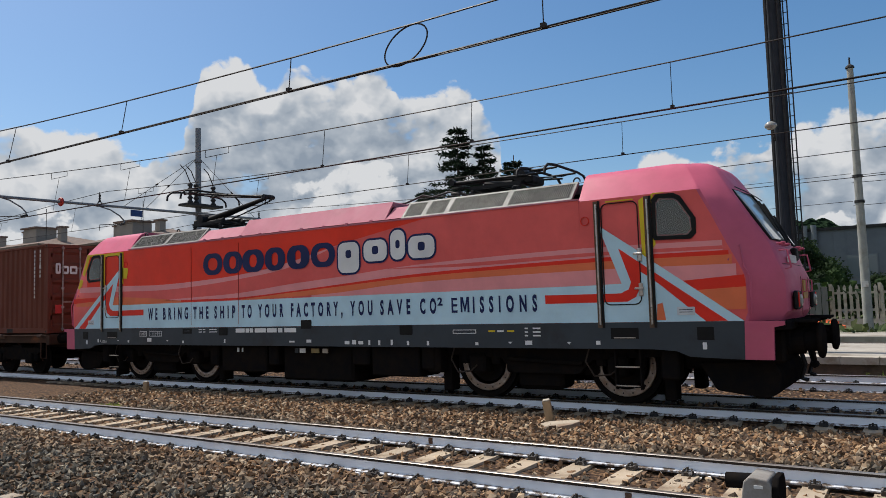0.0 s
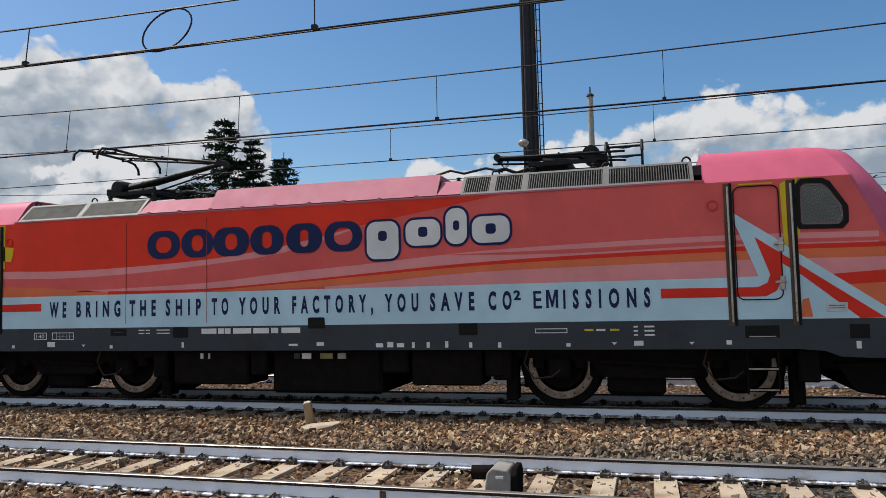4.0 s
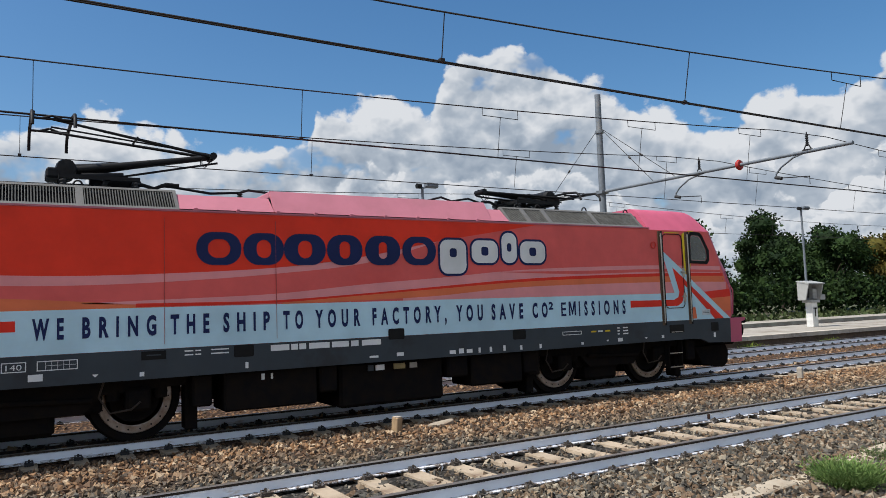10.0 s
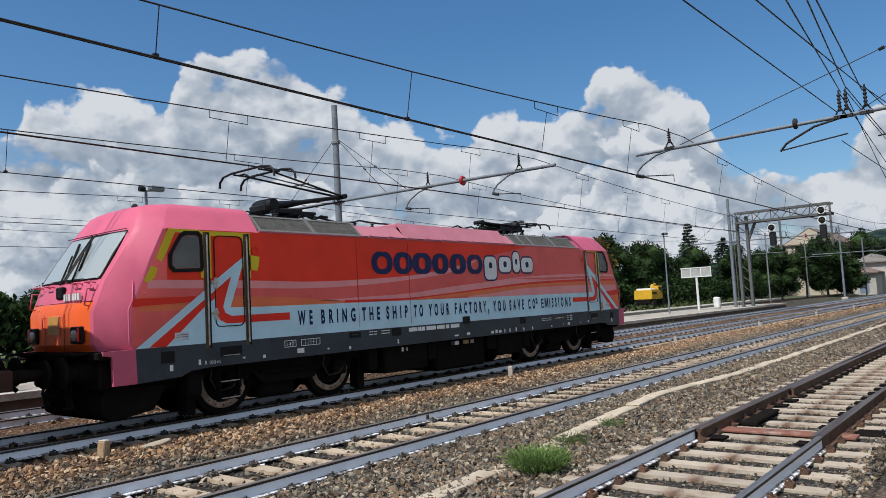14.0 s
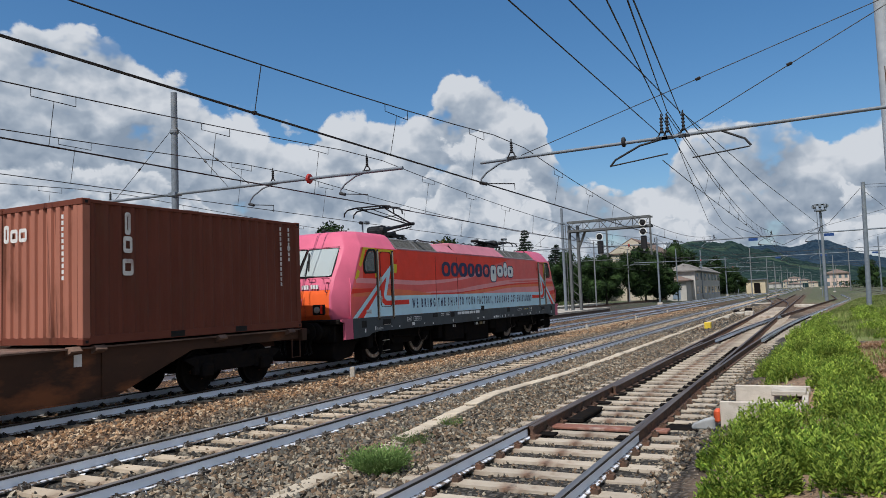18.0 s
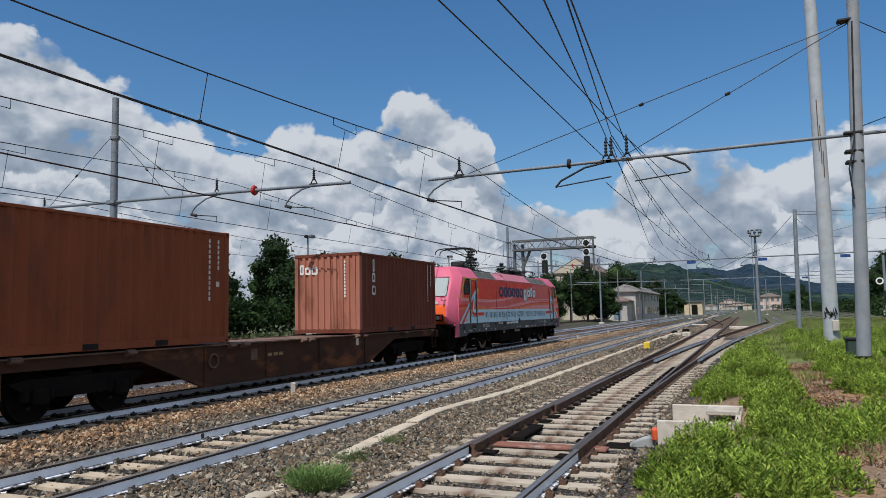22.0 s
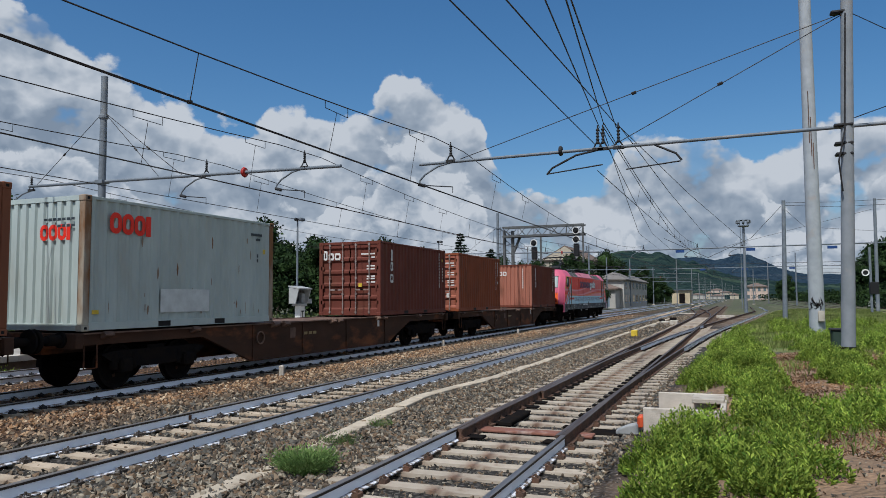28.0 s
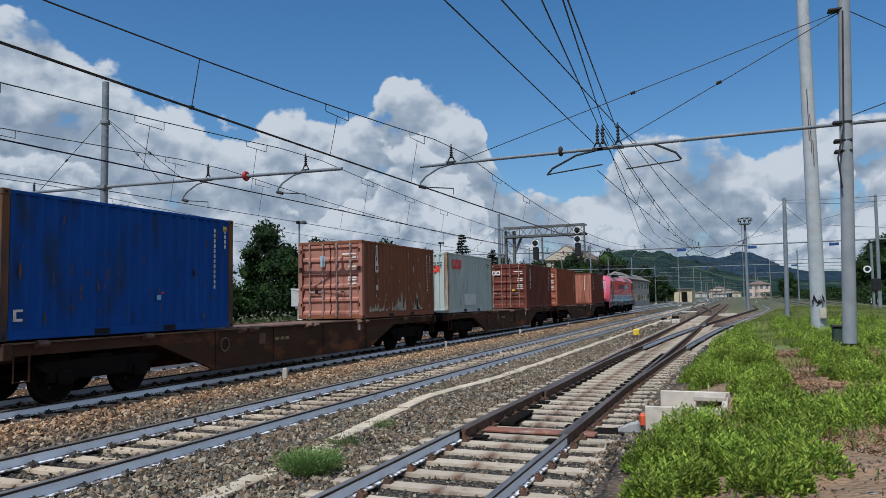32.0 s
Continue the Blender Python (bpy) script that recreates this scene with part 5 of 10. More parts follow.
def loco_wheel(loco, x, sg):
    # wheel with tread, flange and bolted brake ring
    bm = bmesh.new()
    o = sg
    lathe(bm, [(0.12, -0.07), (0.2, -0.06), (0.5, -0.05), (0.6, -0.07), (0.655, -0.068), (0.65, -0.04), (0.625, -0.03), (0.62, 0.068), (0.56, 0.068), (0.5, 0.03), (0.2, 0.06), (0.12, 0.07)], "y", 40)
    m = pose(x, sg * 0.75, 0.625) @ (Matrix.Identity(4) if sg > 0 else pose(0, 0, 0, 0, 0, 180))
    w = part("wheel", bm, UNDER, loco, "black wheel with a worn bolted brake ring", smooth=False, at=m)
    r = bmesh.new()
    lathe(r, [(0.4, 0.045), (0.4, 0.085), (0.415, 0.09), (0.505, 0.09), (0.515, 0.08), (0.515, 0.045)], "y", 40)
    part("brake_ring", r, DISC, w)
    h = bmesh.new()
    for k in range(18):
        a = k * math.tau / 18
        lathe(h, [(0.014, 0.089), (0.014, 0.094)], "y", 6, (0.46 * math.cos(a), 0, 0.46 * math.sin(a)))
    part("bolts", h, RUBBER, w)["kind"] = "stuff"
    WHEELS.append((w, m, 0.625))


WHEELS = []
GLASS_DARK = glass_mat("cab_glass", (0.3, 0.32, 0.3), 0.05)


def build_locomotive():
    loco = thing("locomotive", "pink, red and light blue electric locomotive with one raised pantograph", "locomotive")
    for sx in (-1, 1):
        cab = part("cab", cab_shell(sx), (PINK, CORAL, FACEORANGE if sx < 0 else PINK), loco, "pink cab with slanted windscreen and orange lower front", smooth=True)
        cab.data.set_sharp_from_angle(angle=radians(24))
        # windscreen in two panes
        for yy in (-1, 1):
            v = [(8.93, 2.47), (8.7, 2.85), (8.42, 3.3)]
            bm = bmesh.new()
            lo = [(sx * (8.935 + 0.012), yy * 0.03, 2.5), (sx * (8.89 + 0.012), yy * 0.97, 2.5), (sx * (8.84 + 0.012), yy * 1.06, 2.5)]
            hi = [(sx * (8.43 + 0.012), yy * 0.03, 3.27), (sx * (8.385 + 0.012), yy * 0.93, 3.27), (sx * (8.34 + 0.012), yy * 1.0, 3.27)]
            mid = [((a[0] + b[0]) / 2 + sx * 0.012, (a[1] + b[1]) / 2, (a[2] + b[2]) / 2) for a, b in zip(lo, hi)]
            rows = [[bm.verts.new(c) for c in r] for r in (lo, mid, hi)]
            for r0, r1 in zip(rows, rows[1:]):
                for k in range(2):
                    bm.faces.new((r0[k], r0[k + 1], r1[k + 1], r1[k]))
            part("windscreen", bm, SCREEN, cab, "slanted windscreen pane, opaque grey imitating reflections and pale blinds")
            sb = bmesh.new()
            chain(sb, [(a[0] + sx * 0.004, a[1], a[2]) for a in lo[::2] + [mid[2]] + hi[2::-2] + [mid[0], lo[0]]], 0.022, 4)
            part("screen_seal", sb, RUBBER, cab)
        part("brow_seam", chain(bmesh.new(), [(sx * 8.415, -1.06, 3.305), (sx * 8.435, -0.5, 3.305), (sx * 8.44, 0.0, 3.305), (sx * 8.435, 0.5, 3.305), (sx * 8.415, 1.06, 3.305)], 0.008, 4), RUBBER, cab)
        for yy in (-0.36, 0.36):
            part("panel_seam", tube(bmesh.new(), (sx * 9.125, yy, 1.36), (sx * 9.125, yy, 1.95), 0.004, seg=4), RUBBER, cab)
        part("panel_seam", chain(bmesh.new(), [(sx * 9.0, -1.08, 2.13), (sx * 9.06, 0.0, 2.13), (sx * 9.0, 1.08, 2.13)], 0.005, 4), RUBBER, cab)
        for yy in (-0.28, 0.12):
            wp = bmesh.new()
            tube(wp, (sx * 8.98, yy, 2.44), (sx * 8.72, yy + 0.1, 2.95), 0.015)
            tube(wp, (sx * 8.84, yy - 0.02, 2.66), (sx * 8.56, yy + 0.17, 3.16), 0.022)
            part("wiper", wp, RUBBER, cab)
        for yy in (-0.95, -0.5, 0.5, 0.95):
            gr = bmesh.new()
            chain(gr, [(sx * 8.93, yy - 0.1, 2.42), (sx * 9.02, yy - 0.09, 2.44), (sx * 9.02, yy + 0.09, 2.44), (sx * 8.93, yy + 0.1, 2.42)], 0.014)
            part("grab_handle", gr, PINK, cab, smooth=True)
        for yy in (-1.02, 1.02):
            gr = bmesh.new()
            chain(gr, [(sx * 9.0, yy, 2.05), (sx * 9.1, yy, 2.07), (sx * 9.06, yy, 2.33), (sx * 8.95, yy, 2.33)], 0.014)
            part("grab_handle", gr, PINK, cab, smooth=True)
        for yy in (-0.3, 0.3):
            gr = bmesh.new()
            chain(gr, [(sx * 9.13, yy, 1.72), (sx * 9.19, yy, 1.73), (sx * 9.19, yy, 1.9), (sx * 9.13, yy, 1.91)], 0.011)
            part("grab_handle", gr, PINK, cab, smooth=True)
        for yy in (-0.82, 0.82):
            h = part("headlight", boxed(*sorted((sx * 9.1, sx * 9.155)), yy - 0.2, yy + 0.2, 1.47, 1.74, bevel=0.02), RUBBER, cab, "rectangular headlight unit")
            part("lens", lathe(bmesh.new(), [(0.09, 0.0), (0.085, 0.03), (0.04, 0.045)], "x", 16, (sx * 9.15, yy - math.copysign(0.04, yy), 1.6)) if sx > 0 else lathe(bmesh.new(), [(0.04, -0.045), (0.085, -0.03), (0.09, 0.0)], "x", 16, (sx * 9.15, yy - math.copysign(0.04, yy), 1.6)), LENS, h)
            part("tail_lamp", boxed(*sorted((sx * 9.15, sx * 9.17)), yy + math.copysign(0.1, yy) - 0.035, yy + math.copysign(0.1, yy) + 0.035, 1.5, 1.72, bevel=0.01), LINERED, h)
        part("front_plate", boxed(*sorted((sx * 9.12, sx * 9.142)), -0.22, 0.2, 1.62, 1.92, bevel=0.005), material("front_plate_ochre", (0.55, 0.3, 0.08), 0.5) if "front_plate_ochre" not in bpy.data.materials else bpy.data.materials["front_plate_ochre"], cab)
        part("top_lamp", boxed(*sorted((sx * 8.97, sx * 9.06)), -0.12, 0.1, 2.2, 2.4, bevel=0.02), RUBBER, cab)
        for k in range(6):
            part("number_bar", boxed(*sorted((sx * 9.02, sx * 9.065)), -0.75 + k * 0.085 + (0.05 if k > 2 else 0), -0.69 + k * 0.085 + (0.05 if k > 2 else 0), 2.16, 2.27), WHITEP, cab)
        part("front_beam", boxed(*sorted((sx * 8.6, sx * 9.12)), -1.44, 1.44, 1.2, 1.325, bevel=0.02), UNDER, loco)
        # buffers, hook, plough, hoses
        for yy in (-0.875, 0.875):
            b = bmesh.new()
            lathe(b, [(0.21, 8.7), (0.21, 9.02), (0.19, 9.04), (0.19, 9.2), (0.15, 9.21), (0.15, 9.36), (0.23, 9.37), (0.25, 9.4), (0.24, 9.44), (0.18, 9.46)], "x", 20, (0, yy, 1.03))
            if sx < 0:
                bmesh.ops.scale(b, vec=(-1, 1, 1), verts=b.verts)
            part("buffer", b, UNDER, loco, "black buffer with a round greasy plate")
        for yy in (-0.875, 0.875):
            part("buffer_step", boxed(*sorted((sx * 9.0, sx * 9.38)), yy - 0.3, yy + 0.3, 1.29, 1.335, bevel=0.01), UNDER, loco)
            part("buffer_pocket", boxed(*sorted((sx * 8.5, sx * 8.98)), yy - 0.34, yy + 0.34, 0.72, 1.2, bevel=0.04), UNDER, loco)
            part("step_bracket", tube(bmesh.new(), (sx * 9.0, yy, 1.2), (sx * 9.3, yy, 1.3), 0.025), UNDER, loco)
        part("draw_box", boxed(*sorted((sx * 7.5, sx * 8.75)), -1.0, 1.0, 0.6, 1.25, bevel=0.05), UNDER, loco)
        pl = bmesh.new()
        prism(pl, [(sx * 7.75, 0.7), (sx * 8.8, 0.75), (sx * 8.9, 0.55), (sx * 8.86, 0.3), (sx * 8.7, 0.2), (sx * 8.0, 0.3)], "y", -1.08, 1.08, 0.03)
        part("snow_plough", pl, UNDER, loco, "black snow plough below the cab")
        hk = bmesh.new()
        box(hk, *sorted((sx * 8.8, sx * 9.25)), -0.06, 0.06, 0.96, 1.12, 0.02)
        tube(hk, (sx * 9.15, 0, 1.02), (sx * 9.2, 0, 0.65), 0.035)
        tube(hk, (sx * 9.2, -0.12, 0.62), (sx * 9.2, 0.12, 0.62), 0.05)
        part("coupling", hk, UNDER, loco)
        for yy in (-0.5, -0.36, 0.36, 0.5):
            hs = bmesh.new()
            chain(hs, [(sx * 8.9, yy, 0.95), (sx * 9.06, yy, 0.9), (sx * 9.12, yy, 0.65), (sx * 9.06, yy, 0.45), (sx * 9.14, yy * 0.9, 0.42)], 0.025)
            part("brake_hose", hs, RUBBER, loco, smooth=True)
        hn = bmesh.new()
        lathe(hn, [(0.03, 0), (0.045, 0.1), (0.09, 0.34)], "x", 12, (sx * 7.15, 0.5, 3.86))
        box(hn, sx * 7.15 - 0.1, sx * 7.15 + 0.3, 0.44, 0.56, 3.79, 3.83)
        part("horn", hn, PANTO, loco)
        an = bmesh.new()
        lathe(an, [(0.06, 3.79), (0.06, 3.86), (0.03, 3.9)], "z", 10, (sx * 7.7, 0.0, 0))
        part("antenna", an, PANTO, loco)
    for sg in (-1, 1):
        livery(loco, sg)
        loco_side(loco, sg)
        for x0, x1 in ((-6.05, -4.7), (-4.7, -3.4), (2.5, 3.0), (3.0, 3.51), (3.51, 4.73), (4.73, 5.97)):
            grille(loco, x0, x1, sg)
        for x0, x1, ty, tz in ((-3.4, -1.99, 1.14, 3.6), (-1.98, 2.12, 1.16, 3.72), (2.13, 2.5, 1.14, 3.6)):
            part("roof_panel", roof_slope(x0, x1, sg, ty, tz, 1.44, 3.345), ROOFPINK, loco, "sun-bleached pink roof panel")
        for x in [-3.2 + 0.62 * k for k in range(9)]:
            part("roof_bracket", boxed(x, x + 0.05, *sorted((sg * 1.42, sg * 1.475)), 3.325, 3.36), ROOFPINK, loco)
        for x in (-4.7, 3.0, 3.51, 4.73, 5.9, -6.0):
            e = bmesh.new()
            chain(e, [(x + 0.06 * math.cos(a), sg * 1.02, 3.68 + 0.07 * math.sin(a)) for a in [math.pi * k / 8 for k in range(9)]], 0.014)
            part("lifting_eye", e, PANTO, loco, smooth=True)
    part("roof_deck", boxed(-6.1, 6.1, -1.12, 1.12, 3.45, 3.6), GREY, loco, "grey roof deck")
    part("roof_hood", boxed(-1.98, 2.12, -1.15, 1.15, 3.6, 3.72, bevel=0.02), ROOFPINK, loco, "pale pink roof hood")
    part("floor_pan", boxed(-8.5, 8.5, -1.38, 1.38, 0.95, 1.3), UNDER, loco)
    pantograph_parts(loco, -4.35, True, 1)
    pantograph_parts(loco, 4.0, False, -1)
    bus = bmesh.new()
    chain(bus, [(-3.4, 0.1, 3.94), (-2.6, 0.1, 3.84), (-2.1, 0.1, 3.88), (-1.95, 0.1, 3.93), (-1.6, 0.1, 3.9), (-1.2, 0.1, 3.89), (1.5, 0.1, 3.88), (1.95, 0.1, 4.0), (2.2, 0.1, 3.93), (2.6, 0.1, 4.0), (2.9, 0.1, 3.92)], 0.022)
    for x in (-2.1, -1.5, 1.6, 2.1):
        insulator(bus, x, 0.1, 3.68, 3.87, 0.05)
    part("busbar", bus, PANTO, loco, smooth=True)
    # running gear
    for bx in (-5.22, 5.22):
        for x in (bx - 1.3, bx + 1.3):
            for sg in (-1, 1):
                loco_wheel(loco, x, sg)
            part("axle", tube(bmesh.new(), (x, -0.7, 0.625), (x, 0.7, 0.625), 0.1, seg=12), UNDER, loco)
        for sg in (-1, 1):
            fr = bmesh.new()
            prism(fr, [(bx - 2.0, 0.95), (bx - 1.95, 0.78), (bx - 0.85, 0.72), (bx - 0.6, 0.48), (bx + 0.6, 0.48), (bx + 0.85, 0.72), (bx + 1.95, 0.78), (bx + 2.0, 0.95)], "y", *sorted((sg * 0.95, sg * 1.1)))
            bg = part("bogie_frame", fr, UNDER, loco)
            for x in (bx - 1.3, bx + 1.3):
                part("axle_box", boxed(x - 0.17, x + 0.17, *sorted((sg * 0.85, sg * 1.2)), 0.46, 0.79, bevel=0.04), UNDER, bg)
                for dx in (-0.32, 0.32):
                    part("spring", lathe(bmesh.new(), [(0.09, 0.62), (0.1, 0.7), (0.09, 0.78), (0.1, 0.86), (0.09, 0.93)], "z", 12, (x + dx, sg * 1.02, 0)), UNDER, bg)
                pp = bmesh.new()
                chain(pp, [(x - 0.45, sg * 1.2, 0.93), (x - 0.52, sg * 1.22, 0.7), (x - 0.38, sg * 1.22, 0.47), (x - 0.1, sg * 1.22, 0.5), (x + 0.02, sg * 1.22, 0.6)], 0.015)
                part("cable", pp, CABLE, bg, smooth=True)
            tube_bm = bmesh.new()
            tube(tube_bm, (bx - 0.7, sg * 1.15, 0.72), (bx + 0.7, sg * 1.15, 0.66), 0.04)
            part("damper", tube_bm, UNDER, bg)
            part("traction_motor", boxed(bx - 0.6, bx + 0.26, *sorted((sg * 0.45, sg * 0.98)), 0.2, 0.6, bevel=0.06), UNDER, bg)
            for x in (bx - 2.06, bx + 2.06):
                part("rail_guard", boxed(x - 0.09, x + 0.09, *sorted((sg * 0.7, sg * 1.0)), 0.1, 0.9, bevel=0.02), UNDER, bg)
            for x in (bx - 0.72, bx + 0.72):
                part("brake_unit", boxed(x - 0.14, x + 0.14, *sorted((sg * 0.62, sg * 0.92)), 0.45, 0.92, bevel=0.04), UNDER, bg)
            part("sand_box", boxed(bx - 2.3, bx - 2.02, *sorted((sg * 1.0, sg * 1.3)), 0.45, 0.92, bevel=0.03), UNDER, loco)
            part("sand_box", boxed(bx + 2.02, bx + 2.3, *sorted((sg * 1.0, sg * 1.3)), 0.45, 0.92, bevel=0.03), UNDER, loco)
    part("transformer_tank", boxed(-0.88, 1.08, -1.25, 1.25, 0.2, 0.93, bevel=0.05), UNDER, loco, "black transformer tank slung under the floor")
    for x0, x1, z0 in ((-2.75, -1.3, 0.34), (1.62, 2.75, 0.36), (2.8, 3.1, 0.5), (-1.25, -0.95, 0.5), (1.12, 1.55, 0.55)):
        for sg in (-1, 1):
            part("equipment_box", boxed(x0, x1, *sorted((sg * 0.6, sg * 1.33)), z0, 0.93, bevel=0.03), UNDER, loco)
    for x0, w, mat in ((-0.42, 0.1, GREY), (-0.28, 0.16, WHITEP), (0.05, 0.22, BRASS), (0.36, 0.14, LENS), (-2.2, 0.05, WHITEP), (-2.05, 0.03, WHITEP)):
        part("gauge_plate", boxed(x0, x0 + w, -1.35, -1.33, 0.78, 0.87), mat, loco)
    return loco


# opaque pale grey: sky reflections and blinds are put into the glass colour
SCREEN = glass_mat("windscreen_glass", (0.34, 0.38, 0.375), 0.05, 0.0)
LENS = material("lamp_lens", (0.4, 0.39, 0.36), 0.12, 0.2)
CABLE = material("brown_cable", (0.05, 0.038, 0.03), 0.7)
BRASS = material("dull_brass", (0.32, 0.25, 0.12), 0.5, 0.6)
locomotive = build_locomotive()

# ---- containers and flat wagons ----
def rusty(name, color, rust=(0.12, 0.05, 0.03), amount=(0.57, 0.74), rough=0.65):
    return material(name, color, rough, spec=0.15, color2=tuple(v * 0.8 for v in color), scale=1.2, bump=0.05, bump_scale=14, dirt=rust, dirt_scale=1.1, dirt_at=amount, stretch=(1, 1, 0.35))


CTR_LONG, CTR_HALF, CTR_HIGH = 6.058, 1.219, 2.591
STENCIL = material("stencil_white", (0.7, 0.68, 0.64), 0.6, dirt=(0.4, 0.3, 0.27), dirt_scale=3, dirt_at=(0.55, 0.7))
ROD = material("locking_rod_grey", (0.4, 0.36, 0.34), 0.55, 0.3, color2=(0.22, 0.14, 0.11), scale=4)


def corrugated(x0, x1, z0, z1, y, depth, pitch, axis="x"):
    """A trapezoid-corrugated sheet; bulges out towards the sign of y (or x for end walls)."""
    pts = []
    n = max(1, round((x1 - x0) / pitch))
    p = (x1 - x0) / n
    for k in range(n):
        a = x0 + k * p
        flat, bent = (0.26, 0.5) if axis == "x" else (0.46, 0.56)
        pts += [(a, 0), (a + p * flat, 0), (a + p * bent, -1), (a + p * (flat + bent), -1)] if axis == "x" else [(a, 0), (a + p * flat, 0), (a + p * bent, -1), (a + p * 0.9, -1)]
    pts.append((x1, 0))
    bm = bmesh.new()
    s = 1 if y > 0 else -1
    rows = []
    for z in (z0, z1):
        rows.append([bm.verts.new((u, y + s * d * depth, z) if axis == "x" else (y + s * d * depth, u, z)) for u, d in pts])
    for k in range(len(pts) - 1):
        bm.faces.new((rows[0][k], rows[0][k + 1], rows[1][k + 1], rows[1][k]))
    return bm


def bars(bm, u0, v0, n, w, h, gap, place, down=True):
    """A column or row of code marks standing for stencilled letters."""
    for k in range(n):
        a = v0 - k * (h + gap) if down else u0 + k * (w + gap)
        place(bm, u0 if down else a, a if down else v0, w, h)
    return bm


def container(label, paint_mat, doors_back, marks, group="containers on the train", end_mat=None, post_mat=None):
    c = thing("shipping_container", label, "container", group)
    L_, H2, HT = CTR_LONG, CTR_HALF, CTR_HIGH
    frame = part("base_frame", boxed(0.02, L_ - 0.02, -H2 + 0.08, H2 - 0.08, 0.04, 0.15), paint_mat, c)
    for sg in (-1, 1):
        part("side_panel", corrugated(0.17, L_ - 0.17, 0.16, HT - 0.07, sg * (H2 - 0.012), 0.036, 0.28), paint_mat, c)
        part("bottom_rail", boxed(0.15, L_ - 0.15, *sorted((sg * (H2 - 0.06), sg * H2)), 0.015, 0.165, bevel=0.006), paint_mat, c)
        part("top_rail", boxed(0.15, L_ - 0.15, *sorted((sg * (H2 - 0.06), sg * H2)), HT - 0.075, HT - 0.012, bevel=0.006), paint_mat, c)
        for x in (1.95, 3.75):
            part("fork_pocket", boxed(x, x + 0.36, *sorted((sg * (H2 - 0.03), sg * (H2 + 0.002))), 0.03, 0.145), RUBBER, c)
    for x0 in (0.0, L_ - 0.16):
        for sg in (-1, 1):
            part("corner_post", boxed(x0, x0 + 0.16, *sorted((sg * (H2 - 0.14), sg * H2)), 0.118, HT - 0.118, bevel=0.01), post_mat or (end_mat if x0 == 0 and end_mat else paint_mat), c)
            for z0 in (0.0, HT - 0.118):
                cs = part("corner_casting", boxed(x0 - 0.008, x0 + 0.17, *sorted((sg * (H2 - 0.162), sg * (H2 + 0.004))), z0, z0 + 0.118, bevel=0.012), post_mat or paint_mat, c)
                part("casting_hole", boxed(x0 + 0.05, x0 + 0.11, *sorted((sg * (H2 - 0.02), sg * (H2 + 0.006))), z0 + 0.035, z0 + 0.085), RUBBER, cs)
        xe = 0.03 if x0 == 0 else L_ - 0.03
        out = -1 if x0 == 0 else 1
        part("end_sill", boxed(*sorted((xe - out * 0.05, xe + out * 0.02)), -H2 + 0.15, H2 - 0.15, 0.015, 0.14), paint_mat, c)
        part("end_header", boxed(*sorted((xe - out * 0.05, xe + out * 0.02)), -H2 + 0.15, H2 - 0.15, HT - 0.1, HT - 0.005), paint_mat, c)
        if (x0 == 0) == doors_back:
            for sg in (-1, 1):
                door_bm = bmesh.new()
                # pressed door leaf with five horizontal ribs
                prof = []
                zs = [0.14, 0.2]
                for k in range(5):
                    a = 0.22 + k * 0.445
                    zs += [a, a + 0.08, a + 0.32, a + 0.4]
                for z in (0.14, 0.2):
                    prof.append((0.0, z))
                for k in range(5):
                    a = 0.22 + k * 0.445
                    prof += [(0.0, a), (0.05, a + 0.06), (0.05, a + 0.3), (0.0, a + 0.37)]
                prof.append((0.0, HT - 0.11))
                y0, y1 = sorted((sg * 0.02, sg * (H2 - 0.16)))
                lo = [door_bm.verts.new((xe - out * 0.0 - out * d, y0, z)) for d, z in prof]
                hi = [door_bm.verts.new((xe - out * 0.0 - out * d, y1, z)) for d, z in prof]
                for k in range(len(prof) - 1):
                    door_bm.faces.new((lo[k], lo[k + 1], hi[k + 1], hi[k]))
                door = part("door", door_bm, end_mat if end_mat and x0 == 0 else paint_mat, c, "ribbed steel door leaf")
                for yy in (sg * 0.26, sg * 0.78):
                    rb = bmesh.new()
                    tube(rb, (xe + out * 0.03, yy, 0.06), (xe + out * 0.03, yy, HT - 0.05), 0.019, seg=8)
                    for z in (0.12, 0.75, 1.3, 1.9, HT - 0.12):
                        box(rb, *sorted((xe, xe + out * 0.05)), yy - 0.035, yy + 0.035, z - 0.03, z + 0.03)
                    part("locking_rod", rb, ROD, door)
                    hb = bmesh.new()
                    box(hb, *sorted((xe + out * 0.04, xe + out * 0.06)), *sorted((yy, yy - sg * 0.34)) if yy == sg * 0.78 else sorted((yy, yy + sg * 0.3)), 0.88, 0.92)
                    part("door_handle", hb, ROD, door)
                for z in (0.4, 0.95, 1.6, 2.2):
                    part("hinge", boxed(*sorted((xe, xe + out * 0.03)), *sorted((sg * (H2 - 0.2), sg * (H2 - 0.08))), z, z + 0.12), paint_mat, door)
        else:
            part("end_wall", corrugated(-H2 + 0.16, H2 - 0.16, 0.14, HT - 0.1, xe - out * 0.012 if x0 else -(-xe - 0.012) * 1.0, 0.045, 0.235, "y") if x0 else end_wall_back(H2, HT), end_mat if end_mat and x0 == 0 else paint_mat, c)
    rf = corrugated(0.2, L_ - 0.2, -H2 + 0.06, H2 - 0.06, 1.0, 0.02, 0.42)
    for v in rf.verts:
        v.co = (v.co.x, v.co.z, HT - 0.02 + (v.co.y - 1.0))
    part("roof", rf, paint_mat, c)
    for f in marks:
        f(c)
    return c


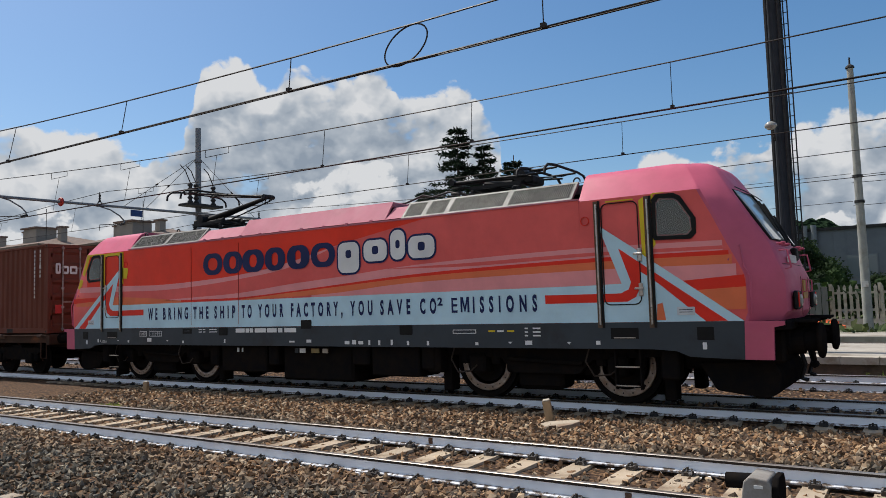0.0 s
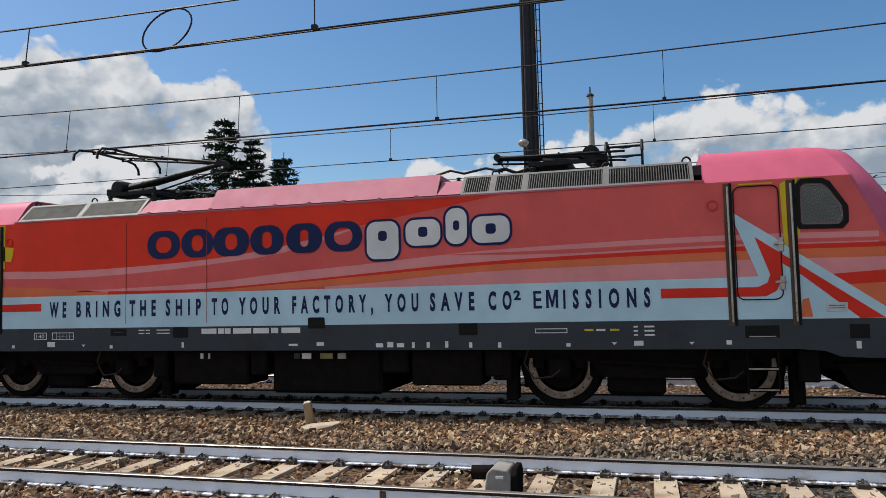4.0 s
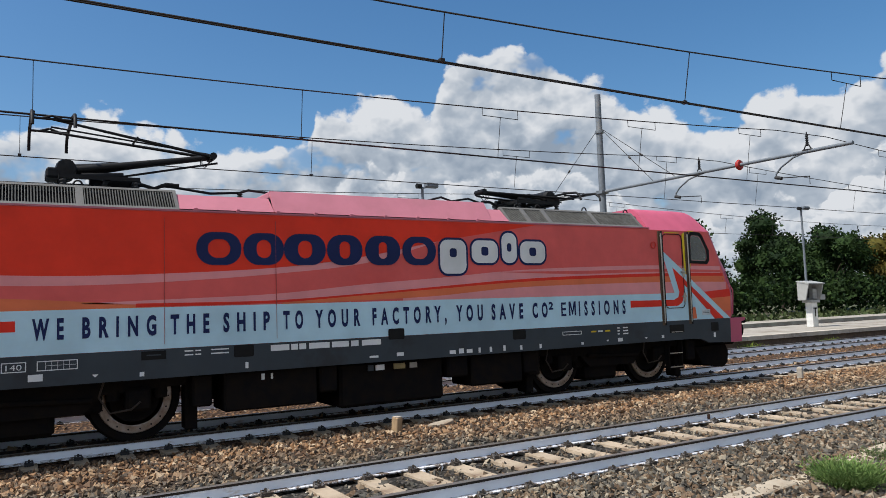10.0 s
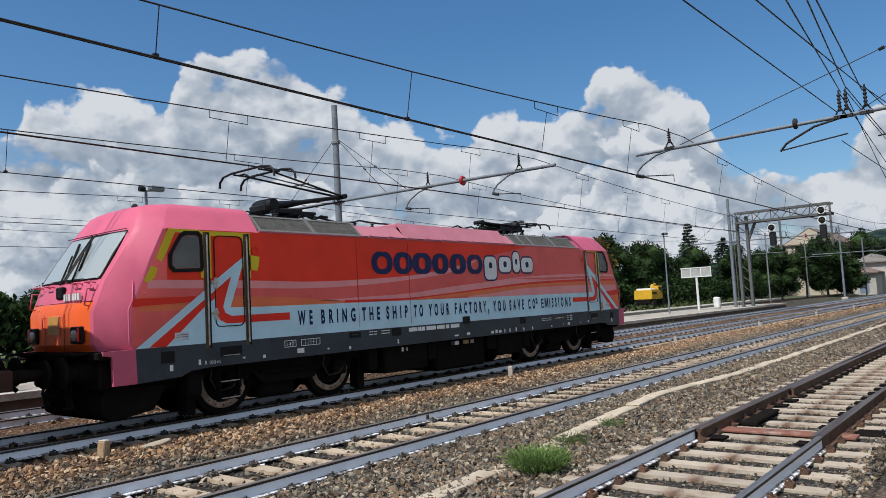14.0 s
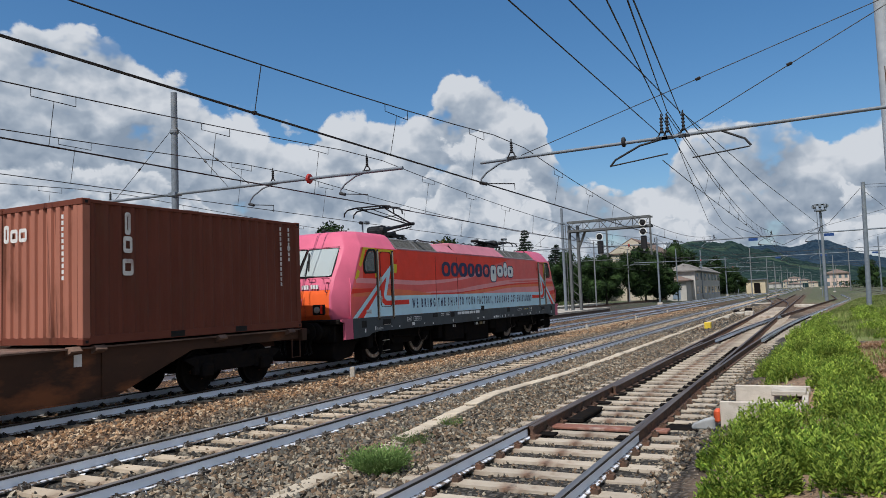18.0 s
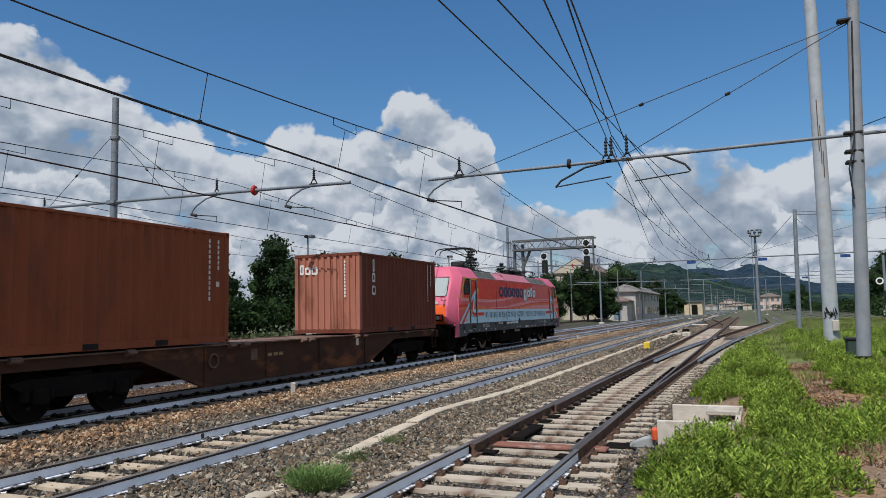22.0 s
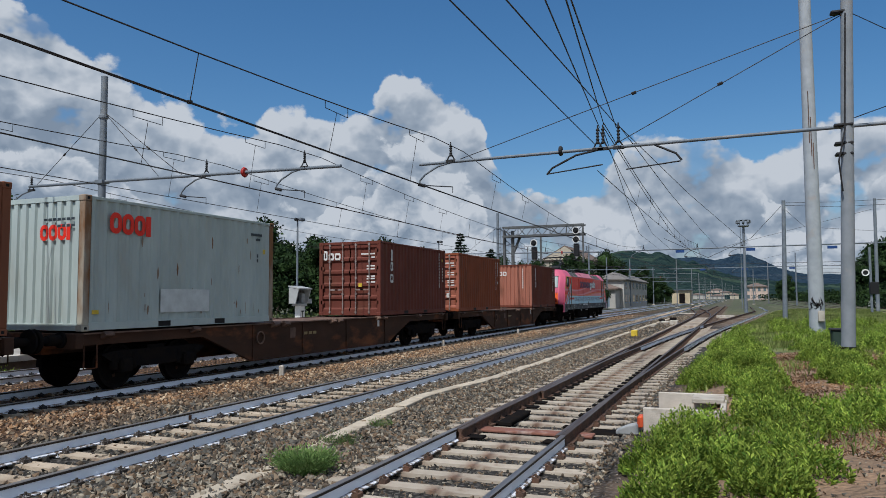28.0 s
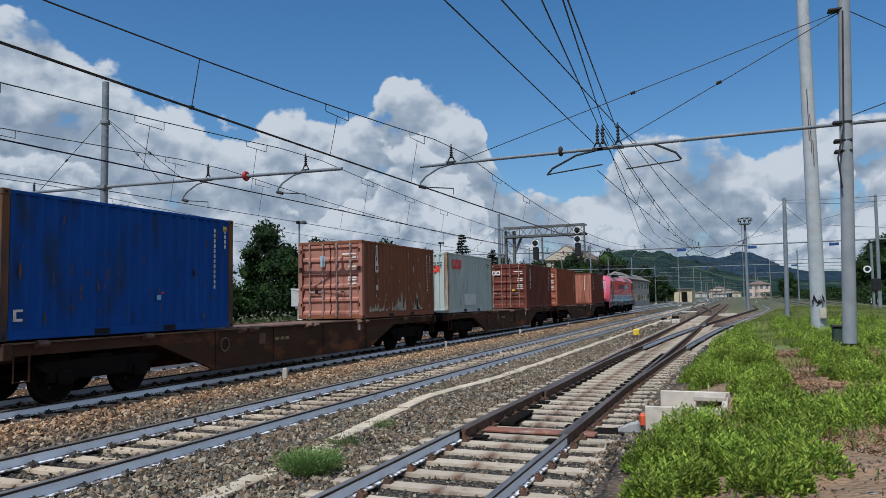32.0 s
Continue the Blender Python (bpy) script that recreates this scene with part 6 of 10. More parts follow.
def end_wall_back(H2, HT):
    bm = corrugated(-H2 + 0.16, H2 - 0.16, 0.14, HT - 0.1, 1.0, 0.045, 0.235, "y")
    for v in bm.verts:
        v.co.x = 0.018 + (1.0 - v.co.x)
    return bm


NEAR_Y = -(CTR_HALF + 0.0015)


def side_bar(bm, x, z, w, h):
    box(bm, x, x + w, NEAR_Y, NEAR_Y + 0.003, z, z + h)


def back_bar(bm, y, z, w, h):
    box(bm, 0.0125, 0.0165, y, y + w, z, z + h)


def code_column(x, z, n, w=0.055, h=0.085, gap=0.035, mat=None):
    """Identification code written downwards on the near side wall, as bars."""
    def f(c):
        for k in range(n):
            bm = bmesh.new()
            side_bar(bm, x, z - k * (h + gap), w, h)
            part("code_mark", bm, mat or STENCIL, c)
    return f


def code_rows(y, z, rows, back=True, mat=None):
    def f(c):
        for zz, widths in rows:
            a = y
            for w in widths:
                bm = bmesh.new()
                back_bar(bm, a, z + zz, w, 0.05)
                part("code_mark", bm, mat or STENCIL, c)
                a += w + 0.03
    return f


def back_emblem(y, z, mat=None):
    """Lessor's emblem on the back wall, three plain white shapes."""
    def f(c):
        for a_, w, h in ((0.0, 0.15, 0.34), (0.2, 0.21, 0.25), (0.45, 0.23, 0.25)):
            o = [(y + p_, z + q_) for p_, q_ in rounded(a_, a_ + w, 0.0, h, 0.05, 3)]
            q = [(y + p_, z + q_) for p_, q_ in rounded(a_ + 0.055, a_ + w - 0.055, 0.07, h - 0.07, 0.006, 3)]
            bm = ring_band(o, q, 0.0005, 0.003, -1)
            for v in bm.verts:
                v.co = (0.0165 - abs(v.co.y), -v.co.x, v.co.z)
            part("emblem", bm, mat or STENCIL, c)
    return f


def back_column(y, z, n):
    """Identification code written downwards on the back wall, as bars."""
    def f(c):
        for k in range(n):
            bm = bmesh.new()
            back_bar(bm, y, z - k * 0.11, 0.055, 0.075)
            part("code_mark", bm, STENCIL, c)
    return f


def side_emblem(x, z, mat=None, step=0.42):
    def f(c):
        for k, (w, h) in enumerate(((0.13, 0.42), (0.2, 0.31), (0.24, 0.31))):
            a_ = z - k * step - (0.06 if k else 0.14)
            o = rounded(x - w / 2, x + w / 2, a_, a_ + h, 0.05, 3)
            q = rounded(x - w / 2 + 0.055, x + w / 2 - 0.055, a_ + 0.08, a_ + h - 0.08, 0.008, 3)
            part("emblem", ring_band(o, q, CTR_HALF + 0.0005, CTR_HALF + 0.003, -1), mat or STENCIL, c)
    return f


def front_emblem(y, z):
    """Owner's mark on the leading door: plain pale shapes."""
    def f(c):
        for a_, w, h in ((0.0, 0.15, 0.32), (0.19, 0.2, 0.24), (0.42, 0.23, 0.24)):
            o = [(y + p_, z + q_) for p_, q_ in rounded(a_, a_ + w, 0.0, h, 0.05, 3)]
            q = [(y + p_, z + q_) for p_, q_ in rounded(a_ + 0.055, a_ + w - 0.055, 0.07, h - 0.07, 0.006, 3)]
            bm = ring_band(o, q, 0.0005, 0.003, -1)
            for v in bm.verts:
                v.co = (CTR_LONG - 0.029 + abs(v.co.y), v.co.x, v.co.z)
            part("emblem", bm, STENCIL, c)
        bm = bmesh.new()
        box(bm, CTR_LONG - 0.029, CTR_LONG - 0.026, y + 0.0, y + 0.2, z - 1.15, z - 0.9)
        part("label_patch", bm, REDPLATE, c)
    return f


def red_emblem(x, z, s, back=False):
    """Owner's emblem: three red rings and a bar, as plain shapes."""
    def f(c):
        for k in range(4):
            w = 0.2 * s if k < 3 else 0.13 * s
            a = x + k * 0.21 * s
            if k < 3:
                o, q = rounded(a, a + w, z, z + 0.28 * s, 0.095 * s, 5), rounded(a + 0.06 * s, a + w - 0.06 * s, z + 0.07 * s, z + 0.21 * s, 0.035 * s, 5)
            else:
                o, q = rounded(a, a + w * 0.7, z, z + 0.28 * s, 0.01, 5), rounded(a + w * 0.35 - 0.003, a + w * 0.35 + 0.003, z + 0.13 * s, z + 0.13 * s + 0.006, 0.001, 5)
            bm = ring_band(o, q, CTR_HALF + 0.0005, CTR_HALF + 0.003, -1)
            if back:
                for v in bm.verts:
                    v.co = (0.0165 - (abs(v.co.y) - CTR_HALF), -v.co.x, v.co.z)
            part("emblem", bm, LINERED, c)
    return f


def patch(x, z, w, h, mat, name="patch"):
    def f(c):
        bm = bmesh.new()
        side_bar(bm, x, z, w, h)
        part(name, bm, mat, c)
    return f


def back_patch(y, z, w, h, mat):
    def f(c):
        bm = bmesh.new()
        back_bar(bm, y, z, w, h)
        part("label_patch", bm, mat, c)
    return f


def scuffs(seed, count, mat):
    """Narrow upright scrapes and rust runs, most of them low on the near wall."""
    def f(c):
        rng = random.Random(seed)
        for k in range(count):
            x, w = rng.uniform(0.3, 5.6), rng.uniform(0.012, 0.06)
            z, h = 0.22 + 2.0 * rng.random() ** 1.7, rng.uniform(0.06, 0.34)
            pts = [(x + w * rng.uniform(0.2, 0.6), z + h), (x, z + h * rng.uniform(0.4, 0.8)), (x + w * 0.15, z + h * 0.2), (x + w * 0.5, z), (x + w * 0.9, z + h * 0.3), (x + w, z + h * rng.uniform(0.5, 0.9))]
            part("scuff", flat_poly(pts, CTR_HALF - 0.0085), mat, c)
    return f


def scraped(xs, mat):
    """Flaked paint along the foot of the near wall: ragged pale patches."""
    def f(c):
        rng = random.Random(7)
        for x in xs:
            bm = bmesh.new()
            top = 0.3 + rng.random() ** 1.6 * 0.75
            w = 0.1 + rng.random() * 0.24
            pts = [(x, 0.2 + rng.random() * 0.1)]
            n = 11
            pts += [(x + w * (k + 1) / n, 0.2 + rng.random() * 0.06) for k in range(n)]
            pts += [(x + w * (n - k) / n, max(0.3, top * (0.35 + 0.65 * rng.random()))) for k in range(n + 1)]
            face = bm.faces.new([bm.verts.new((a, -CTR_HALF + 0.0095 - 0.0, b)) for a, b in pts])
            face.normal_update()
            bmesh.ops.triangulate(bm, faces=bm.faces[:])
            part("flaked_paint", bm, mat, c)
    return f


BROWN_A = rusty("container_oxide_brown", (0.155, 0.047, 0.029))
BROWN_B = rusty("container_rust_brown", (0.25, 0.072, 0.032))
MAROON = rusty("container_maroon", (0.15, 0.045, 0.031))
BROWN_D = rusty("container_faded_brown", (0.22, 0.085, 0.045), rust=(0.14, 0.06, 0.035), amount=(0.58, 0.7))
PALEGREY = rusty("container_pale_grey", (0.46, 0.53, 0.51), rust=(0.36, 0.35, 0.29), amount=(0.58, 0.85))
# ends facing the sun: sunlight put into lighter copies of the wall paint
BROWN_A_END = rusty("container_sunlit_end", (0.38, 0.15, 0.1))
BROWN_B_END = rusty("container_sunlit_faded_doors", (0.36, 0.125, 0.08))
BROWN_D_END = rusty("container_sunlit_bleached_doors", (0.38, 0.175, 0.13))
BLUE = rusty("container_blue", (0.008, 0.066, 0.31), rust=(0.02, 0.035, 0.06), amount=(0.56, 0.7))
BLUE_POST = rusty("container_rusted_posts", (0.05, 0.045, 0.05), rust=(0.15, 0.07, 0.03), amount=(0.42, 0.6))
GREY_POST = rusty("container_streaked_posts", (0.42, 0.40, 0.33), rust=(0.2, 0.1, 0.045), amount=(0.42, 0.58))
PALE_FLAKE = material("bare_primer", (0.45, 0.42, 0.34), 0.8)
STICKER_Y = material("sticker_yellow", (0.7, 0.5, 0.05), 0.5)
STICKER_B = material("sticker_blue", (0.3, 0.5, 0.65), 0.5)
REDPLATE = material("sticker_red", (0.6, 0.05, 0.05), 0.5)
PATCH_GREY = material("repair_patch_grey", (0.6, 0.64, 0.63), 0.5)
BACK_CODE = [(0.0, (0.2, 0.3)), (-0.12, (0.14,)), (-0.42, (0.17, 0.12)), (-0.52, (0.17, 0.12)), (-0.78, (0.16, 0.13)), (-0.86, (0.16, 0.13)), (-0.98, (0.16, 0.13))]

BLUE_SCUFF = rusty("blue_wall_scuff", (0.05, 0.06, 0.05), rust=(0.14, 0.07, 0.03), amount=(0.48, 0.58))
GREY_SCUFF = rusty("grey_wall_rust", (0.3, 0.26, 0.2), rust=(0.2, 0.11, 0.06), amount=(0.45, 0.6))
CONTAINERS = [
    (-16.44, container("oxide brown shipping container with white emblem marks on its end", BROWN_A, False,
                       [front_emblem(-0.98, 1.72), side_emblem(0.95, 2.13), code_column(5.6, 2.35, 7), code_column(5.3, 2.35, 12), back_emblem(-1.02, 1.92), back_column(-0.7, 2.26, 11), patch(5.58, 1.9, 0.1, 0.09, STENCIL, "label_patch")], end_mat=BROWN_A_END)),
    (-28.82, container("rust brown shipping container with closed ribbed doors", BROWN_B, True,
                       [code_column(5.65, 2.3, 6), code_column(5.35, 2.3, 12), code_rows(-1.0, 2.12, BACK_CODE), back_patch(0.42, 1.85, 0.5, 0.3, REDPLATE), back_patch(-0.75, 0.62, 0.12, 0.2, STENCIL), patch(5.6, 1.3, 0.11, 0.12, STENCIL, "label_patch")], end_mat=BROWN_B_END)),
    (-36.48, container("dark maroon shipping container with closed ribbed doors", MAROON, True,
                       [side_emblem(0.9, 2.05), code_column(5.35, 2.35, 12), code_column(5.72, 1.75, 5), code_rows(-1.0, 2.12, BACK_CODE), back_emblem(-1.04, 1.95), patch(5.65, 2.1, 0.1, 0.1, STICKER_Y, "label_patch"), back_patch(-0.5, 1.0, 0.14, 0.12, STICKER_Y)])),
    (-48.83, container("pale grey dented shipping container with red emblem rings", PALEGREY, False,
                       [red_emblem(0.6, 1.9, 1.5), red_emblem(0.05, 1.74, 1.1, True), code_rows(-0.2, 2.0, []), patch(2.0, 0.32, 1.55, 0.5, PATCH_GREY, "repair_patch"), code_column(5.35, 1.65, 2, mat=GREY), patch(5.1, 2.2, 0.45, 0.06, GREY, "code_marks"), patch(5.3, 2.08, 0.18, 0.06, GREY, "code_marks"), scuffs(4, 26, GREY_SCUFF), code_rows(-0.95, 2.12, [(0.0, (0.09, 0.09, 0.09, 0.09, 0.09, 0.09, 0.09)), (-0.13, (0.09, 0.09, 0.09, 0.09))], mat=GREY), patch(0.22, 0.32, 0.16, 0.08, STICKER_Y, "label_patch"), patch(5.6, 1.75, 0.1, 0.12, STICKER_Y, "label_patch")], post_mat=GREY_POST)),
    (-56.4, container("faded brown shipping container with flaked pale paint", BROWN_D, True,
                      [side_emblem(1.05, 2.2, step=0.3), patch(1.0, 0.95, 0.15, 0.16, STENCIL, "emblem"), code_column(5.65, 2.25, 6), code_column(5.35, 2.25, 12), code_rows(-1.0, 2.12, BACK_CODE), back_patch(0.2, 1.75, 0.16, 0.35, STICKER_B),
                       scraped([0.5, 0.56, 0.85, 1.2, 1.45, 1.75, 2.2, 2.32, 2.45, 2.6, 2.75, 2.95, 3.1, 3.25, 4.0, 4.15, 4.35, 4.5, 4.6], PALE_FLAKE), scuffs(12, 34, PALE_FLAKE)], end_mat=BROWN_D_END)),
    (-69.04, container("deep blue shipping container with scuffed dirty lower wall", BLUE, True,
                      [code_column(5.35, 2.25, 12), code_column(5.72, 2.25, 4), patch(5.68, 2.3, 0.12, 0.12, STICKER_Y, "label_patch"), patch(3.55, 0.68, 0.12, 0.1, STICKER_B, "label_patch"), patch(3.68, 0.8, 0.07, 0.05, REDPLATE, "label_patch"), scuffs(9, 46, BLUE_SCUFF), patch(0.25, 0.33, 0.06, 0.2, STENCIL, "white_mark"), patch(0.31, 0.33, 0.12, 0.045, STENCIL, "white_mark"), patch(0.31, 0.49, 0.12, 0.045, STENCIL, "white_mark")], post_mat=BLUE_POST)),
]

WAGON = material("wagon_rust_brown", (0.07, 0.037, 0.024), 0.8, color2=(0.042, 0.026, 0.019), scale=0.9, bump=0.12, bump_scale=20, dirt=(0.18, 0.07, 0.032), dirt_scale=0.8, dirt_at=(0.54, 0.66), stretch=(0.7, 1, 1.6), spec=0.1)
# paler than the sill brown: deck, top flanges, lugs and small fittings
WAGON_TOP = material("wagon_pale_rust", (0.2, 0.125, 0.09), 0.85, color2=(0.08, 0.05, 0.04), scale=2, bump=0.1)
DECK_Z = 1.2


def flat_wagon(first=False):
    w = thing("flat_wagon", "rusty brown four-axle container flat wagon with fish-bellied sills", "wagon", "wagons of the train")
    for sg in (-1, 1):
        bm = bmesh.new()
        prism(bm, [(-9.25, 1.17), (-9.25, 0.93), (-5.75, 0.93), (-3.95, 0.25), (3.95, 0.25), (5.75, 0.93), (9.25, 0.93), (9.25, 1.17)], "y", *sorted((sg * 1.02, sg * 1.12)))
        sill = part("side_sill", bm, WAGON, w, "fish-bellied side sill")
        for x0, x1, z0 in ((-9.25, 9.25, 1.14),):
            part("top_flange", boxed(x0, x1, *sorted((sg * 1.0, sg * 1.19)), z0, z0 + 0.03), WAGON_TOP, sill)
        fl = bmesh.new()
        prism(fl, [(-3.95, 0.25), (3.95, 0.25), (3.95, 0.225), (-3.95, 0.225)], "y", *sorted((sg * 0.98, sg * 1.18)))
        part("bottom_flange", fl, WAGON, sill)
        for x in (-8.7, -6.2, -3.1, -2.6, -0.1, 0.3, 2.9, 3.4, 6.4, 8.7):
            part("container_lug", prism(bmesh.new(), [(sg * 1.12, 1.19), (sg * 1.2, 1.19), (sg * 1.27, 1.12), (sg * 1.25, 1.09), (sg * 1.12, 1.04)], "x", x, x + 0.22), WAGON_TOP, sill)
        for x in (-3.9, -1.6, 0.9, 3.6):
            part("sill_rib", boxed(x, x + 0.04, *sorted((sg * 1.12, sg * 1.15)), 0.255, 1.14), WAGON, sill)
        part("label_plate", boxed(-2.2, -1.95, *sorted((sg * 1.12, sg * 1.13)), 0.72, 1.0), WAGON_TOP, sill)
        part("white_plate", boxed(3.05, 3.2, *sorted((sg * 1.125, sg * 1.14)), 0.84, 1.05), STENCIL, sill)
        hw = bmesh.new()
        o = [(5.0 - 8.6 + 0.17 * math.cos(k * math.tau / 20), 0.8 + 0.17 * math.sin(k * math.tau / 20)) for k in range(20)]
        q = [(5.0 - 8.6 + 0.14 * math.cos(k * math.tau / 20), 0.8 + 0.14 * math.sin(k * math.tau / 20)) for k in range(20)]
        part("brake_handwheel", ring_band(o, q, 1.13, 1.17, sg), WAGON_TOP, sill)
        for k, x in enumerate((-1.5, -1.25, -1.02)):
            part("code_marks", boxed(x, x + 0.17, *sorted((sg * 1.12, sg * 1.124)), 0.78, 0.86), BRASS, sill)
    for k in range(17):
        x = -8.8 + k * 1.1
        part("cross_beam", boxed(x - 0.05, x + 0.05, -1.02, 1.02, 0.98, 1.13), WAGON, w)
    part("centre_sill", boxed(-9.3, 9.3, -0.28, 0.28, 0.75, 1.12), WAGON, w)
    for x in (-9.1, -6.2, -3.0, 0, 3.0, 6.2):
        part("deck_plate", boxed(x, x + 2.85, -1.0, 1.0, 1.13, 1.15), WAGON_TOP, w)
    for sx in (-1, 1):
        part("end_beam", boxed(*sorted((sx * 9.2, sx * 9.38)), -1.25, 1.25, 0.88, 1.17, bevel=0.01), WAGON, w)
        for yy in (-0.875, 0.875):
            b = bmesh.new()
            lathe(b, [(0.15, 9.36), (0.15, 9.42), (0.1, 9.43), (0.1, 9.7), (0.08, 9.72), (0.08, 9.9), (0.22, 9.92), (0.23, 9.95), (0.2, 9.98)], "x", 16, (0, yy, 1.05))
            if sx < 0:
                bmesh.ops.scale(b, vec=(-1, 1, 1), verts=b.verts)
            part("buffer", b, UNDER, w)
        hk = bmesh.new()
        box(hk, *sorted((sx * 9.3, sx * 9.7)), -0.05, 0.05, 0.98, 1.1, 0.015)
        tube(hk, (sx * 9.66, 0, 1.0), (sx * 9.9, 0, 0.78), 0.035)
        part("coupling", hk, UNDER, w)
        for dy in (-1.2, 1.2):
            part("footstep", chain(bmesh.new(), [(sx * 9.15, dy, 0.95), (sx * 9.15, dy, 0.5), (sx * 8.85, dy, 0.5), (sx * 8.85, dy, 0.95)], 0.018), WAGON, w)
        cx = sx * 7.1
        for sg in (-1, 1):
            fr = bmesh.new()
            prism(fr, [(cx - 1.5, 0.72), (cx - 1.2, 0.78), (cx + 1.2, 0.78), (cx + 1.5, 0.72), (cx + 1.2, 0.55), (cx + 0.45, 0.42), (cx - 0.45, 0.42), (cx - 1.2, 0.55)], "y", *sorted((sg * 0.93, sg * 1.05)))
            bg = part("bogie_frame", fr, UNDER, w)
            for x in (cx - 0.9, cx + 0.9):
                wm = pose(x, sg * 0.75, 0.46) @ (Matrix.Identity(4) if sg > 0 else pose(0, 0, 0, 0, 0, 180))
                wb = bmesh.new()
                lathe(wb, [(0.1, -0.07), (0.36, -0.05), (0.44, -0.07), (0.49, -0.068), (0.485, -0.04), (0.46, -0.03), (0.455, 0.068), (0.4, 0.068), (0.36, 0.02), (0.12, 0.06), (0.1, 0.09)], "y", 28)
                wh = part("wheel", wb, UNDER, w, at=wm)
                for k in range(3):
                    hb = bmesh.new()
                    a = k * math.tau / 3
                    box(hb, 0.2 * math.cos(a) - 0.03, 0.2 * math.cos(a) + 0.03, 0.04, 0.06, 0.2 * math.sin(a) - 0.03, 0.2 * math.sin(a) + 0.03)
                    part("wheel_mark", hb, WAGON, wh)
                part("axle_box", boxed(x - 0.16, x + 0.16, *sorted((sg * 0.88, sg * 1.15)), 0.32, 0.62, bevel=0.04), UNDER, bg)
                for dx in (-0.25, 0.25):
                    part("spring", lathe(bmesh.new(), [(0.08, 0.4), (0.09, 0.48), (0.08, 0.56), (0.09, 0.64), (0.08, 0.72)], "z", 10, (x + dx, sg * 1.0, 0)), UNDER, bg)
        for x in (cx - 0.9, cx + 0.9):
            part("axle", tube(bmesh.new(), (x, -0.7, 0.46), (x, 0.7, 0.46), 0.08, seg=10), UNDER, w)
        part("bogie_bolster", boxed(cx - 0.25, cx + 0.25, -1.0, 1.0, 0.6, 0.85), UNDER, w)
    tank = bmesh.new()
    lathe(tank, [(0.02, -0.6), (0.2, -0.55), (0.2, 0.55), (0.02, 0.6)], "x", 14, (1.5, 0.0, 0.62))
    part("brake_reservoir", tank, UNDER, w)
    return w


proto = flat_wagon()
FLATS = [(-19.6, proto)]
for k in (1, 2):
    FLATS.append((-19.6 - 20.0 * k, copy_thing(proto, pose(0, 0, 0))))
for off, w in FLATS:
    for ch in w.children:
        if ch.name.split(".")[0] == "wheel":
            WHEELS.append((ch, ch.matrix_basis.copy(), 0.46))

# ---- overhead line ----
BOOM_X = (-26.5, 19.3, 65.4, 111.0, 157.0, 203.0)
MID_SAG = {"a": (5.63, 6.39, 4.86), "b": (5.19, 6.2, 4.74), "c": (5.62, 6.35, 5.1), "d": (5.7, 6.39, 4.96), "e": (5.75, 6.4, 5.0)}
SPAN_Y = {"a": A_Y - 0.28, "b": B_Y, "c": C_Y + 0.2, "d": D_Y - 0.5, "e": E_Y - 1.6}


def wire_run(name, label, pts, r=0.011, seg=5):
    ob = part(name, chain(bmesh.new(), pts, r, seg), WIRE)
    return tagged(ob, label, "overhead wire", "overhead wires")


def messenger_z(key, x):
    lo, hi, _ = MID_SAG[key]
    for a, b in zip((-118.1, -72.3) + BOOM_X, (-72.3,) + BOOM_X + (249.0,)):
        if a <= x <= b:
            u = (x - a) / (b - a) * 2 - 1
            return lo + (hi - lo) * u * u
    return hi


for key in "abcde":
    y = SPAN_Y[key]
    x0, x1 = (-72.3, 203.0) if key != "c" else (19.3, 157.0)
    n = int((x1 - x0) / 2.3)
    xs = [x0 + (x1 - x0) * k / n for k in range(n + 1)]
    wire_run("messenger_wire", "dark sagging messenger wire above the tracks", [(x, y, messenger_z(key, x)) for x in xs], 0.012)
    cz = MID_SAG[key][2]
    zig = [(x, y + 0.2 * math.cos((x - 19.3) / 45.9 * math.pi), cz + 0.02 * math.cos((x - 19.3) / 45.9 * math.tau)) for x in xs]
    for d in ((-0.022, 0.022) if key in "ab" else (0.0,)):
        wire_run("contact_wire", "dark copper contact wire strung over the track", [(x, yy + d, z) for x, yy, z in zig], 0.011)
    # droppers
    gaps = (-18.9, -15.2, -11.5, -7.8, -3.9, 0.0, 3.82, 8.0, 12.3, 16.4, 20.4) if key != "d" else (-20.0, -14.1, -8.2, -2.2, 3.7, 9.6, 15.5, 21.4)
    for x in [-3.6 + 45.9 * span + g for span in (-1, 0, 1, 2, 3) for g in gaps]:
        near = min(abs(x - b) for b in BOOM_X)
        mz = messenger_z(key, x)
        yy = y + 0.2 * math.cos((x - 19.3) / 45.9 * math.pi)
        ym = y
        bm = bmesh.new()
        if near > 1.5:
            if near < (9.5 if key == "b" else 13.0):
                # stirrup dropper: a small bracket under the messenger with one hanger
                zt = messenger_z(key, x + 0.45) - 0.0
                chain(bm, [(x - 0.45, ym, messenger_z(key, x - 0.45)), (x - 0.45, ym, mz - 0.17), (x + 0.45, ym, mz - 0.17), (x + 0.45, ym, zt)], 0.008, 4)
                tube(bm, (x, ym, mz - 0.17), (x, yy, cz), 0.006, seg=4)
            else:
                tube(bm, (x, ym, mz), (x, yy, cz), 0.007, seg=4)
                box(bm, x - 0.03, x + 0.03, yy - 0.03, yy + 0.03, cz - 0.015, cz + 0.035)
            if key in "abd" or (x > 10 and key == "e") or (x > 24 and key == "c"):
                ob = part("dropper", bm, WIRE)
                tagged(ob, "thin dropper between messenger and contact wire", "dropper", "droppers of the overhead line")
            else:
                bm.free()
        else:
            bm.free()


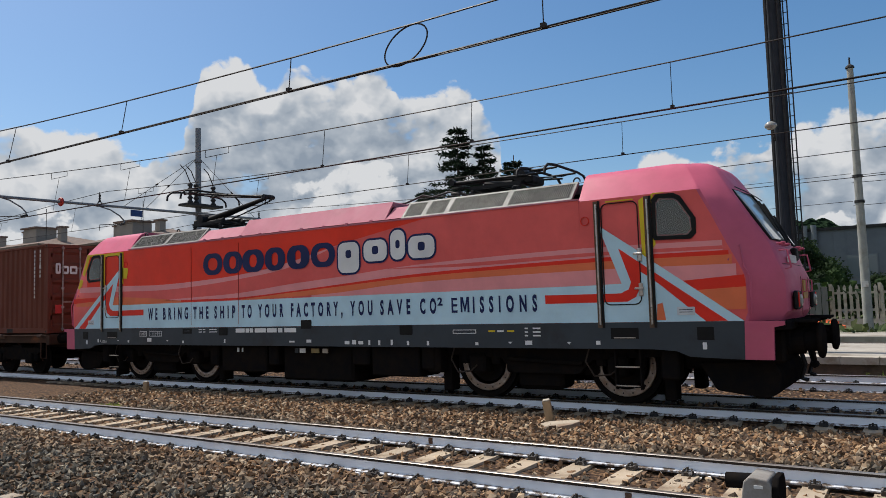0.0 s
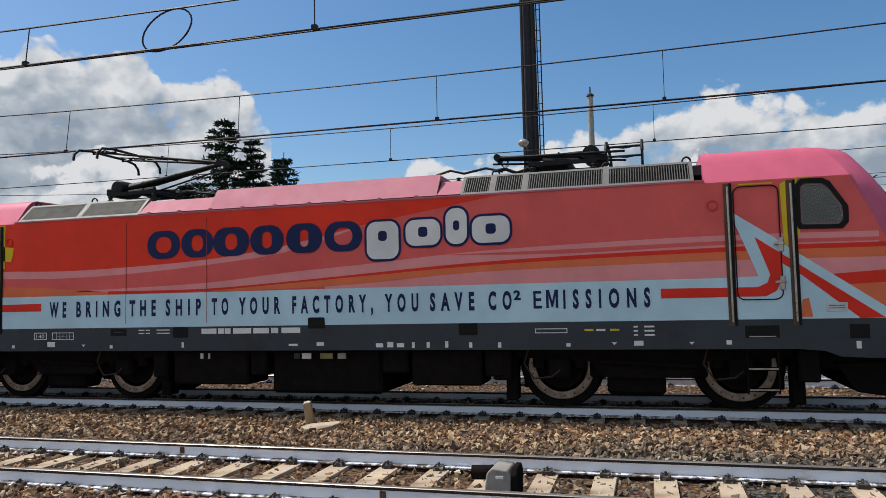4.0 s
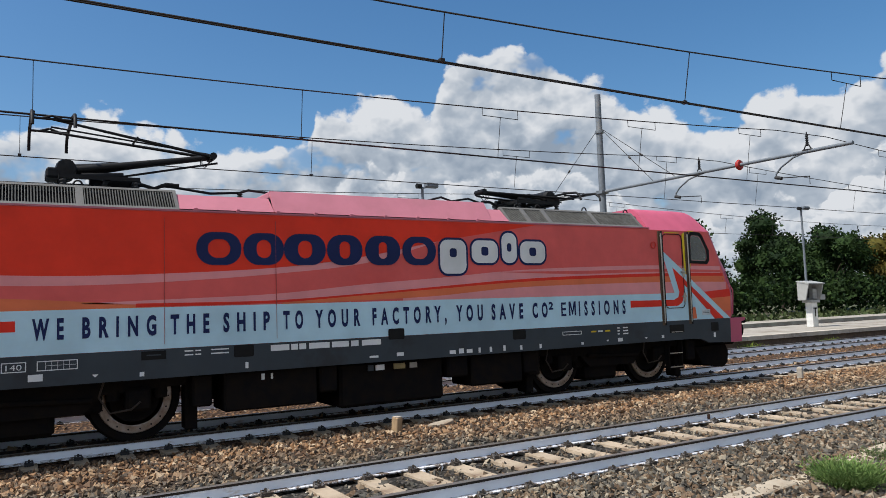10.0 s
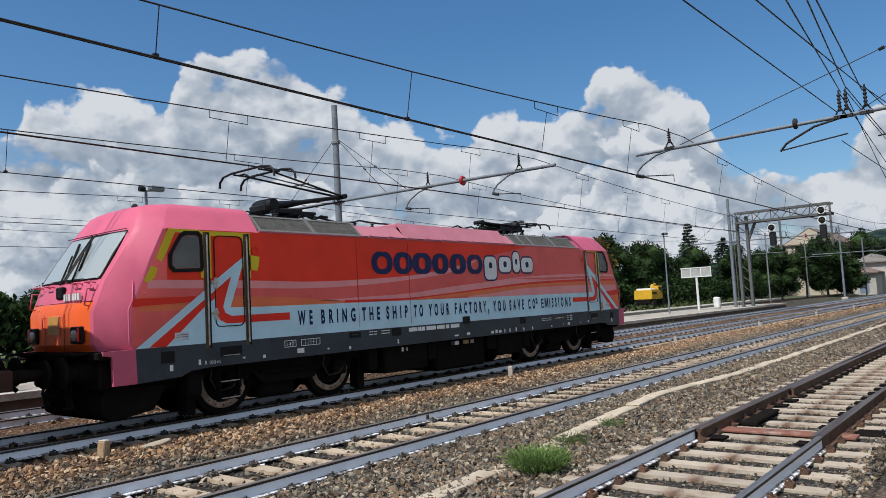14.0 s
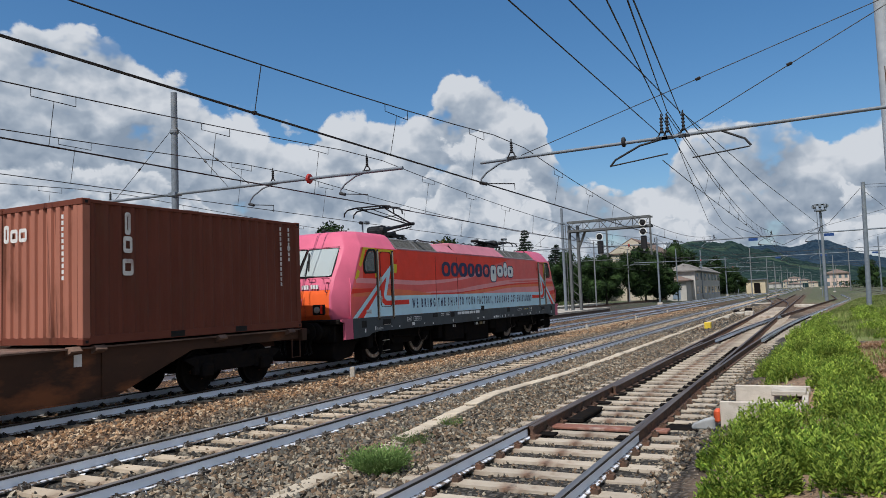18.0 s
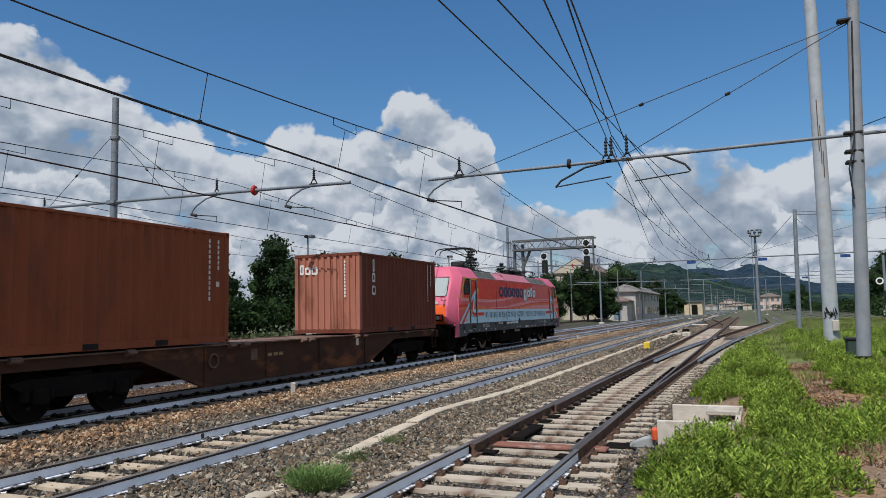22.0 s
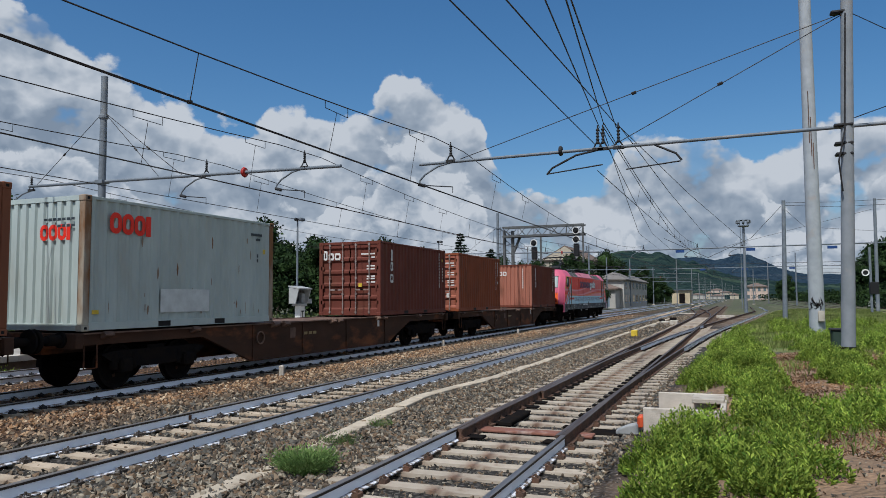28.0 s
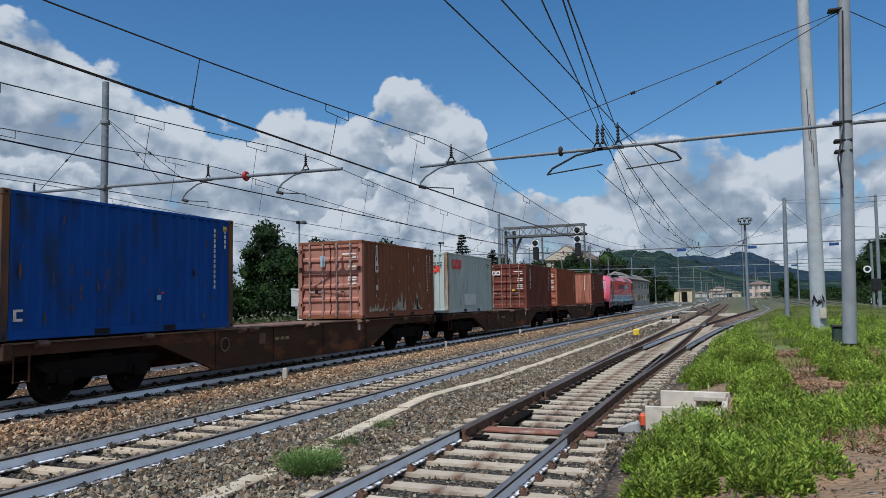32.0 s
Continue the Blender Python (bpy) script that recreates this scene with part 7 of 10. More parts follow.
def insulator_stand(parent, x, y, z0, z1):
    p = part("insulator", insulator(bmesh.new(), x, y, z0 + 0.1, z1 - 0.05, 0.048), DARK_STEEL, parent, smooth=True)
    for s in (-1, 1):
        part("stay", tube(bmesh.new(), (x, y + s * 0.11, z0), (x, y, z0 + 0.2), 0.02, seg=5), DARK_STEEL, p)
    part("foot_plate", boxed(x - 0.05, x + 0.05, y - 0.14, y + 0.14, z0 - 0.07, z0 + 0.0), DARK_STEEL, p)
    part("top_pin", tube(bmesh.new(), (x, y, z1 - 0.06), (x, y, z1 + 0.03), 0.018, seg=5), DARK_STEEL, p)


def register_arm(parent, x, y, zb, zc, s=1):
    """Curved steady arm below the boom, holding the contact wire at y."""
    a = bmesh.new()
    chain(a, [(x, y + s * 0.02, zb - 0.03), (x, y + s * 0.45, zb - 0.12), (x, y + s * 0.85, zb - 0.33), (x, y + s * 1.02, zb - 0.5), (x, y + s * 1.03, zb - 0.62)], 0.028)
    p = part("register_arm", a, GALV, parent, smooth=True)
    b = bmesh.new()
    tube(b, (x, y + s * 1.06, zb - 0.6), (x, y + s * 0.85, zb - 0.66), 0.05)
    tube(b, (x, y + s * 0.9, zb - 0.64), (x, y, zb - 0.74), 0.016, seg=5)
    tube(b, (x, y, zb - 0.74), (x, y, zc), 0.01, seg=5)
    part("steady_arm", b, DARK_STEEL, p)


def mast(x, y, z0, z1, r0, r1, lean=0.0, label="round galvanised catenary mast with a horizontal boom", sides=14, mat=None):
    m = thing("catenary_mast", label, "mast", "catenary masts")
    top = (x, y - lean, z1)
    part("pole", tube(bmesh.new(), (x, y, z0 - 0.35), top, r0, r1, seg=sides), mat or GALV, m, smooth=True)
    part("footing", boxed(x - 0.36, x + 0.36, y - 0.36, y + 0.36, z0 - 0.6, z0 - 0.02, bevel=0.03), CONCRETE, m)
    return m


for bx in BOOM_X:
    m = mast(bx, 20.55, 0.25 if bx < 70 else 0.0, 9.72, 0.15, 0.115)
    zb = 5.86
    part("boom", tube(bmesh.new(), (bx, 10.95, zb - 0.05), (bx, 24.1, zb + 0.14), 0.055, 0.055, seg=10), GALV, m, smooth=True)
    part("collar", boxed(bx - 0.17, bx + 0.17, 20.38, 20.72, zb + 0.02, zb + 0.14), GALV, m)
    for y in (SPAN_Y["a"], SPAN_Y["d"], SPAN_Y["e"]):
        insulator_stand(m, bx, y, zb + 0.03, zb + 0.5)
        register_arm(m, bx, y, zb, 4.9, 1)
    disc = part("section_disc", lathe(bmesh.new(), [(0.03, -0.06), (0.14, -0.05), (0.17, 0.0), (0.14, 0.05), (0.03, 0.06)], "y", 16, (bx, 14.49, zb)), material("disc_red", (0.42, 0.03, 0.025), 0.5) if "disc_red" not in bpy.data.materials else bpy.data.materials["disc_red"], m, "red disc on the boom")
    g = bmesh.new()
    for yy, zz in ((17.9, zb), (23.8, zb + 0.12), (16.9, zb)):
        tube(g, (bx, 20.55, 8.45), (bx, yy, zz), 0.011, seg=5)
        mid = Vector((bx, 20.55, 8.45)).lerp(Vector((bx, yy, zz)), 0.55)
        tube(g, mid, mid + (Vector((bx, yy, zz)) - mid).normalized() * 0.12, 0.035, seg=6)
    part("stay_wire", g, WIRE, m)
    for z in (8.2, 4.9):
        part("collar", lathe(bmesh.new(), [(0.16, z), (0.165, z + 0.02), (0.165, z + 0.1), (0.16, z + 0.12)], "z", 14, (bx, 20.55, 0)), GALV, m)
    if bx == -26.5:
        for k, yy in enumerate((19.9, 20.2, 21.1)):
            sw = part("switch_insulator", insulator(bmesh.new(), bx + 0.3, yy, 6.3, 7.2, 0.12), DARK_STEEL, m, smooth=True)
            part("horn", chain(bmesh.new(), [(bx + 0.3, yy, 7.2), (bx + 0.3, yy - 0.25, 7.7), (bx + 0.3, yy - 0.5, 7.9)], 0.02), DARK_STEEL, sw)
        part("switch_platform", boxed(bx - 0.1, bx + 0.6, 19.6, 21.4, 6.2, 6.3), DARK_STEEL, m)
        part("blue_plate", boxed(bx + 0.15, bx + 0.2, 17.2, 17.7, 5.55, 5.8), material("plate_blue", (0.02, 0.06, 0.2), 0.5), m)

# near side masts with the boom over the turnout track
for bx, pz in ((19.3, 0.32),):
    m = mast(bx, -2.4, pz, 11.0, 0.158, 0.125, 0.36, mat=POLE_DARK)
    zb = 5.72
    part("boom", tube(bmesh.new(), (bx, 8.35, zb - 0.07), (bx, -5.4, zb + 0.06), 0.045, 0.045, seg=10), GALV, m, smooth=True)
    for y, z1 in ((SPAN_Y["b"] + 0.05, 6.2), (3.22, 6.3), (3.08, 6.3), (2.68, 6.32)):
        insulator_stand(m, bx, y, zb, z1)
    register_arm(m, bx, SPAN_Y["b"], zb - 0.04, 4.76, 1)
    # twin register arms over the turnout
    a = bmesh.new()
    chain(a, [(bx, 3.2, zb - 0.05), (bx, 3.8, zb - 0.15), (bx, 4.45, zb - 0.45), (bx, 4.6, zb - 0.62)], 0.028)
    tube(a, (bx, 4.55, zb - 0.6), (bx, 3.1, zb - 0.45), 0.018)
    part("register_arm", a, DARK_STEEL, m, smooth=True)
    a = bmesh.new()
    chain(a, [(bx, 2.3, zb + 0.02), (bx, 1.8, zb - 0.02), (bx, 1.25, zb - 0.3), (bx, 1.12, zb - 0.48)], 0.028)
    tube(a, (bx, 1.15, zb - 0.5), (bx, 2.5, zb - 0.62), 0.018)
    part("register_arm", a, DARK_STEEL, m, smooth=True)
    part("section_disc", lathe(bmesh.new(), [(0.03, -0.05), (0.12, -0.04), (0.14, 0.0), (0.12, 0.04), (0.03, 0.05)], "y", 14, (bx, 4.21, zb)), DARK_STEEL, m)
    for z, w in ((5.78, 0.3), (5.35, 0.28), (5.1, 0.27), (8.5, 0.24)):
        part("clamp", boxed(bx - w / 2, bx + w / 2, -2.55 - w / 2, -2.45 + w / 2, z - 0.035, z + 0.035, bevel=0.02), DARK_STEEL, m)
    part("down_cable", chain(bmesh.new(), [(bx - 0.2, -2.62, 8.4), (bx - 0.26, -2.5, 5.6), (bx - 0.3, -2.35, 4.9), (bx - 0.2, -2.42, 4.2)], 0.02), DARK_STEEL, m)
    g = bmesh.new()
    for yy in (2.9, 7.1):
        tube(g, (bx, -2.7, 8.5), (bx, yy, zb), 0.011, seg=5)
        md = Vector((bx, -2.7, 8.5)).lerp(Vector((bx, yy, zb)), 0.5)
        tube(g, md, md + Vector((0, 0.12, -0.04)), 0.04, seg=6)
    tube(g, (bx, -2.7, 8.5), (bx + 14, -12, 8.2), 0.011, seg=5)
    tube(g, (bx, -2.6, 5.9), (bx - 3, -9, 7.4), 0.011, seg=5)
    part("stay_wire", g, WIRE, m)
    if bx == 19.3:
        part("base_sleeve", tube(bmesh.new(), (bx, -2.4, 0.25), (bx, -2.41, 0.62), 0.175, 0.175, seg=14), UNDER, m)

# wide booms over the station throat
PLATE_BLUE = bpy.data.materials["plate_blue"]
for bx in (65.4, 111.0):
    m = mast(bx, -10.2, 0.3, 9.4, 0.15, 0.11, 0.1)
    part("boom", tube(bmesh.new(), (bx, 8.95, 5.84), (bx, -11.6, 5.93), 0.055, seg=8), GALV, m, smooth=True)
    for y in (4.3, -1.25, -7.24):
        part("blue_plate", boxed(bx - 0.1, bx - 0.06, y - 0.35, y + 0.35, 5.55, 5.78), PLATE_BLUE, m)
    for y in (SPAN_Y["b"], 2.9, -0.6):
        insulator_stand(m, bx, y, 5.88, 6.3)
        register_arm(m, bx, y, 5.86, 4.9, 1)
    part("stay_wire", tube(bmesh.new(), (bx, -10.3, 8.6), (bx, 1.0, 5.9), 0.012, seg=5), WIRE, m)

# slack tails of wires that leave the turnout for their anchors
for a, b in (((8.0, 3.2, 5.55), (19.3, 3.29, 5.82)), ((8.0, 2.45, 5.41), (19.3, 2.66, 6.21)), ((8.0, 1.91, 5.31), (19.3, 3.17, 6.27)), ((8.0, 1.65, 5.26), (19.3, 3.05, 6.33)), ((8.0, 1.6, 5.25), (19.3, 2.73, 6.22))):
    d = Vector(b) - Vector(a)
    wire_run("crossing_wire", "dark wire converging on the turnout boom", [Vector(a) - d * 0.6, a, b], 0.011)
for k, (y0, y1, z1) in enumerate(((3.22, 4.9, 5.0), (3.08, 3.4, 4.95), (2.68, 1.2, 5.1), (2.7, -1.0, 5.4), (3.1, 6.0, 5.2))):
    wire_run("crossing_wire", "dark wire fanning out from the turnout boom", [(19.3, y0, 6.3), (30, y0 + (y1 - y0) * 0.3, 5.85), (44, y0 + (y1 - y0) * 0.7, 5.5), (65.4, y1, z1 + 0.7)], 0.011)

# tall pale mast, floodlight tower, slender poles
big = mast(31.0, -2.85, 0.3, 17.0, 0.285, 0.2, 0.0, "tall pale tapered steel mast with scribbled paint at its foot", mat=POLE)
part("junction_box", boxed(30.6, 30.76, -3.08, -2.86, 0.84, 1.24, bevel=0.02), CONCRETE, big)
rng = random.Random(5)
for k in range(13):
    yy, zz = -3.06 + 0.031 * k, 1.3 + 0.25 * rng.random()
    pts = [(yy, zz), (yy + 0.05, zz + 0.1 + 0.12 * rng.random()), (yy + 0.03, zz - 0.02), (yy + 0.09, zz - 0.1 * rng.random())]
    part("scribble", chain(bmesh.new(), [(31 - math.sqrt(0.279 ** 2 - min(0.25, abs(a + 2.85)) ** 2) - 0.004, a, b) for a, b in pts], 0.014, 4), UNDER, big)
for k in range(3):
    part("rust_streak", boxed(30.742, 30.78, -2.95 + 0.06 * k, -2.92 + 0.06 * k, 6.6 + k * 0.5, 7.6 + k), RAIL_RUST, big)

TOWER = material("tower_grey", (0.045, 0.052, 0.064), 0.85, spec=0.1)
tower = thing("floodlight_tower", "tall dark lattice floodlight tower with a side ladder", "tower")
tx, ty = -3.15, 20.3
for dx in (-0.17, 0.17):
    for dy in (-0.17, 0.17):
        part("leg", tube(bmesh.new(), (tx + dx, ty + dy, 0.2), (tx + dx * 0.8, ty + dy * 0.8, 17.5), 0.045, seg=6), DARK_STEEL, tower)
part("core", tube(bmesh.new(), (tx, ty, 0.2), (tx, ty, 17.5), 0.16, 0.14, seg=8), TOWER, tower)
lad = bmesh.new()
for dx in (0.27, 0.37):
    tube(lad, (tx + dx, ty - 0.05, 1.2), (tx + dx - 0.03, ty - 0.05, 17.5), 0.018, seg=5)
for k in range(54):
    tube(lad, (tx + 0.27, ty - 0.05, 1.4 + 0.3 * k), (tx + 0.37, ty - 0.05, 1.4 + 0.3 * k), 0.012, seg=4)
for k in range(26):
    tube(lad, (tx + 0.17, ty - 0.05, 1.4 + 0.6 * k), (tx + 0.3, ty - 0.05, 1.4 + 0.6 * k), 0.012, seg=4)
part("ladder", lad, DARK_STEEL, tower)
part("lamp_arm", chain(bmesh.new(), [(tx - 0.1, ty - 0.2, 5.6), (tx - 0.1, ty - 0.5, 5.9), (tx - 0.1, ty - 0.7, 5.95)], 0.025), DARK_STEEL, tower)
part("lamp", lathe(bmesh.new(), [(0.05, 5.98), (0.14, 5.92), (0.15, 5.85), (0.08, 5.78)], "z", 12, (tx - 0.1, ty - 0.75, 0)), LENS, tower, smooth=True)
part("footing", boxed(tx - 0.6, tx + 0.6, ty - 0.6, ty + 0.6, -0.1, 0.3), CONCRETE, tower)

POLE_CONC = material("grey_cast_concrete", (0.33, 0.335, 0.31), 0.9, color2=(0.26, 0.265, 0.25), scale=3, bump=0.2, bump_scale=30, dirt=(0.2, 0.19, 0.16), dirt_scale=1.6)
pole_w = thing("concrete_pole", "slender pale concrete pole with wires", "pole")
part("shaft", tube(bmesh.new(), (-2.5, 36.0, -0.3), (-2.5, 36.0, 11.4), 0.2, 0.13, seg=12), POLE_CONC, pole_w, smooth=True)
part("cap", lathe(bmesh.new(), [(0.14, 11.4), (0.19, 11.42), (0.17, 11.5), (0.04, 11.6), (0.03, 11.9)], "z", 10, (-2.5, 36, 0)), DARK_STEEL, pole_w)
part("notice", boxed(-2.62, -2.38, 35.78, 35.82, 1.9, 2.15), STENCIL, pole_w)
for z in (6.6, 5.5):
    part("collar", lathe(bmesh.new(), [(0.2, z), (0.2, z + 0.12)], "z", 10, (-2.5, 36, 0)), DARK_STEEL, pole_w)
for z, dz in ((6.7, 0.3), (6.4, -0.1), (5.4, 0.2)):
    wire_run("span_wire", "thin dark wire leaving the concrete pole", [(-2.75, 36, z), (6, 36.5, z + dz * 0.5), (22, 37, z + dz)], 0.012)
for z, y0 in ((6.8, 36.0), (5.6, 36.0)):
    wire_run("span_wire", "thin dark wire running to the tower", [(-2.75, y0, z), (-20, 33.0, z - 0.4), (-60, 30.0, z)], 0.011)

# loop of slack wire hanging from the messenger over the empty track
loop = [(-5.5 + 0.33 * math.cos(a) + 0.06 * math.sin(a), B_Y, 4.95 + 0.24 * math.sin(a) + 0.04 * math.cos(a)) for a in [math.tau * k / 28 for k in range(29)]]
wire_run("wire_loop", "coil of slack wire hung between two overhead wires", loop, 0.011)

# ---- signal gantry over the two far tracks ----
GANTRY = material("gantry_dark_grey", (0.115, 0.12, 0.12), 0.65, color2=(0.085, 0.088, 0.088), scale=4, spec=0.25)
gan = thing("signal_gantry", "grey lattice signal gantry with two hanging light signals", "signal gantry")
gx = 65.4
for y in (19.1, 19.9):
    part("leg", boxed(gx - 0.16, gx + 0.16, y - 0.11, y + 0.11, 0.2, 8.0), GANTRY, gan)
for k in range(9):
    part("leg_brace", tube(bmesh.new(), (gx, 19.1, 0.6 + k * 0.85), (gx, 19.9, 1.3 + k * 0.85), 0.035, seg=5), GANTRY, gan)
for z in (7.45, 8.3):
    for dx in (-0.45, 0.45):
        part("chord", boxed(gx + dx - 0.07, gx + dx + 0.07, 12.4, 19.95, z - 0.08, z + 0.08), GANTRY, gan)
for k in range(10):
    y = 12.45 + k * 0.75
    bm = bmesh.new()
    for dx in (-0.45,):
        tube(bm, (gx + dx, y, 7.45), (gx + dx, y + (0.75 if k % 2 else 0), 8.3), 0.04, seg=5)
        tube(bm, (gx + dx, y + 0.75, 7.45), (gx + dx, y, 8.3), 0.03, seg=5)
    part("lattice", bm, GANTRY, gan)
part("walkway", boxed(gx - 0.5, gx + 0.5, 12.4, 19.9, 7.5, 7.56), GANTRY, gan)
part("knee_brace", tube(bmesh.new(), (gx, 19.1, 5.8), (gx, 18.4, 7.4), 0.12, seg=6), GANTRY, gan)
lb = bmesh.new()
for y in (20.25, 20.65):
    tube(lb, (gx, y, 0.3), (gx, y, 8.4), 0.03, seg=5)
for k in range(26):
    tube(lb, (gx, 20.25, 0.5 + 0.3 * k), (gx, 20.65, 0.5 + 0.3 * k), 0.02, seg=4)
part("ladder", lb, GANTRY, gan)
SIG_BLACK = material("signal_black", (0.012, 0.012, 0.013), 0.6)
SIG_WHITE = material("signal_white", (0.75, 0.75, 0.72), 0.6)
for y, heads, zt in ((13.05, (7.75, 6.95), 8.3), (16.9, (6.75,), 7.4)):
    part("signal_post", boxed(gx - 0.5, gx - 0.4, y - 0.65, y - 0.5, 4.9, zt), GANTRY, gan)
    for zc in heads:
        h = part("signal_head", tube(bmesh.new(), (gx - 0.75, y, zc), (gx - 0.68, y, zc), 0.28, seg=24), SIG_BLACK, gan, "round black signal disc with a white rim")
        ring = [(0.33, -0.80), (0.33, -0.74), (0.265, -0.74), (0.265, -0.80)]
        rr = bmesh.new()
        n = 24
        rows = [[rr.verts.new((gx + xx, y + r * math.cos(k * math.tau / n), zc + r * math.sin(k * math.tau / n))) for k in range(n)] for r, xx in ring]
        for a, b in zip(rows, rows[1:] + rows[:1]):
            for k in range(n):
                rr.faces.new((a[k], a[(k + 1) % n], b[(k + 1) % n], b[k]))
        part("rim", rr, SIG_WHITE, h)
        part("hood", tube(bmesh.new(), (gx - 1.0, y, zc), (gx - 0.75, y, zc), 0.1, seg=12), SIG_BLACK, h)
    part("signal_cage", boxed(gx - 0.75, gx - 0.35, y - 0.24, y + 0.24, heads[-1] - 1.5, heads[-1] - 0.36, bevel=0.05), SIG_BLACK, gan)
    part("signal_pointer", lathe(bmesh.new(), [(0.02, heads[-1] - 1.7), (0.16, heads[-1] - 1.5)], "z", 4, (gx - 0.55, y, 0)), SIG_WHITE, gan)

# ---- platform and the far side ----
ASPHALT = material("platform_paving", (0.4, 0.37, 0.32), 0.93, color2=(0.31, 0.28, 0.24), scale=1.2, bump=0.25, bump_scale=30, dirt=(0.2, 0.17, 0.13), dirt_scale=0.7, dirt_at=(0.5, 0.7), world_space=True)
BRICKWALL = material("platform_wall", (0.13, 0.095, 0.07), 0.95, color2=(0.07, 0.055, 0.045), scale=3, bump=0.4, bump_scale=18, world_space=True)
plat = thing("platform", "low weathered concrete platform with a dark edge wall", "platform", kind="structure")
part("paving", boxed(-140, 74, 18.75, 23.9, -0.5, 0.245), ASPHALT, plat)
part("edge_wall", boxed(-140, 74, 18.68, 18.75, -0.5, 0.1), BRICKWALL, plat)
for k in range(150):
    x = -40 + k * 0.76
    part("coping", boxed(x + 0.006, x + 0.754, 18.58, 19.0, 0.1, 0.262), CONCRETE, plat)
plat2 = thing("second_platform", "narrow low concrete platform behind the sidings", "platform", kind="structure")
part("paving", boxed(-60, 110, 28.4, 31.2, -0.4, 0.2), ASPHALT, plat2)


def lamp_post(x, y, top, label="slender platform post with a small camera head"):
    p = thing("platform_post", label, "post", "platform posts")
    part("pole", tube(bmesh.new(), (x, y, 0.2), (x, y, top), 0.07, 0.045, seg=8), GALV, p, smooth=True)
    part("arm", tube(bmesh.new(), (x - 0.05, y, top), (x + 0.35, y, top + 0.06), 0.03, seg=6), GALV, p)
    part("head", boxed(x + 0.1, x + 0.6, y - 0.11, y + 0.11, top + 0.02, top + 0.2, bevel=0.04), GALV, p)
    part("lens", tube(bmesh.new(), (x - 0.22, y, top + 0.06), (x - 0.05, y, top + 0.06), 0.09, seg=10), RUBBER, p)
    return p


lamp_post(12.0, 21.5, 5.85)
lamp_post(33.6, 21.8, 6.0)
lamp_post(53.3, 21.6, 6.15)
cab_t = thing("platform_cabinet", "grey platform cabinet with an open hooded housing on top", "cabinet")
CABINET = material("cabinet_grey_paint", (0.4, 0.41, 0.4), 0.6, color2=(0.33, 0.335, 0.32), scale=3, dirt=(0.22, 0.2, 0.17), dirt_scale=2.5)
part("base", boxed(33.3, 33.75, 21.4, 21.75, 0.24, 1.5, bevel=0.02), SIG_WHITE, cab_t)
part("collar", boxed(33.15, 33.9, 21.35, 21.8, 1.42, 1.55, bevel=0.01), CABINET, cab_t)
part("back_panel", boxed(32.95, 34.1, 21.82, 21.88, 1.55, 2.42), CABINET, cab_t)
part("hood", prism(bmesh.new(), [(21.2, 2.3), (21.2, 2.36), (21.88, 2.5), (21.88, 2.44)], "x", 32.88, 34.16), CABINET, cab_t)
for xs in (32.9, 34.05):
    part("cheek", prism(bmesh.new(), [(21.25, 2.3), (21.85, 2.42), (21.85, 1.55), (21.45, 1.55)], "x", xs, xs + 0.06), CABINET, cab_t)
# dark block put in as the shaded opening under the hood
part("screen", boxed(33.02, 33.62, 21.7, 21.8, 1.66, 2.3, bevel=0.02), DARK_STEEL, cab_t)
part("control_box", boxed(33.68, 34.02, 21.55, 21.8, 1.6, 2.1, bevel=0.02), CABINET, cab_t)
part("letter_bar", boxed(33.4, 33.65, 21.385, 21.4, 1.12, 1.18), UNDER, cab_t)
part("letter_bar", boxed(33.5, 33.55, 21.385, 21.4, 0.75, 1.12), UNDER, cab_t)
part("side_flap", boxed(34.15, 34.6, 21.5, 21.55, 1.55, 1.8), CABINET, cab_t)
sign = thing("station_sign", "blank white station sign board on a single post", "sign")
part("post", tube(bmesh.new(), (60.5, 22.0, 0.2), (60.5, 22.0, 3.0), 0.1, seg=10), SIG_WHITE, sign, smooth=True)
part("board", boxed(60.4, 60.5, 20.75, 23.2, 2.95, 3.75, bevel=0.02), CABINET, sign)
for z in (2.95, 3.7):
    part("frame_bar", boxed(60.36, 60.4, 20.7, 23.25, z, z + 0.07), SIG_WHITE, sign)
for y in (20.72, 21.55, 22.4, 23.18):
    part("frame_bar", boxed(60.36, 60.4, y, y + 0.05, 3.02, 3.7), SIG_WHITE, sign)
cabw = thing("small_cabinet", "small white rounded trackside cabinet", "cabinet")
part("body", boxed(63.4, 63.9, 21.3, 21.8, 0.24, 1.2, bevel=0.08), SIG_WHITE, cabw)

# yellow road-rail excavator on the sidings
DIG = material("digger_yellow", (0.62, 0.36, 0.02), 0.5, dirt=(0.25, 0.15, 0.05), dirt_scale=1.5)
dg = thing("excavator", "yellow wheeled excavator with folded arm", "excavator")
DX, DY = 83.0, 36.0
part("upper_body", prism(bmesh.new(), [(DX - 1.9, 1.15), (DX + 1.0, 1.15), (DX + 1.0, 2.05), (DX - 0.3, 2.3), (DX - 1.8, 2.25)], "y", DY - 1.1, DY + 1.1, 0.06), DIG, dg)
part("engine_cover", boxed(DX - 1.6, DX - 0.2, DY - 0.9, DY + 0.9, 2.2, 2.45, bevel=0.06), SIG_WHITE, dg)
cb = part("cab", boxed(DX + 0.2, DX + 1.4, DY - 1.05, DY - 0.1, 1.2, 2.7, bevel=0.05), DIG, dg)
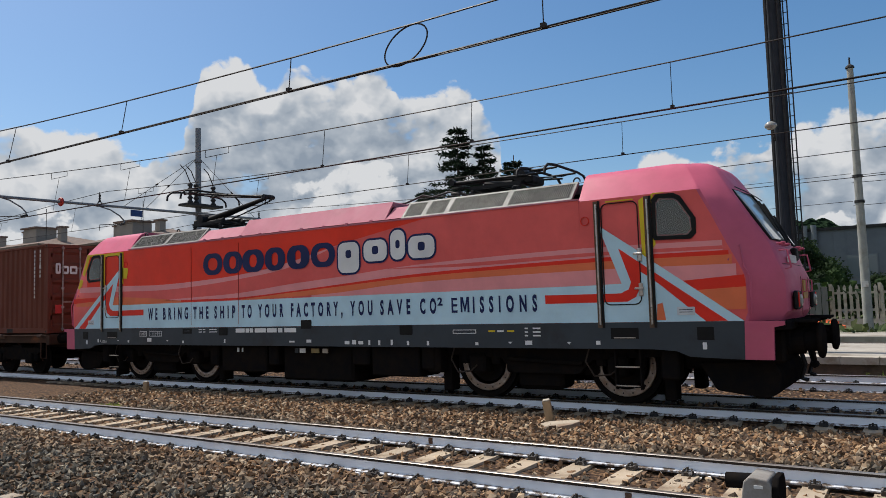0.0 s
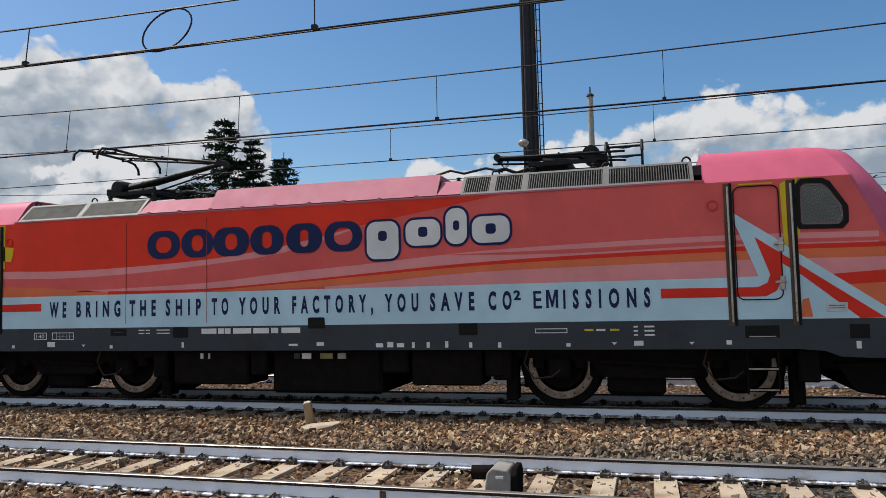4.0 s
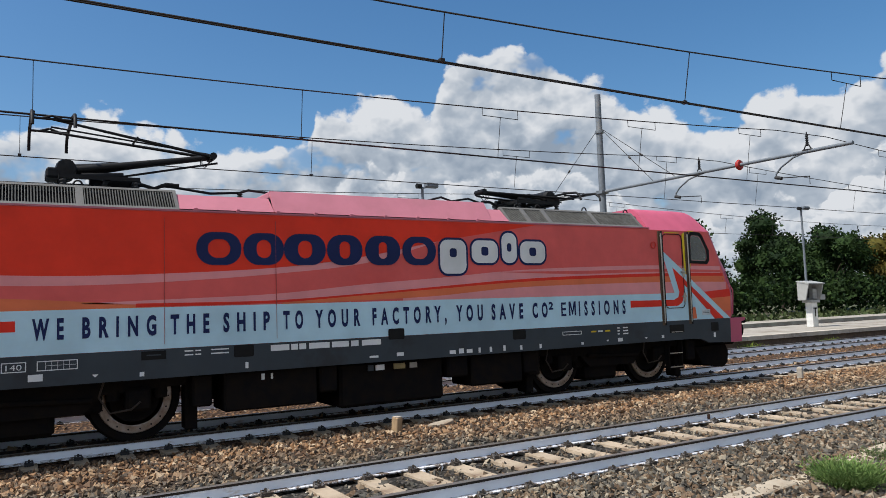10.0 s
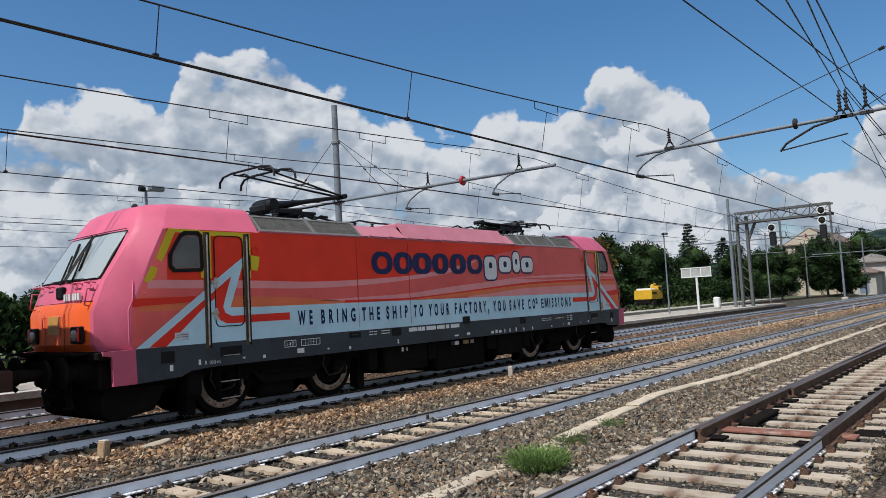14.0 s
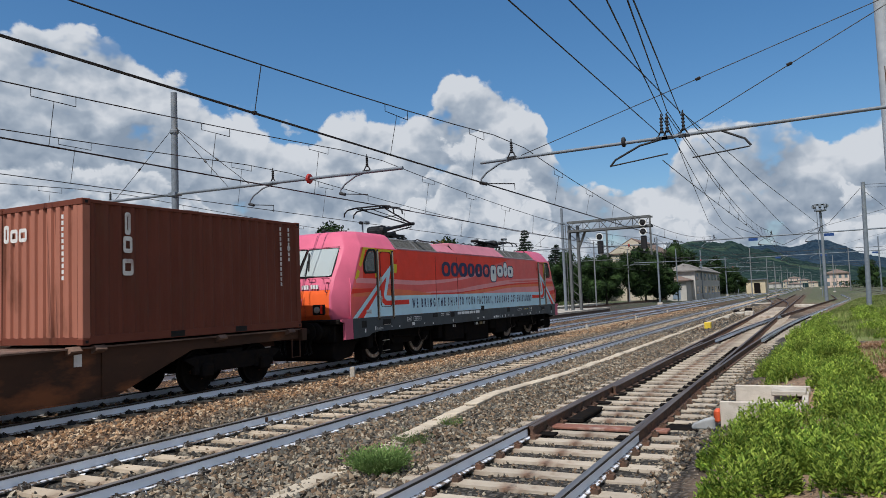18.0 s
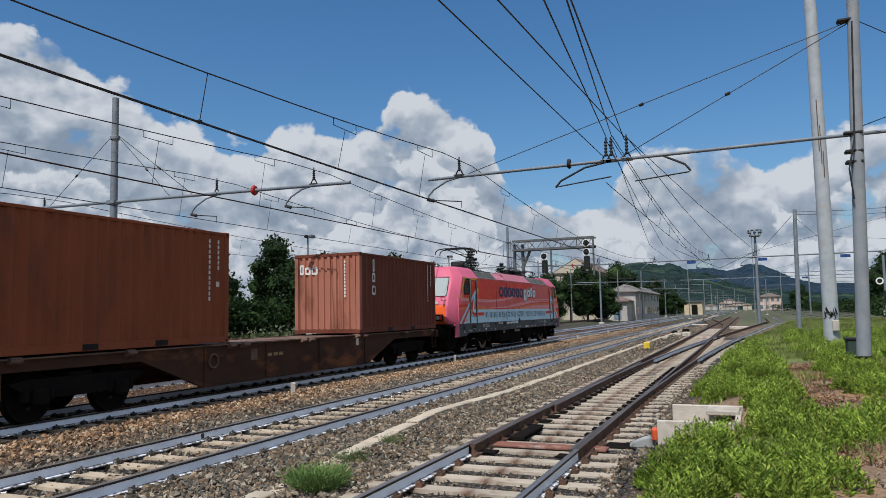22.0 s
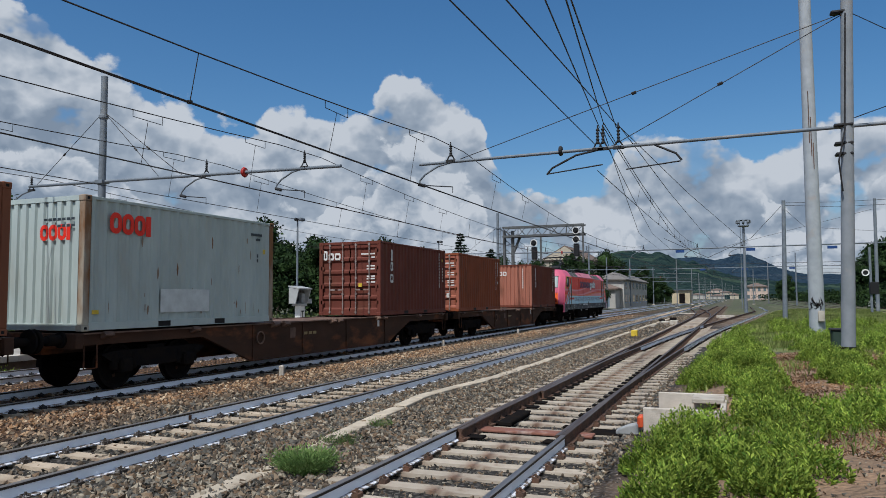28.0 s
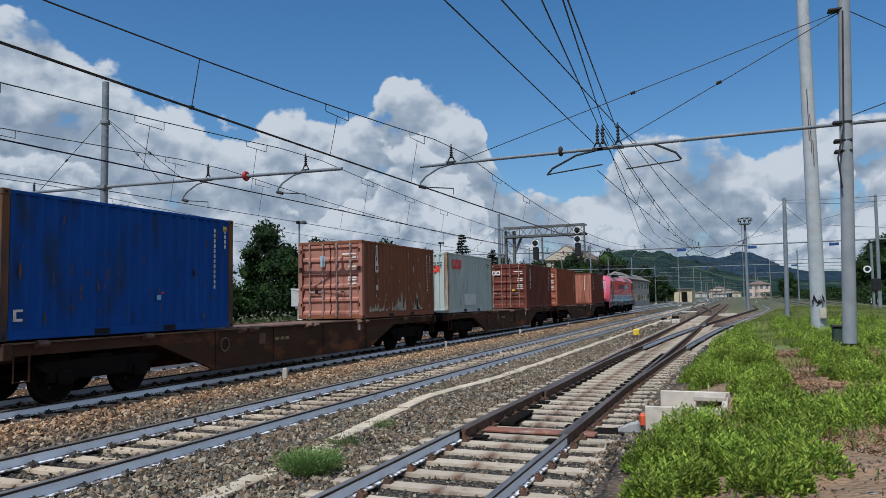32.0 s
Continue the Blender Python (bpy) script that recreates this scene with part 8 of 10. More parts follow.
part("window", boxed(DX + 0.35, DX + 1.25, DY - 1.075, DY - 1.05, 1.75, 2.55), GLASS_DARK, cb)
part("chassis", boxed(DX - 1.9, DX + 1.9, DY - 0.9, DY + 0.9, 0.6, 1.1, bevel=0.05), UNDER, dg)
for x in (-1.3, 1.3):
    for y in (-1.05, 1.05):
        part("wheel", lathe(bmesh.new(), [(0.2, -0.16), (0.48, -0.16), (0.52, -0.1), (0.52, 0.1), (0.48, 0.16), (0.2, 0.16)], "y", 18, (DX + x, DY + y, 0.52)), RUBBER, dg)
part("boom", chain(bmesh.new(), [(DX + 1.0, DY + 0.4, 1.5), (DX + 1.8, DY + 0.4, 2.75), (DX + 2.6, DY + 0.4, 2.9), (DX + 3.0, DY + 0.4, 2.3)], 0.19), DIG, dg)
part("stick", chain(bmesh.new(), [(DX + 2.9, DY + 0.4, 2.5), (DX + 3.1, DY + 0.4, 1.2), (DX + 2.8, DY + 0.4, 0.5)], 0.14), DIG, dg)
part("bucket", boxed(DX + 2.3, DX + 3.0, DY + 0.0, DY + 0.8, 0.0, 0.6, bevel=0.1), UNDER, dg)
for k in range(7):
    part("lettering_bar", boxed(DX - 1.75 + k * 0.19, DX - 1.62 + k * 0.19, DY - 1.112, DY - 1.1, 1.7, 1.98), UNDER, dg)


# ---- buildings ----
def plaster(name, c, c2=None):
    return material(name, c, 0.9, color2=c2 or tuple(v * 0.85 for v in c), scale=0.6, bump=0.15, bump_scale=8, dirt=tuple(v * 0.6 for v in c), dirt_scale=0.4, dirt_at=(0.55, 0.8))


BEIGE, OCHRE, GREYW, SALMON = plaster("plaster_beige", (0.5, 0.44, 0.34)), plaster("plaster_ochre", (0.58, 0.49, 0.33)), plaster("cladding_grey", (0.14, 0.165, 0.195)), plaster("plaster_salmon", (0.6, 0.46, 0.38))
DULL = plaster("plaster_dull", (0.3, 0.28, 0.25))
ROOFT = material("roof_tiles", (0.2, 0.14, 0.11), 0.9, color2=(0.13, 0.1, 0.085), scale=2, bump=0.4, bump_scale=6, stretch=(1, 3, 1))
GLASS_B = glass_mat("building_glass", (0.12, 0.15, 0.17), 0.08, 0.0)


def house(name, label, x0, x1, y0, y1, h, roof_h, wall, roof="hip", eave=0.5, floors=2, windows=(3, 2), base=0.0, door=None, wide=0.5):
    """A house of thick walls with recessed windows on the two faces that look towards the tracks."""
    b = thing(name, label, "building")
    walls = part("wall", boxed(x0, x1, y0, y1, base - 0.5, base + h), wall, b)
    fh = h / floors
    for f in range(floors):
        zc = base + f * fh + fh * 0.32
        n, m = windows
        for k in range(n):
            y = y0 + (y1 - y0) * (k + 0.5) / n
            w = part("window", boxed(x0 - 0.05, x0 + 0.02, y - 0.62, y + 0.62, zc - 0.08, zc + fh * 0.5 + 0.08), BEIGE, b)
            part("pane", boxed(x0 - 0.06, x0 - 0.05, y - 0.5, y + 0.5, zc, zc + fh * 0.5), GLASS_B, w)
        for k in range(m):
            x = x0 + (x1 - x0) * (k + 0.5) / m
            w = part("window", boxed(x - wide - 0.12, x + wide + 0.12, y0 - 0.05, y0 + 0.02, zc - 0.08, zc + fh * 0.5 + 0.08), BEIGE, b)
            part("pane", boxed(x - wide, x + wide, y0 - 0.06, y0 - 0.05, zc, zc + fh * 0.5), GLASS_B, w)
    bm = bmesh.new()
    e = eave
    a0, a1, c0, c1, z = x0 - e, x1 + e, y0 - e, y1 + e, base + h
    v = [bm.verts.new(c) for c in ((a0, c0, z), (a1, c0, z), (a1, c1, z), (a0, c1, z))]
    lo = [bm.verts.new((q.co.x, q.co.y, z - 0.22)) for q in v]
    if roof == "hip":
        ins = min(a1 - a0, c1 - c0) / 2 * 0.98
        if a1 - a0 >= c1 - c0:
            r = [bm.verts.new((a0 + ins, (c0 + c1) / 2, z + roof_h)), bm.verts.new((a1 - ins, (c0 + c1) / 2, z + roof_h))]
            bm.faces.new((v[0], v[1], r[1], r[0])), bm.faces.new((v[2], v[3], r[0], r[1])), bm.faces.new((v[3], v[0], r[0])), bm.faces.new((v[1], v[2], r[1]))
        else:
            r = [bm.verts.new(((a0 + a1) / 2, c0 + ins, z + roof_h)), bm.verts.new(((a0 + a1) / 2, c1 - ins, z + roof_h))]
            bm.faces.new((v[1], v[2], r[1], r[0])), bm.faces.new((v[3], v[0], r[0], r[1])), bm.faces.new((v[0], v[1], r[0])), bm.faces.new((v[2], v[3], r[1]))
    elif roof == "gable":   # gable wall faces -x
        r = [bm.verts.new((a0, (c0 + c1) / 2, z + roof_h)), bm.verts.new((a1, (c0 + c1) / 2, z + roof_h))]
        bm.faces.new((v[0], v[1], r[1], r[0])), bm.faces.new((v[2], v[3], r[0], r[1])), bm.faces.new((v[3], v[0], r[0])), bm.faces.new((v[1], v[2], r[1]))
        gb = bmesh.new()
        prism(gb, [(y0, base + h), (y1, base + h), ((y0 + y1) / 2, base + h + roof_h * 0.92)], "x", x0 - e - 0.06, x0 - e - 0.02)
        part("gable_wall", gb, wall, b)
    else:
        bm.faces.new(v)
    for k in range(4):
        bm.faces.new((lo[k], lo[(k + 1) % 4], v[(k + 1) % 4], v[k]))
    bm.faces.new(lo[::-1])
    part("roof", bm, ROOFT if roof != "flat" else GREYW, b)
    if door:
        part("door", boxed(x0 - 0.06, x0 + 0.03, door[0], door[1], base, base + door[2]), door[3], b)
    return b


GREYPL = plaster("plaster_grey", (0.46, 0.44, 0.4))
DOORBLUE = material("door_blue_grey", (0.2, 0.26, 0.33), 0.6)
sig = house("signal_house", "two-storey plastered trackside house with scrawled paint low on its wall", 148, 188, 20.6, 25.6, 5.4, 1.5, GREYPL, windows=(0, 7), wide=1.3)
SCRAWL = material("scrawl_paint", (0.5, 0.58, 0.75), 0.7, color2=(0.16, 0.24, 0.45), scale=3, mix=(0.45, 0.55))
SLATE = material("slate_roof", (0.2, 0.185, 0.17), 0.85, color2=(0.14, 0.13, 0.12), scale=2, bump=0.2)
for o in sig.children:
    if o.name.split(".")[0] == "roof":
        o.data.materials[0] = SLATE
rs = random.Random(8)
for k in range(7):
    x = 150.85 - 2.9 + 5.71 * k + 1.6
    sc = bmesh.new()
    prism(sc, [(x, 0.5 + 0.3 * rs.random()), (x + 2.2, 0.4 + 0.3 * rs.random()), (x + 2.6, 1.6 + 0.6 * rs.random()), (x + 1.1, 1.3 + 0.4 * rs.random()), (x + 0.2, 2.0 + 0.4 * rs.random())], "y", 20.585, 20.602)
    part("painted_scrawl", sc, SCRAWL, sig, "blue and white scrawled paint")
house("trackside_shed", "low plastered shed with a blue-grey door", 142, 148.0, 21.4, 25.0, 3.5, 0.9, GREYPL, floors=1, windows=(0, 0), door=(22.5, 23.9, 2.7, DOORBLUE))
house("gabled_house", "tall beige gabled house behind the trees", 150, 172, 28.0, 37.5, 9.6, 3.0, BEIGE, roof="gable", floors=3, windows=(0, 4), eave=0.3)
house("ochre_pavilion", "small ochre station pavilion with open front", 220, 236, 12.3, 17.2, 3.9, 0.5, OCHRE, roof="flat", floors=1, windows=(0, 0), door=(13.6, 15.2, 2.8, UNDER))
for k, (y0_, y1_, h_, w_) in enumerate(((-1.2, 3.4, 3.9, BEIGE), (6.4, 13.8, 3.2, GREYPL), (13.0, 16.0, 5.4, BEIGE), (17.0, 24.4, 4.2, GREYPL))):
    house("distant_house", "pale plastered house at the end of the yard", 640 + 3 * k, 652 + 3 * k, y0_ * 1.45, y1_ * 1.45, h_, 1.3 + 0.2 * (k % 3), w_, windows=(1 + (k * 2) % 3, 1), floors=2 + k % 2, base=-0.4)
house("salmon_house", "distant pale salmon two-storey house", 330, 352, -12.0, -3.6, 6.0, 1.6, SALMON, windows=(4, 3))
for k in range(9):
    house("distant_house", "distant pale plastered house in the town", 760 + (k * 37) % 160, 780 + (k * 37) % 160, 4 + k * 9.0, 15 + k * 9.0, 6 + (k * 3) % 5, 1.5, (BEIGE, SALMON, OCHRE)[k % 3], windows=(2, 1))
# town roofs beyond the containers
for x0, x1, y0, y1, h, rh, w in ((-118, -104, 46, 60, 10.2, 2.0, DULL), (-103, -90, 47, 60, 10.5, 1.9, DULL), (-89, -72, 50, 63, 10.2, 1.9, DULL)):
    hh = house("apartment_house", "plastered apartment house under a brown tiled roof", x0, x1, y0, y1, h, rh, w, floors=4, windows=(4, 4), eave=0.9)
    xm, ym = (x0 + x1) / 2, (y0 + y1) / 2
    t = part("roof_turret", boxed(xm - 1.6, xm + 1.6, ym - 4.6, ym - 2.0, h + 0.2, h + rh + 0.6), DULL, hh)
    part("turret_roof", boxed(xm - 1.9, xm + 1.9, ym - 4.9, ym - 1.7, h + rh + 0.6, h + rh + 0.8), ROOFT, t)
    for dx in (-4.5, 4.0):
        c = part("chimney", boxed(xm + dx, xm + dx + 0.9, ym - 3.2, ym - 2.4, h, h + rh + 0.5), DULL, hh)
        part("chimney_cap", boxed(xm + dx - 0.15, xm + dx + 1.05, ym - 3.35, ym - 2.25, h + rh + 0.5, h + rh + 0.7), ROOFT, c)
    part("aerial", tube(bmesh.new(), (xm + 2.8, ym - 4, h + 1), (xm + 2.8, ym - 4, h + rh + 3.0), 0.04, seg=5), DARK_STEEL, hh)
# grey works hall
fac = thing("works_hall", "flat-roofed grey metal-clad works hall with three flues", "building")
fw = part("wall", boxed(-16, 15, 70, 90, -0.3, 7.0), GREYW, fac)
for k in range(31):
    part("cladding_rib", boxed(-15.9 + k * 1.0, -15.82 + k * 1.0, 69.96, 70.0, 0, 7.0), GREYW, fw)
part("parapet", boxed(-16.2, 15.2, 69.8, 90.2, 7.0, 7.25), DARK_STEEL, fac)
for x in (-9.6, -8.9, -8.2):
    part("flue", tube(bmesh.new(), (x, 69.6, 3.4), (x, 69.6, 7.5), 0.22, seg=10), GALV, fac, smooth=True)
for x in (-1.4, 4.0, 10.0, -6.0):
    w = part("window", boxed(x, x + 2.4, 69.93, 70.0, 2.9, 4.9), GREYW, fac)
    part("pane", boxed(x + 0.1, x + 2.3, 69.9, 69.93, 3.0, 4.8), GLASS_B, w)
part("vent_pipe", tube(bmesh.new(), (2.0, 72, 7.2), (2.0, 72, 9.8), 0.12, seg=8), DARK_STEEL, fac)
# concrete paling fence
fen = thing("paling_fence", "weathered concrete paling fence along the station yard", "fence")
for k in range(40):
    x = -4.6 + k * 0.28
    part("pale", prism(bmesh.new(), [(x, 0.25), (x + 0.15, 0.25), (x + 0.15, 1.95), (x + 0.075, 2.1), (x, 1.95)], "y", 43.6, 43.68), CONCRETE, fen)
for z in (0.7, 1.6):
    part("rail", boxed(-4.7, 6.6, 43.68, 43.78, z, z + 0.12), CONCRETE, fen)
for k in range(6):
    part("post", boxed(-4.7 + k * 2.24, -4.55 + k * 2.24, 43.68, 43.85, -0.2, 2.15), CONCRETE, fen)
part("kerb", boxed(-30, 7, 43.4, 43.9, -0.3, 0.3), CONCRETE, fen)
hut = thing("plank_screen", "grey weathered plank screen beside the fence", "fence")
for k in range(22):
    x = -11.5 + k * 0.31
    part("plank", boxed(x, x + 0.28, 43.0 + 0.03 * (k % 2), 43.08 + 0.03 * (k % 2), 0.0, 2.0 + 0.12 * ((k * 7) % 3)), material("grey_planks", (0.16, 0.16, 0.155), 0.9, rand=0.2, bump=0.2, stretch=(1, 1, 0.2)) if "grey_planks" not in bpy.data.materials else bpy.data.materials["grey_planks"], hut)
part("white_sheet", boxed(-8.6, -6.5, 42.9, 42.96, 1.9, 2.35), SIG_WHITE, hut)
# made-up mound standing in for a low patch of orange-red weeds, not netting
heap = thing("orange_heap", "small orange-red mound standing in for flowering weeds", "netting heap")
hb = bmesh.new()
bmesh.ops.create_icosphere(hb, subdivisions=3, radius=1.0)
for v in hb.verts:
    n_ = 1 + 0.4 * noise.noise(v.co * 2.5)
    v.co = (-4.6 + v.co.x * 0.8 * n_, 40.5 + v.co.y * 0.6 * n_, -0.05 + max(-0.1, v.co.z) * 0.42 * n_)
part("netting", hb, material("orange_red_mound", (0.7, 0.13, 0.04), 0.8, bump=0.8, bump_scale=9), heap)

# ---- far masts, tower and right-hand pieces ----
ft = thing("lamp_tower", "far slender lamp tower with a ring of floodlights", "tower")
LX, LY = 88.0, -1.0
part("shaft", tube(bmesh.new(), (LX, LY, 0.0), (LX, LY, 9.6), 0.19, 0.12, seg=8), GALV, ft, smooth=True)
part("ladder_rail", tube(bmesh.new(), (LX - 0.3, LY + 0.35, 0.4), (LX - 0.3, LY + 0.35, 9.6), 0.035, seg=5), GALV, ft)
part("gallery", lathe(bmesh.new(), [(0.45, 9.55), (0.62, 9.6), (0.62, 9.68), (0.45, 9.72)], "z", 14, (LX, LY, 0)), GALV, ft)
for k in range(8):
    a = k * math.tau / 8
    part("floodlight", boxed(LX + 0.68 * math.cos(a) - 0.13, LX + 0.68 * math.cos(a) + 0.13, LY + 0.68 * math.sin(a) - 0.13, LY + 0.68 * math.sin(a) + 0.13, 9.95, 10.25, bevel=0.03), GALV, ft)
    part("bracket", tube(bmesh.new(), (LX + 0.5 * math.cos(a), LY + 0.5 * math.sin(a), 9.65), (LX + 0.66 * math.cos(a), LY + 0.66 * math.sin(a), 10.0), 0.03, seg=5), GALV, ft)
part("top_ring", lathe(bmesh.new(), [(0.66, 10.26), (0.74, 10.28), (0.66, 10.32)], "z", 14, (LX, LY, 0)), GALV, ft)
mast(50.0, -2.8, 0.32, 7.75, 0.15, 0.11, 0.15, "round grey steel pole with insulators and slack cables", mat=GALV)
for k, (dx, dy, z) in enumerate(((0.0, -6.0, 7.6), (0.0, -6.0, 7.3), (20.0, -4.0, 7.0))):
    wire_run("span_wire", "thin dark wire leaving a grey pole", [(50, -2.9, 7.6 - 0.15 * k), (50 + dx * 0.5, -2.9 + dy * 0.5, z - 0.1), (50 + dx, -2.9 + dy * 2.5, z)], 0.012)
wire_run("span_wire", "slack cable hanging from a grey pole", [(50, -2.8, 7.4), (49, -1.0, 5.4), (48, 1.5, 4.2), (47, 4, 5.4)], 0.014)
# cross-span truss over the yard throat
for bx, z in ((130.0, 6.6), (240.0, 7.0)):
    sp = thing("span_truss", "far steel cross-span over the station throat", "gantry", "far cross-spans")
    for dz in (0.0, 0.6):
        part("chord", tube(bmesh.new(), (bx, -30, z + dz), (bx, 21, z + dz), 0.035, seg=5), DARK_STEEL, sp)
    bm = bmesh.new()
    pts = [(bx, -30 + k * 1.5, z + (0.6 if k % 2 else 0.0)) for k in range(35)]
    part("lacing", chain(bm, pts, 0.015, 4), DARK_STEEL, sp)
    for y in (-30.0, -9.0, 21.0):
        part("post", tube(bmesh.new(), (bx, y, -0.2), (bx, y, z + 2.2), 0.13, 0.09, seg=6), GALV, sp)
FARPOLE = material("weathered_far_steel", (0.2, 0.21, 0.22), 0.7, spec=0.2)
for bx, y in ((140.0, 10.0), (160.0, -6.0), (185.0, 9.8), (196.0, -4.0), (225.0, 10.0), (250.0, -5.0), (270.0, 10.0), (290.0, 4.8), (310.0, -7.0), (128.0, -12.0), (150.0, -18.0), (120.0, 27.0), (96.0, 26.0), (330.0, 10.0), (345.0, -2.0), (365.0, 16.0), (390.0, 4.8), (410.0, 11.0), (430.0, -9.0), (455.0, 18.0), (470.0, 2.0), (500.0, 12.0), (520.0, -5.0), (540.0, 24.0), (570.0, 8.0)):
    mm = mast(bx, y, 0.0, 8.6, 0.1, 0.075, 0.0, "distant grey catenary mast", mat=FARPOLE)
    part("boom", tube(bmesh.new(), (bx, y - 3.5, 6.0), (bx, y + 3.5, 6.1), 0.035, seg=6), FARPOLE, mm)
sgp = thing("side_signal", "black disc signal with white rim on a grey post", "signal")
SX_, SY_ = 62.0, -9.3
part("post", tube(bmesh.new(), (SX_, SY_, 0.2), (SX_, SY_, 5.4), 0.09, seg=8), GALV, sgp)
sd = part("disc", tube(bmesh.new(), (SX_ - 0.2, SY_ + 0.35, 3.5), (SX_ - 0.14, SY_ + 0.35, 3.5), 0.24, seg=24), SIG_BLACK, sgp)
rr = bmesh.new()
rows = [[rr.verts.new((SX_ + xx, SY_ + 0.35 + r * math.cos(k * math.tau / 24), 3.5 + r * math.sin(k * math.tau / 24))) for k in range(24)] for r, xx in [(0.26, -0.24), (0.26, -0.2), (0.17, -0.2), (0.17, -0.24)]]
for a, b in zip(rows, rows[1:] + rows[:1]):
    for k in range(24):
        rr.faces.new((a[k], a[(k + 1) % 24], b[(k + 1) % 24], b[k]))
part("rim", rr, SIG_WHITE, sd)
part("relay_box", boxed(SX_ - 0.2, SX_ + 0.3, SY_ - 0.5, SY_ + 0.1, 1.9, 2.8, bevel=0.03), SIG_BLACK, sgp)
for k in range(3):
    yard = thing("yard_track", "rusty yard track leading into the station throat", "track", kind="structure")
    for s in (-1, 1):
        rail_along([(x, -7.5 - 4.2 * k + s * 0.75) for x in (-40, 0, 40, 90, 160, 300)], RAIL_RUST, yard, z=0.42)
    far_sleepers(yard, -7.5 - 4.2 * k, 20, 200, 0.6, "timber")
    for o in yard.children:
        if o.name.startswith("far_sleepers"):
            o.location.z = 0.44

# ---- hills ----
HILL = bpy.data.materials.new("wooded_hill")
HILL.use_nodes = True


def hill_nodes(mat, dark, mid_green, light, crown=0.085):
    nt = mat.node_tree
    N, L = nt.nodes.new, nt.links.new
    b = nt.nodes["Principled BSDF"]
    b.inputs["Roughness"].default_value = 1.0
    b.inputs["Specular IOR Level"].default_value = 0.0
    g = N("ShaderNodeNewGeometry")
    n1, n2, r1, r2, x1, x2 = N("ShaderNodeTexNoise"), N("ShaderNodeTexNoise"), N("ShaderNodeMapRange"), N("ShaderNodeMapRange"), N("ShaderNodeMix"), N("ShaderNodeMix")
    crowns = N("ShaderNodeTexVoronoi")
    crowns.inputs["Scale"].default_value = crown
    L(g.outputs["Position"], crowns.inputs["Vector"])
    for n, s in ((n1, 0.03), (n2, 0.007)):
        n.inputs["Scale"].default_value, n.inputs["Detail"].default_value = s, 8
        L(g.outputs["Position"], n.inputs["Vector"])
    blend = N("ShaderNodeMath")
    blend.operation = "MULTIPLY_ADD"
    L(crowns.outputs["Distance"], blend.inputs[0])
    blend.inputs[1].default_value = -0.4
    L(n1.outputs["Fac"], blend.inputs[2])
    L(blend.outputs[0], r1.inputs["Value"])
    L(n2.outputs["Fac"], r2.inputs["Value"])
    for r, a, c in ((r1, 0.08, 0.42), (r2, 0.54, 0.6)):
        r.inputs["From Min"].default_value, r.inputs["From Max"].default_value = a, c
    for x in (x1, x2):
        x.data_type = "RGBA"
    L(r1.outputs[0], x1.inputs["Factor"])
    x1.inputs["A"].default_value, x1.inputs["B"].default_value = (*dark, 1), (*mid_green, 1)
    L(r2.outputs[0], x2.inputs["Factor"])
    L(x1.outputs["Result"], x2.inputs["A"])
    x2.inputs["B"].default_value = (*light, 1)
    L(x2.outputs["Result"], b.inputs["Base Color"])
    bp = N("ShaderNodeBump")
    bp.inputs["Strength"].default_value, bp.inputs["Distance"].default_value = 0.9, 9.0
    bp.invert = True
    L(crowns.outputs["Distance"], bp.inputs["Height"])
    L(bp.outputs[0], b.inputs["Normal"])


# slight bluish haze is put into the greens of this distant hill
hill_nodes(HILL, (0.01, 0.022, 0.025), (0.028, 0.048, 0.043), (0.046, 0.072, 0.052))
HILL_NEAR = bpy.data.materials.new("dense_wood")
HILL_NEAR.use_nodes = True
hill_nodes(HILL_NEAR, (0.005, 0.012, 0.008), (0.02, 0.036, 0.02), (0.028, 0.046, 0.024), 0.3)
# haze painted as colour: this ridge is bluer than the nearer hills
HILL_HAZY = bpy.data.materials.new("hazy_wooded_ridge")
HILL_HAZY.use_nodes = True
hill_nodes(HILL_HAZY, (0.015, 0.03, 0.05), (0.03, 0.05, 0.072), (0.036, 0.06, 0.074))


def ridge(name, label, dist, depth, crest, mat, step=0.13, rough=6.0, seed=0.0):
    """A wooded ridge: crest is (azimuth, elevation) in degrees as seen from the line."""
    azs = np.arange(crest[0][0], crest[-1][0] + step / 2, step)
    els = np.interp(azs, [c[0] for c in crest], [c[1] for c in crest])
    rows = 34
    verts, faces = [], []
    for a, e in zip(azs, els):
        top = math.tan(radians(e)) * dist
        for k in range(rows):
            u = k / (rows - 1)
            d = dist - depth * (1 - u)
            x, y = d * math.sin(radians(a)), d * math.cos(radians(a))
            z = top * (u ** 1.25) + (noise.noise((x * 0.012 + seed, y * 0.012, 0)) * rough * 2.2 + noise.noise((x * 0.06 + seed, y * 0.06, 3)) * rough * 0.55 + noise.noise((x * 0.2 + seed, y * 0.2, 7)) * rough * 0.85) * u
            verts.append((x, y, z - 2))
    n = len(azs)
    for i in range(n - 1):
        for k in range(rows - 1):
            a = i * rows + k
            faces.append((a, a + 1, a + rows + 1, a + rows))
    ob = new(name, raw(name, verts, faces, mat, smooth=True))
    return tagged(ob, label, "hill", kind="structure")


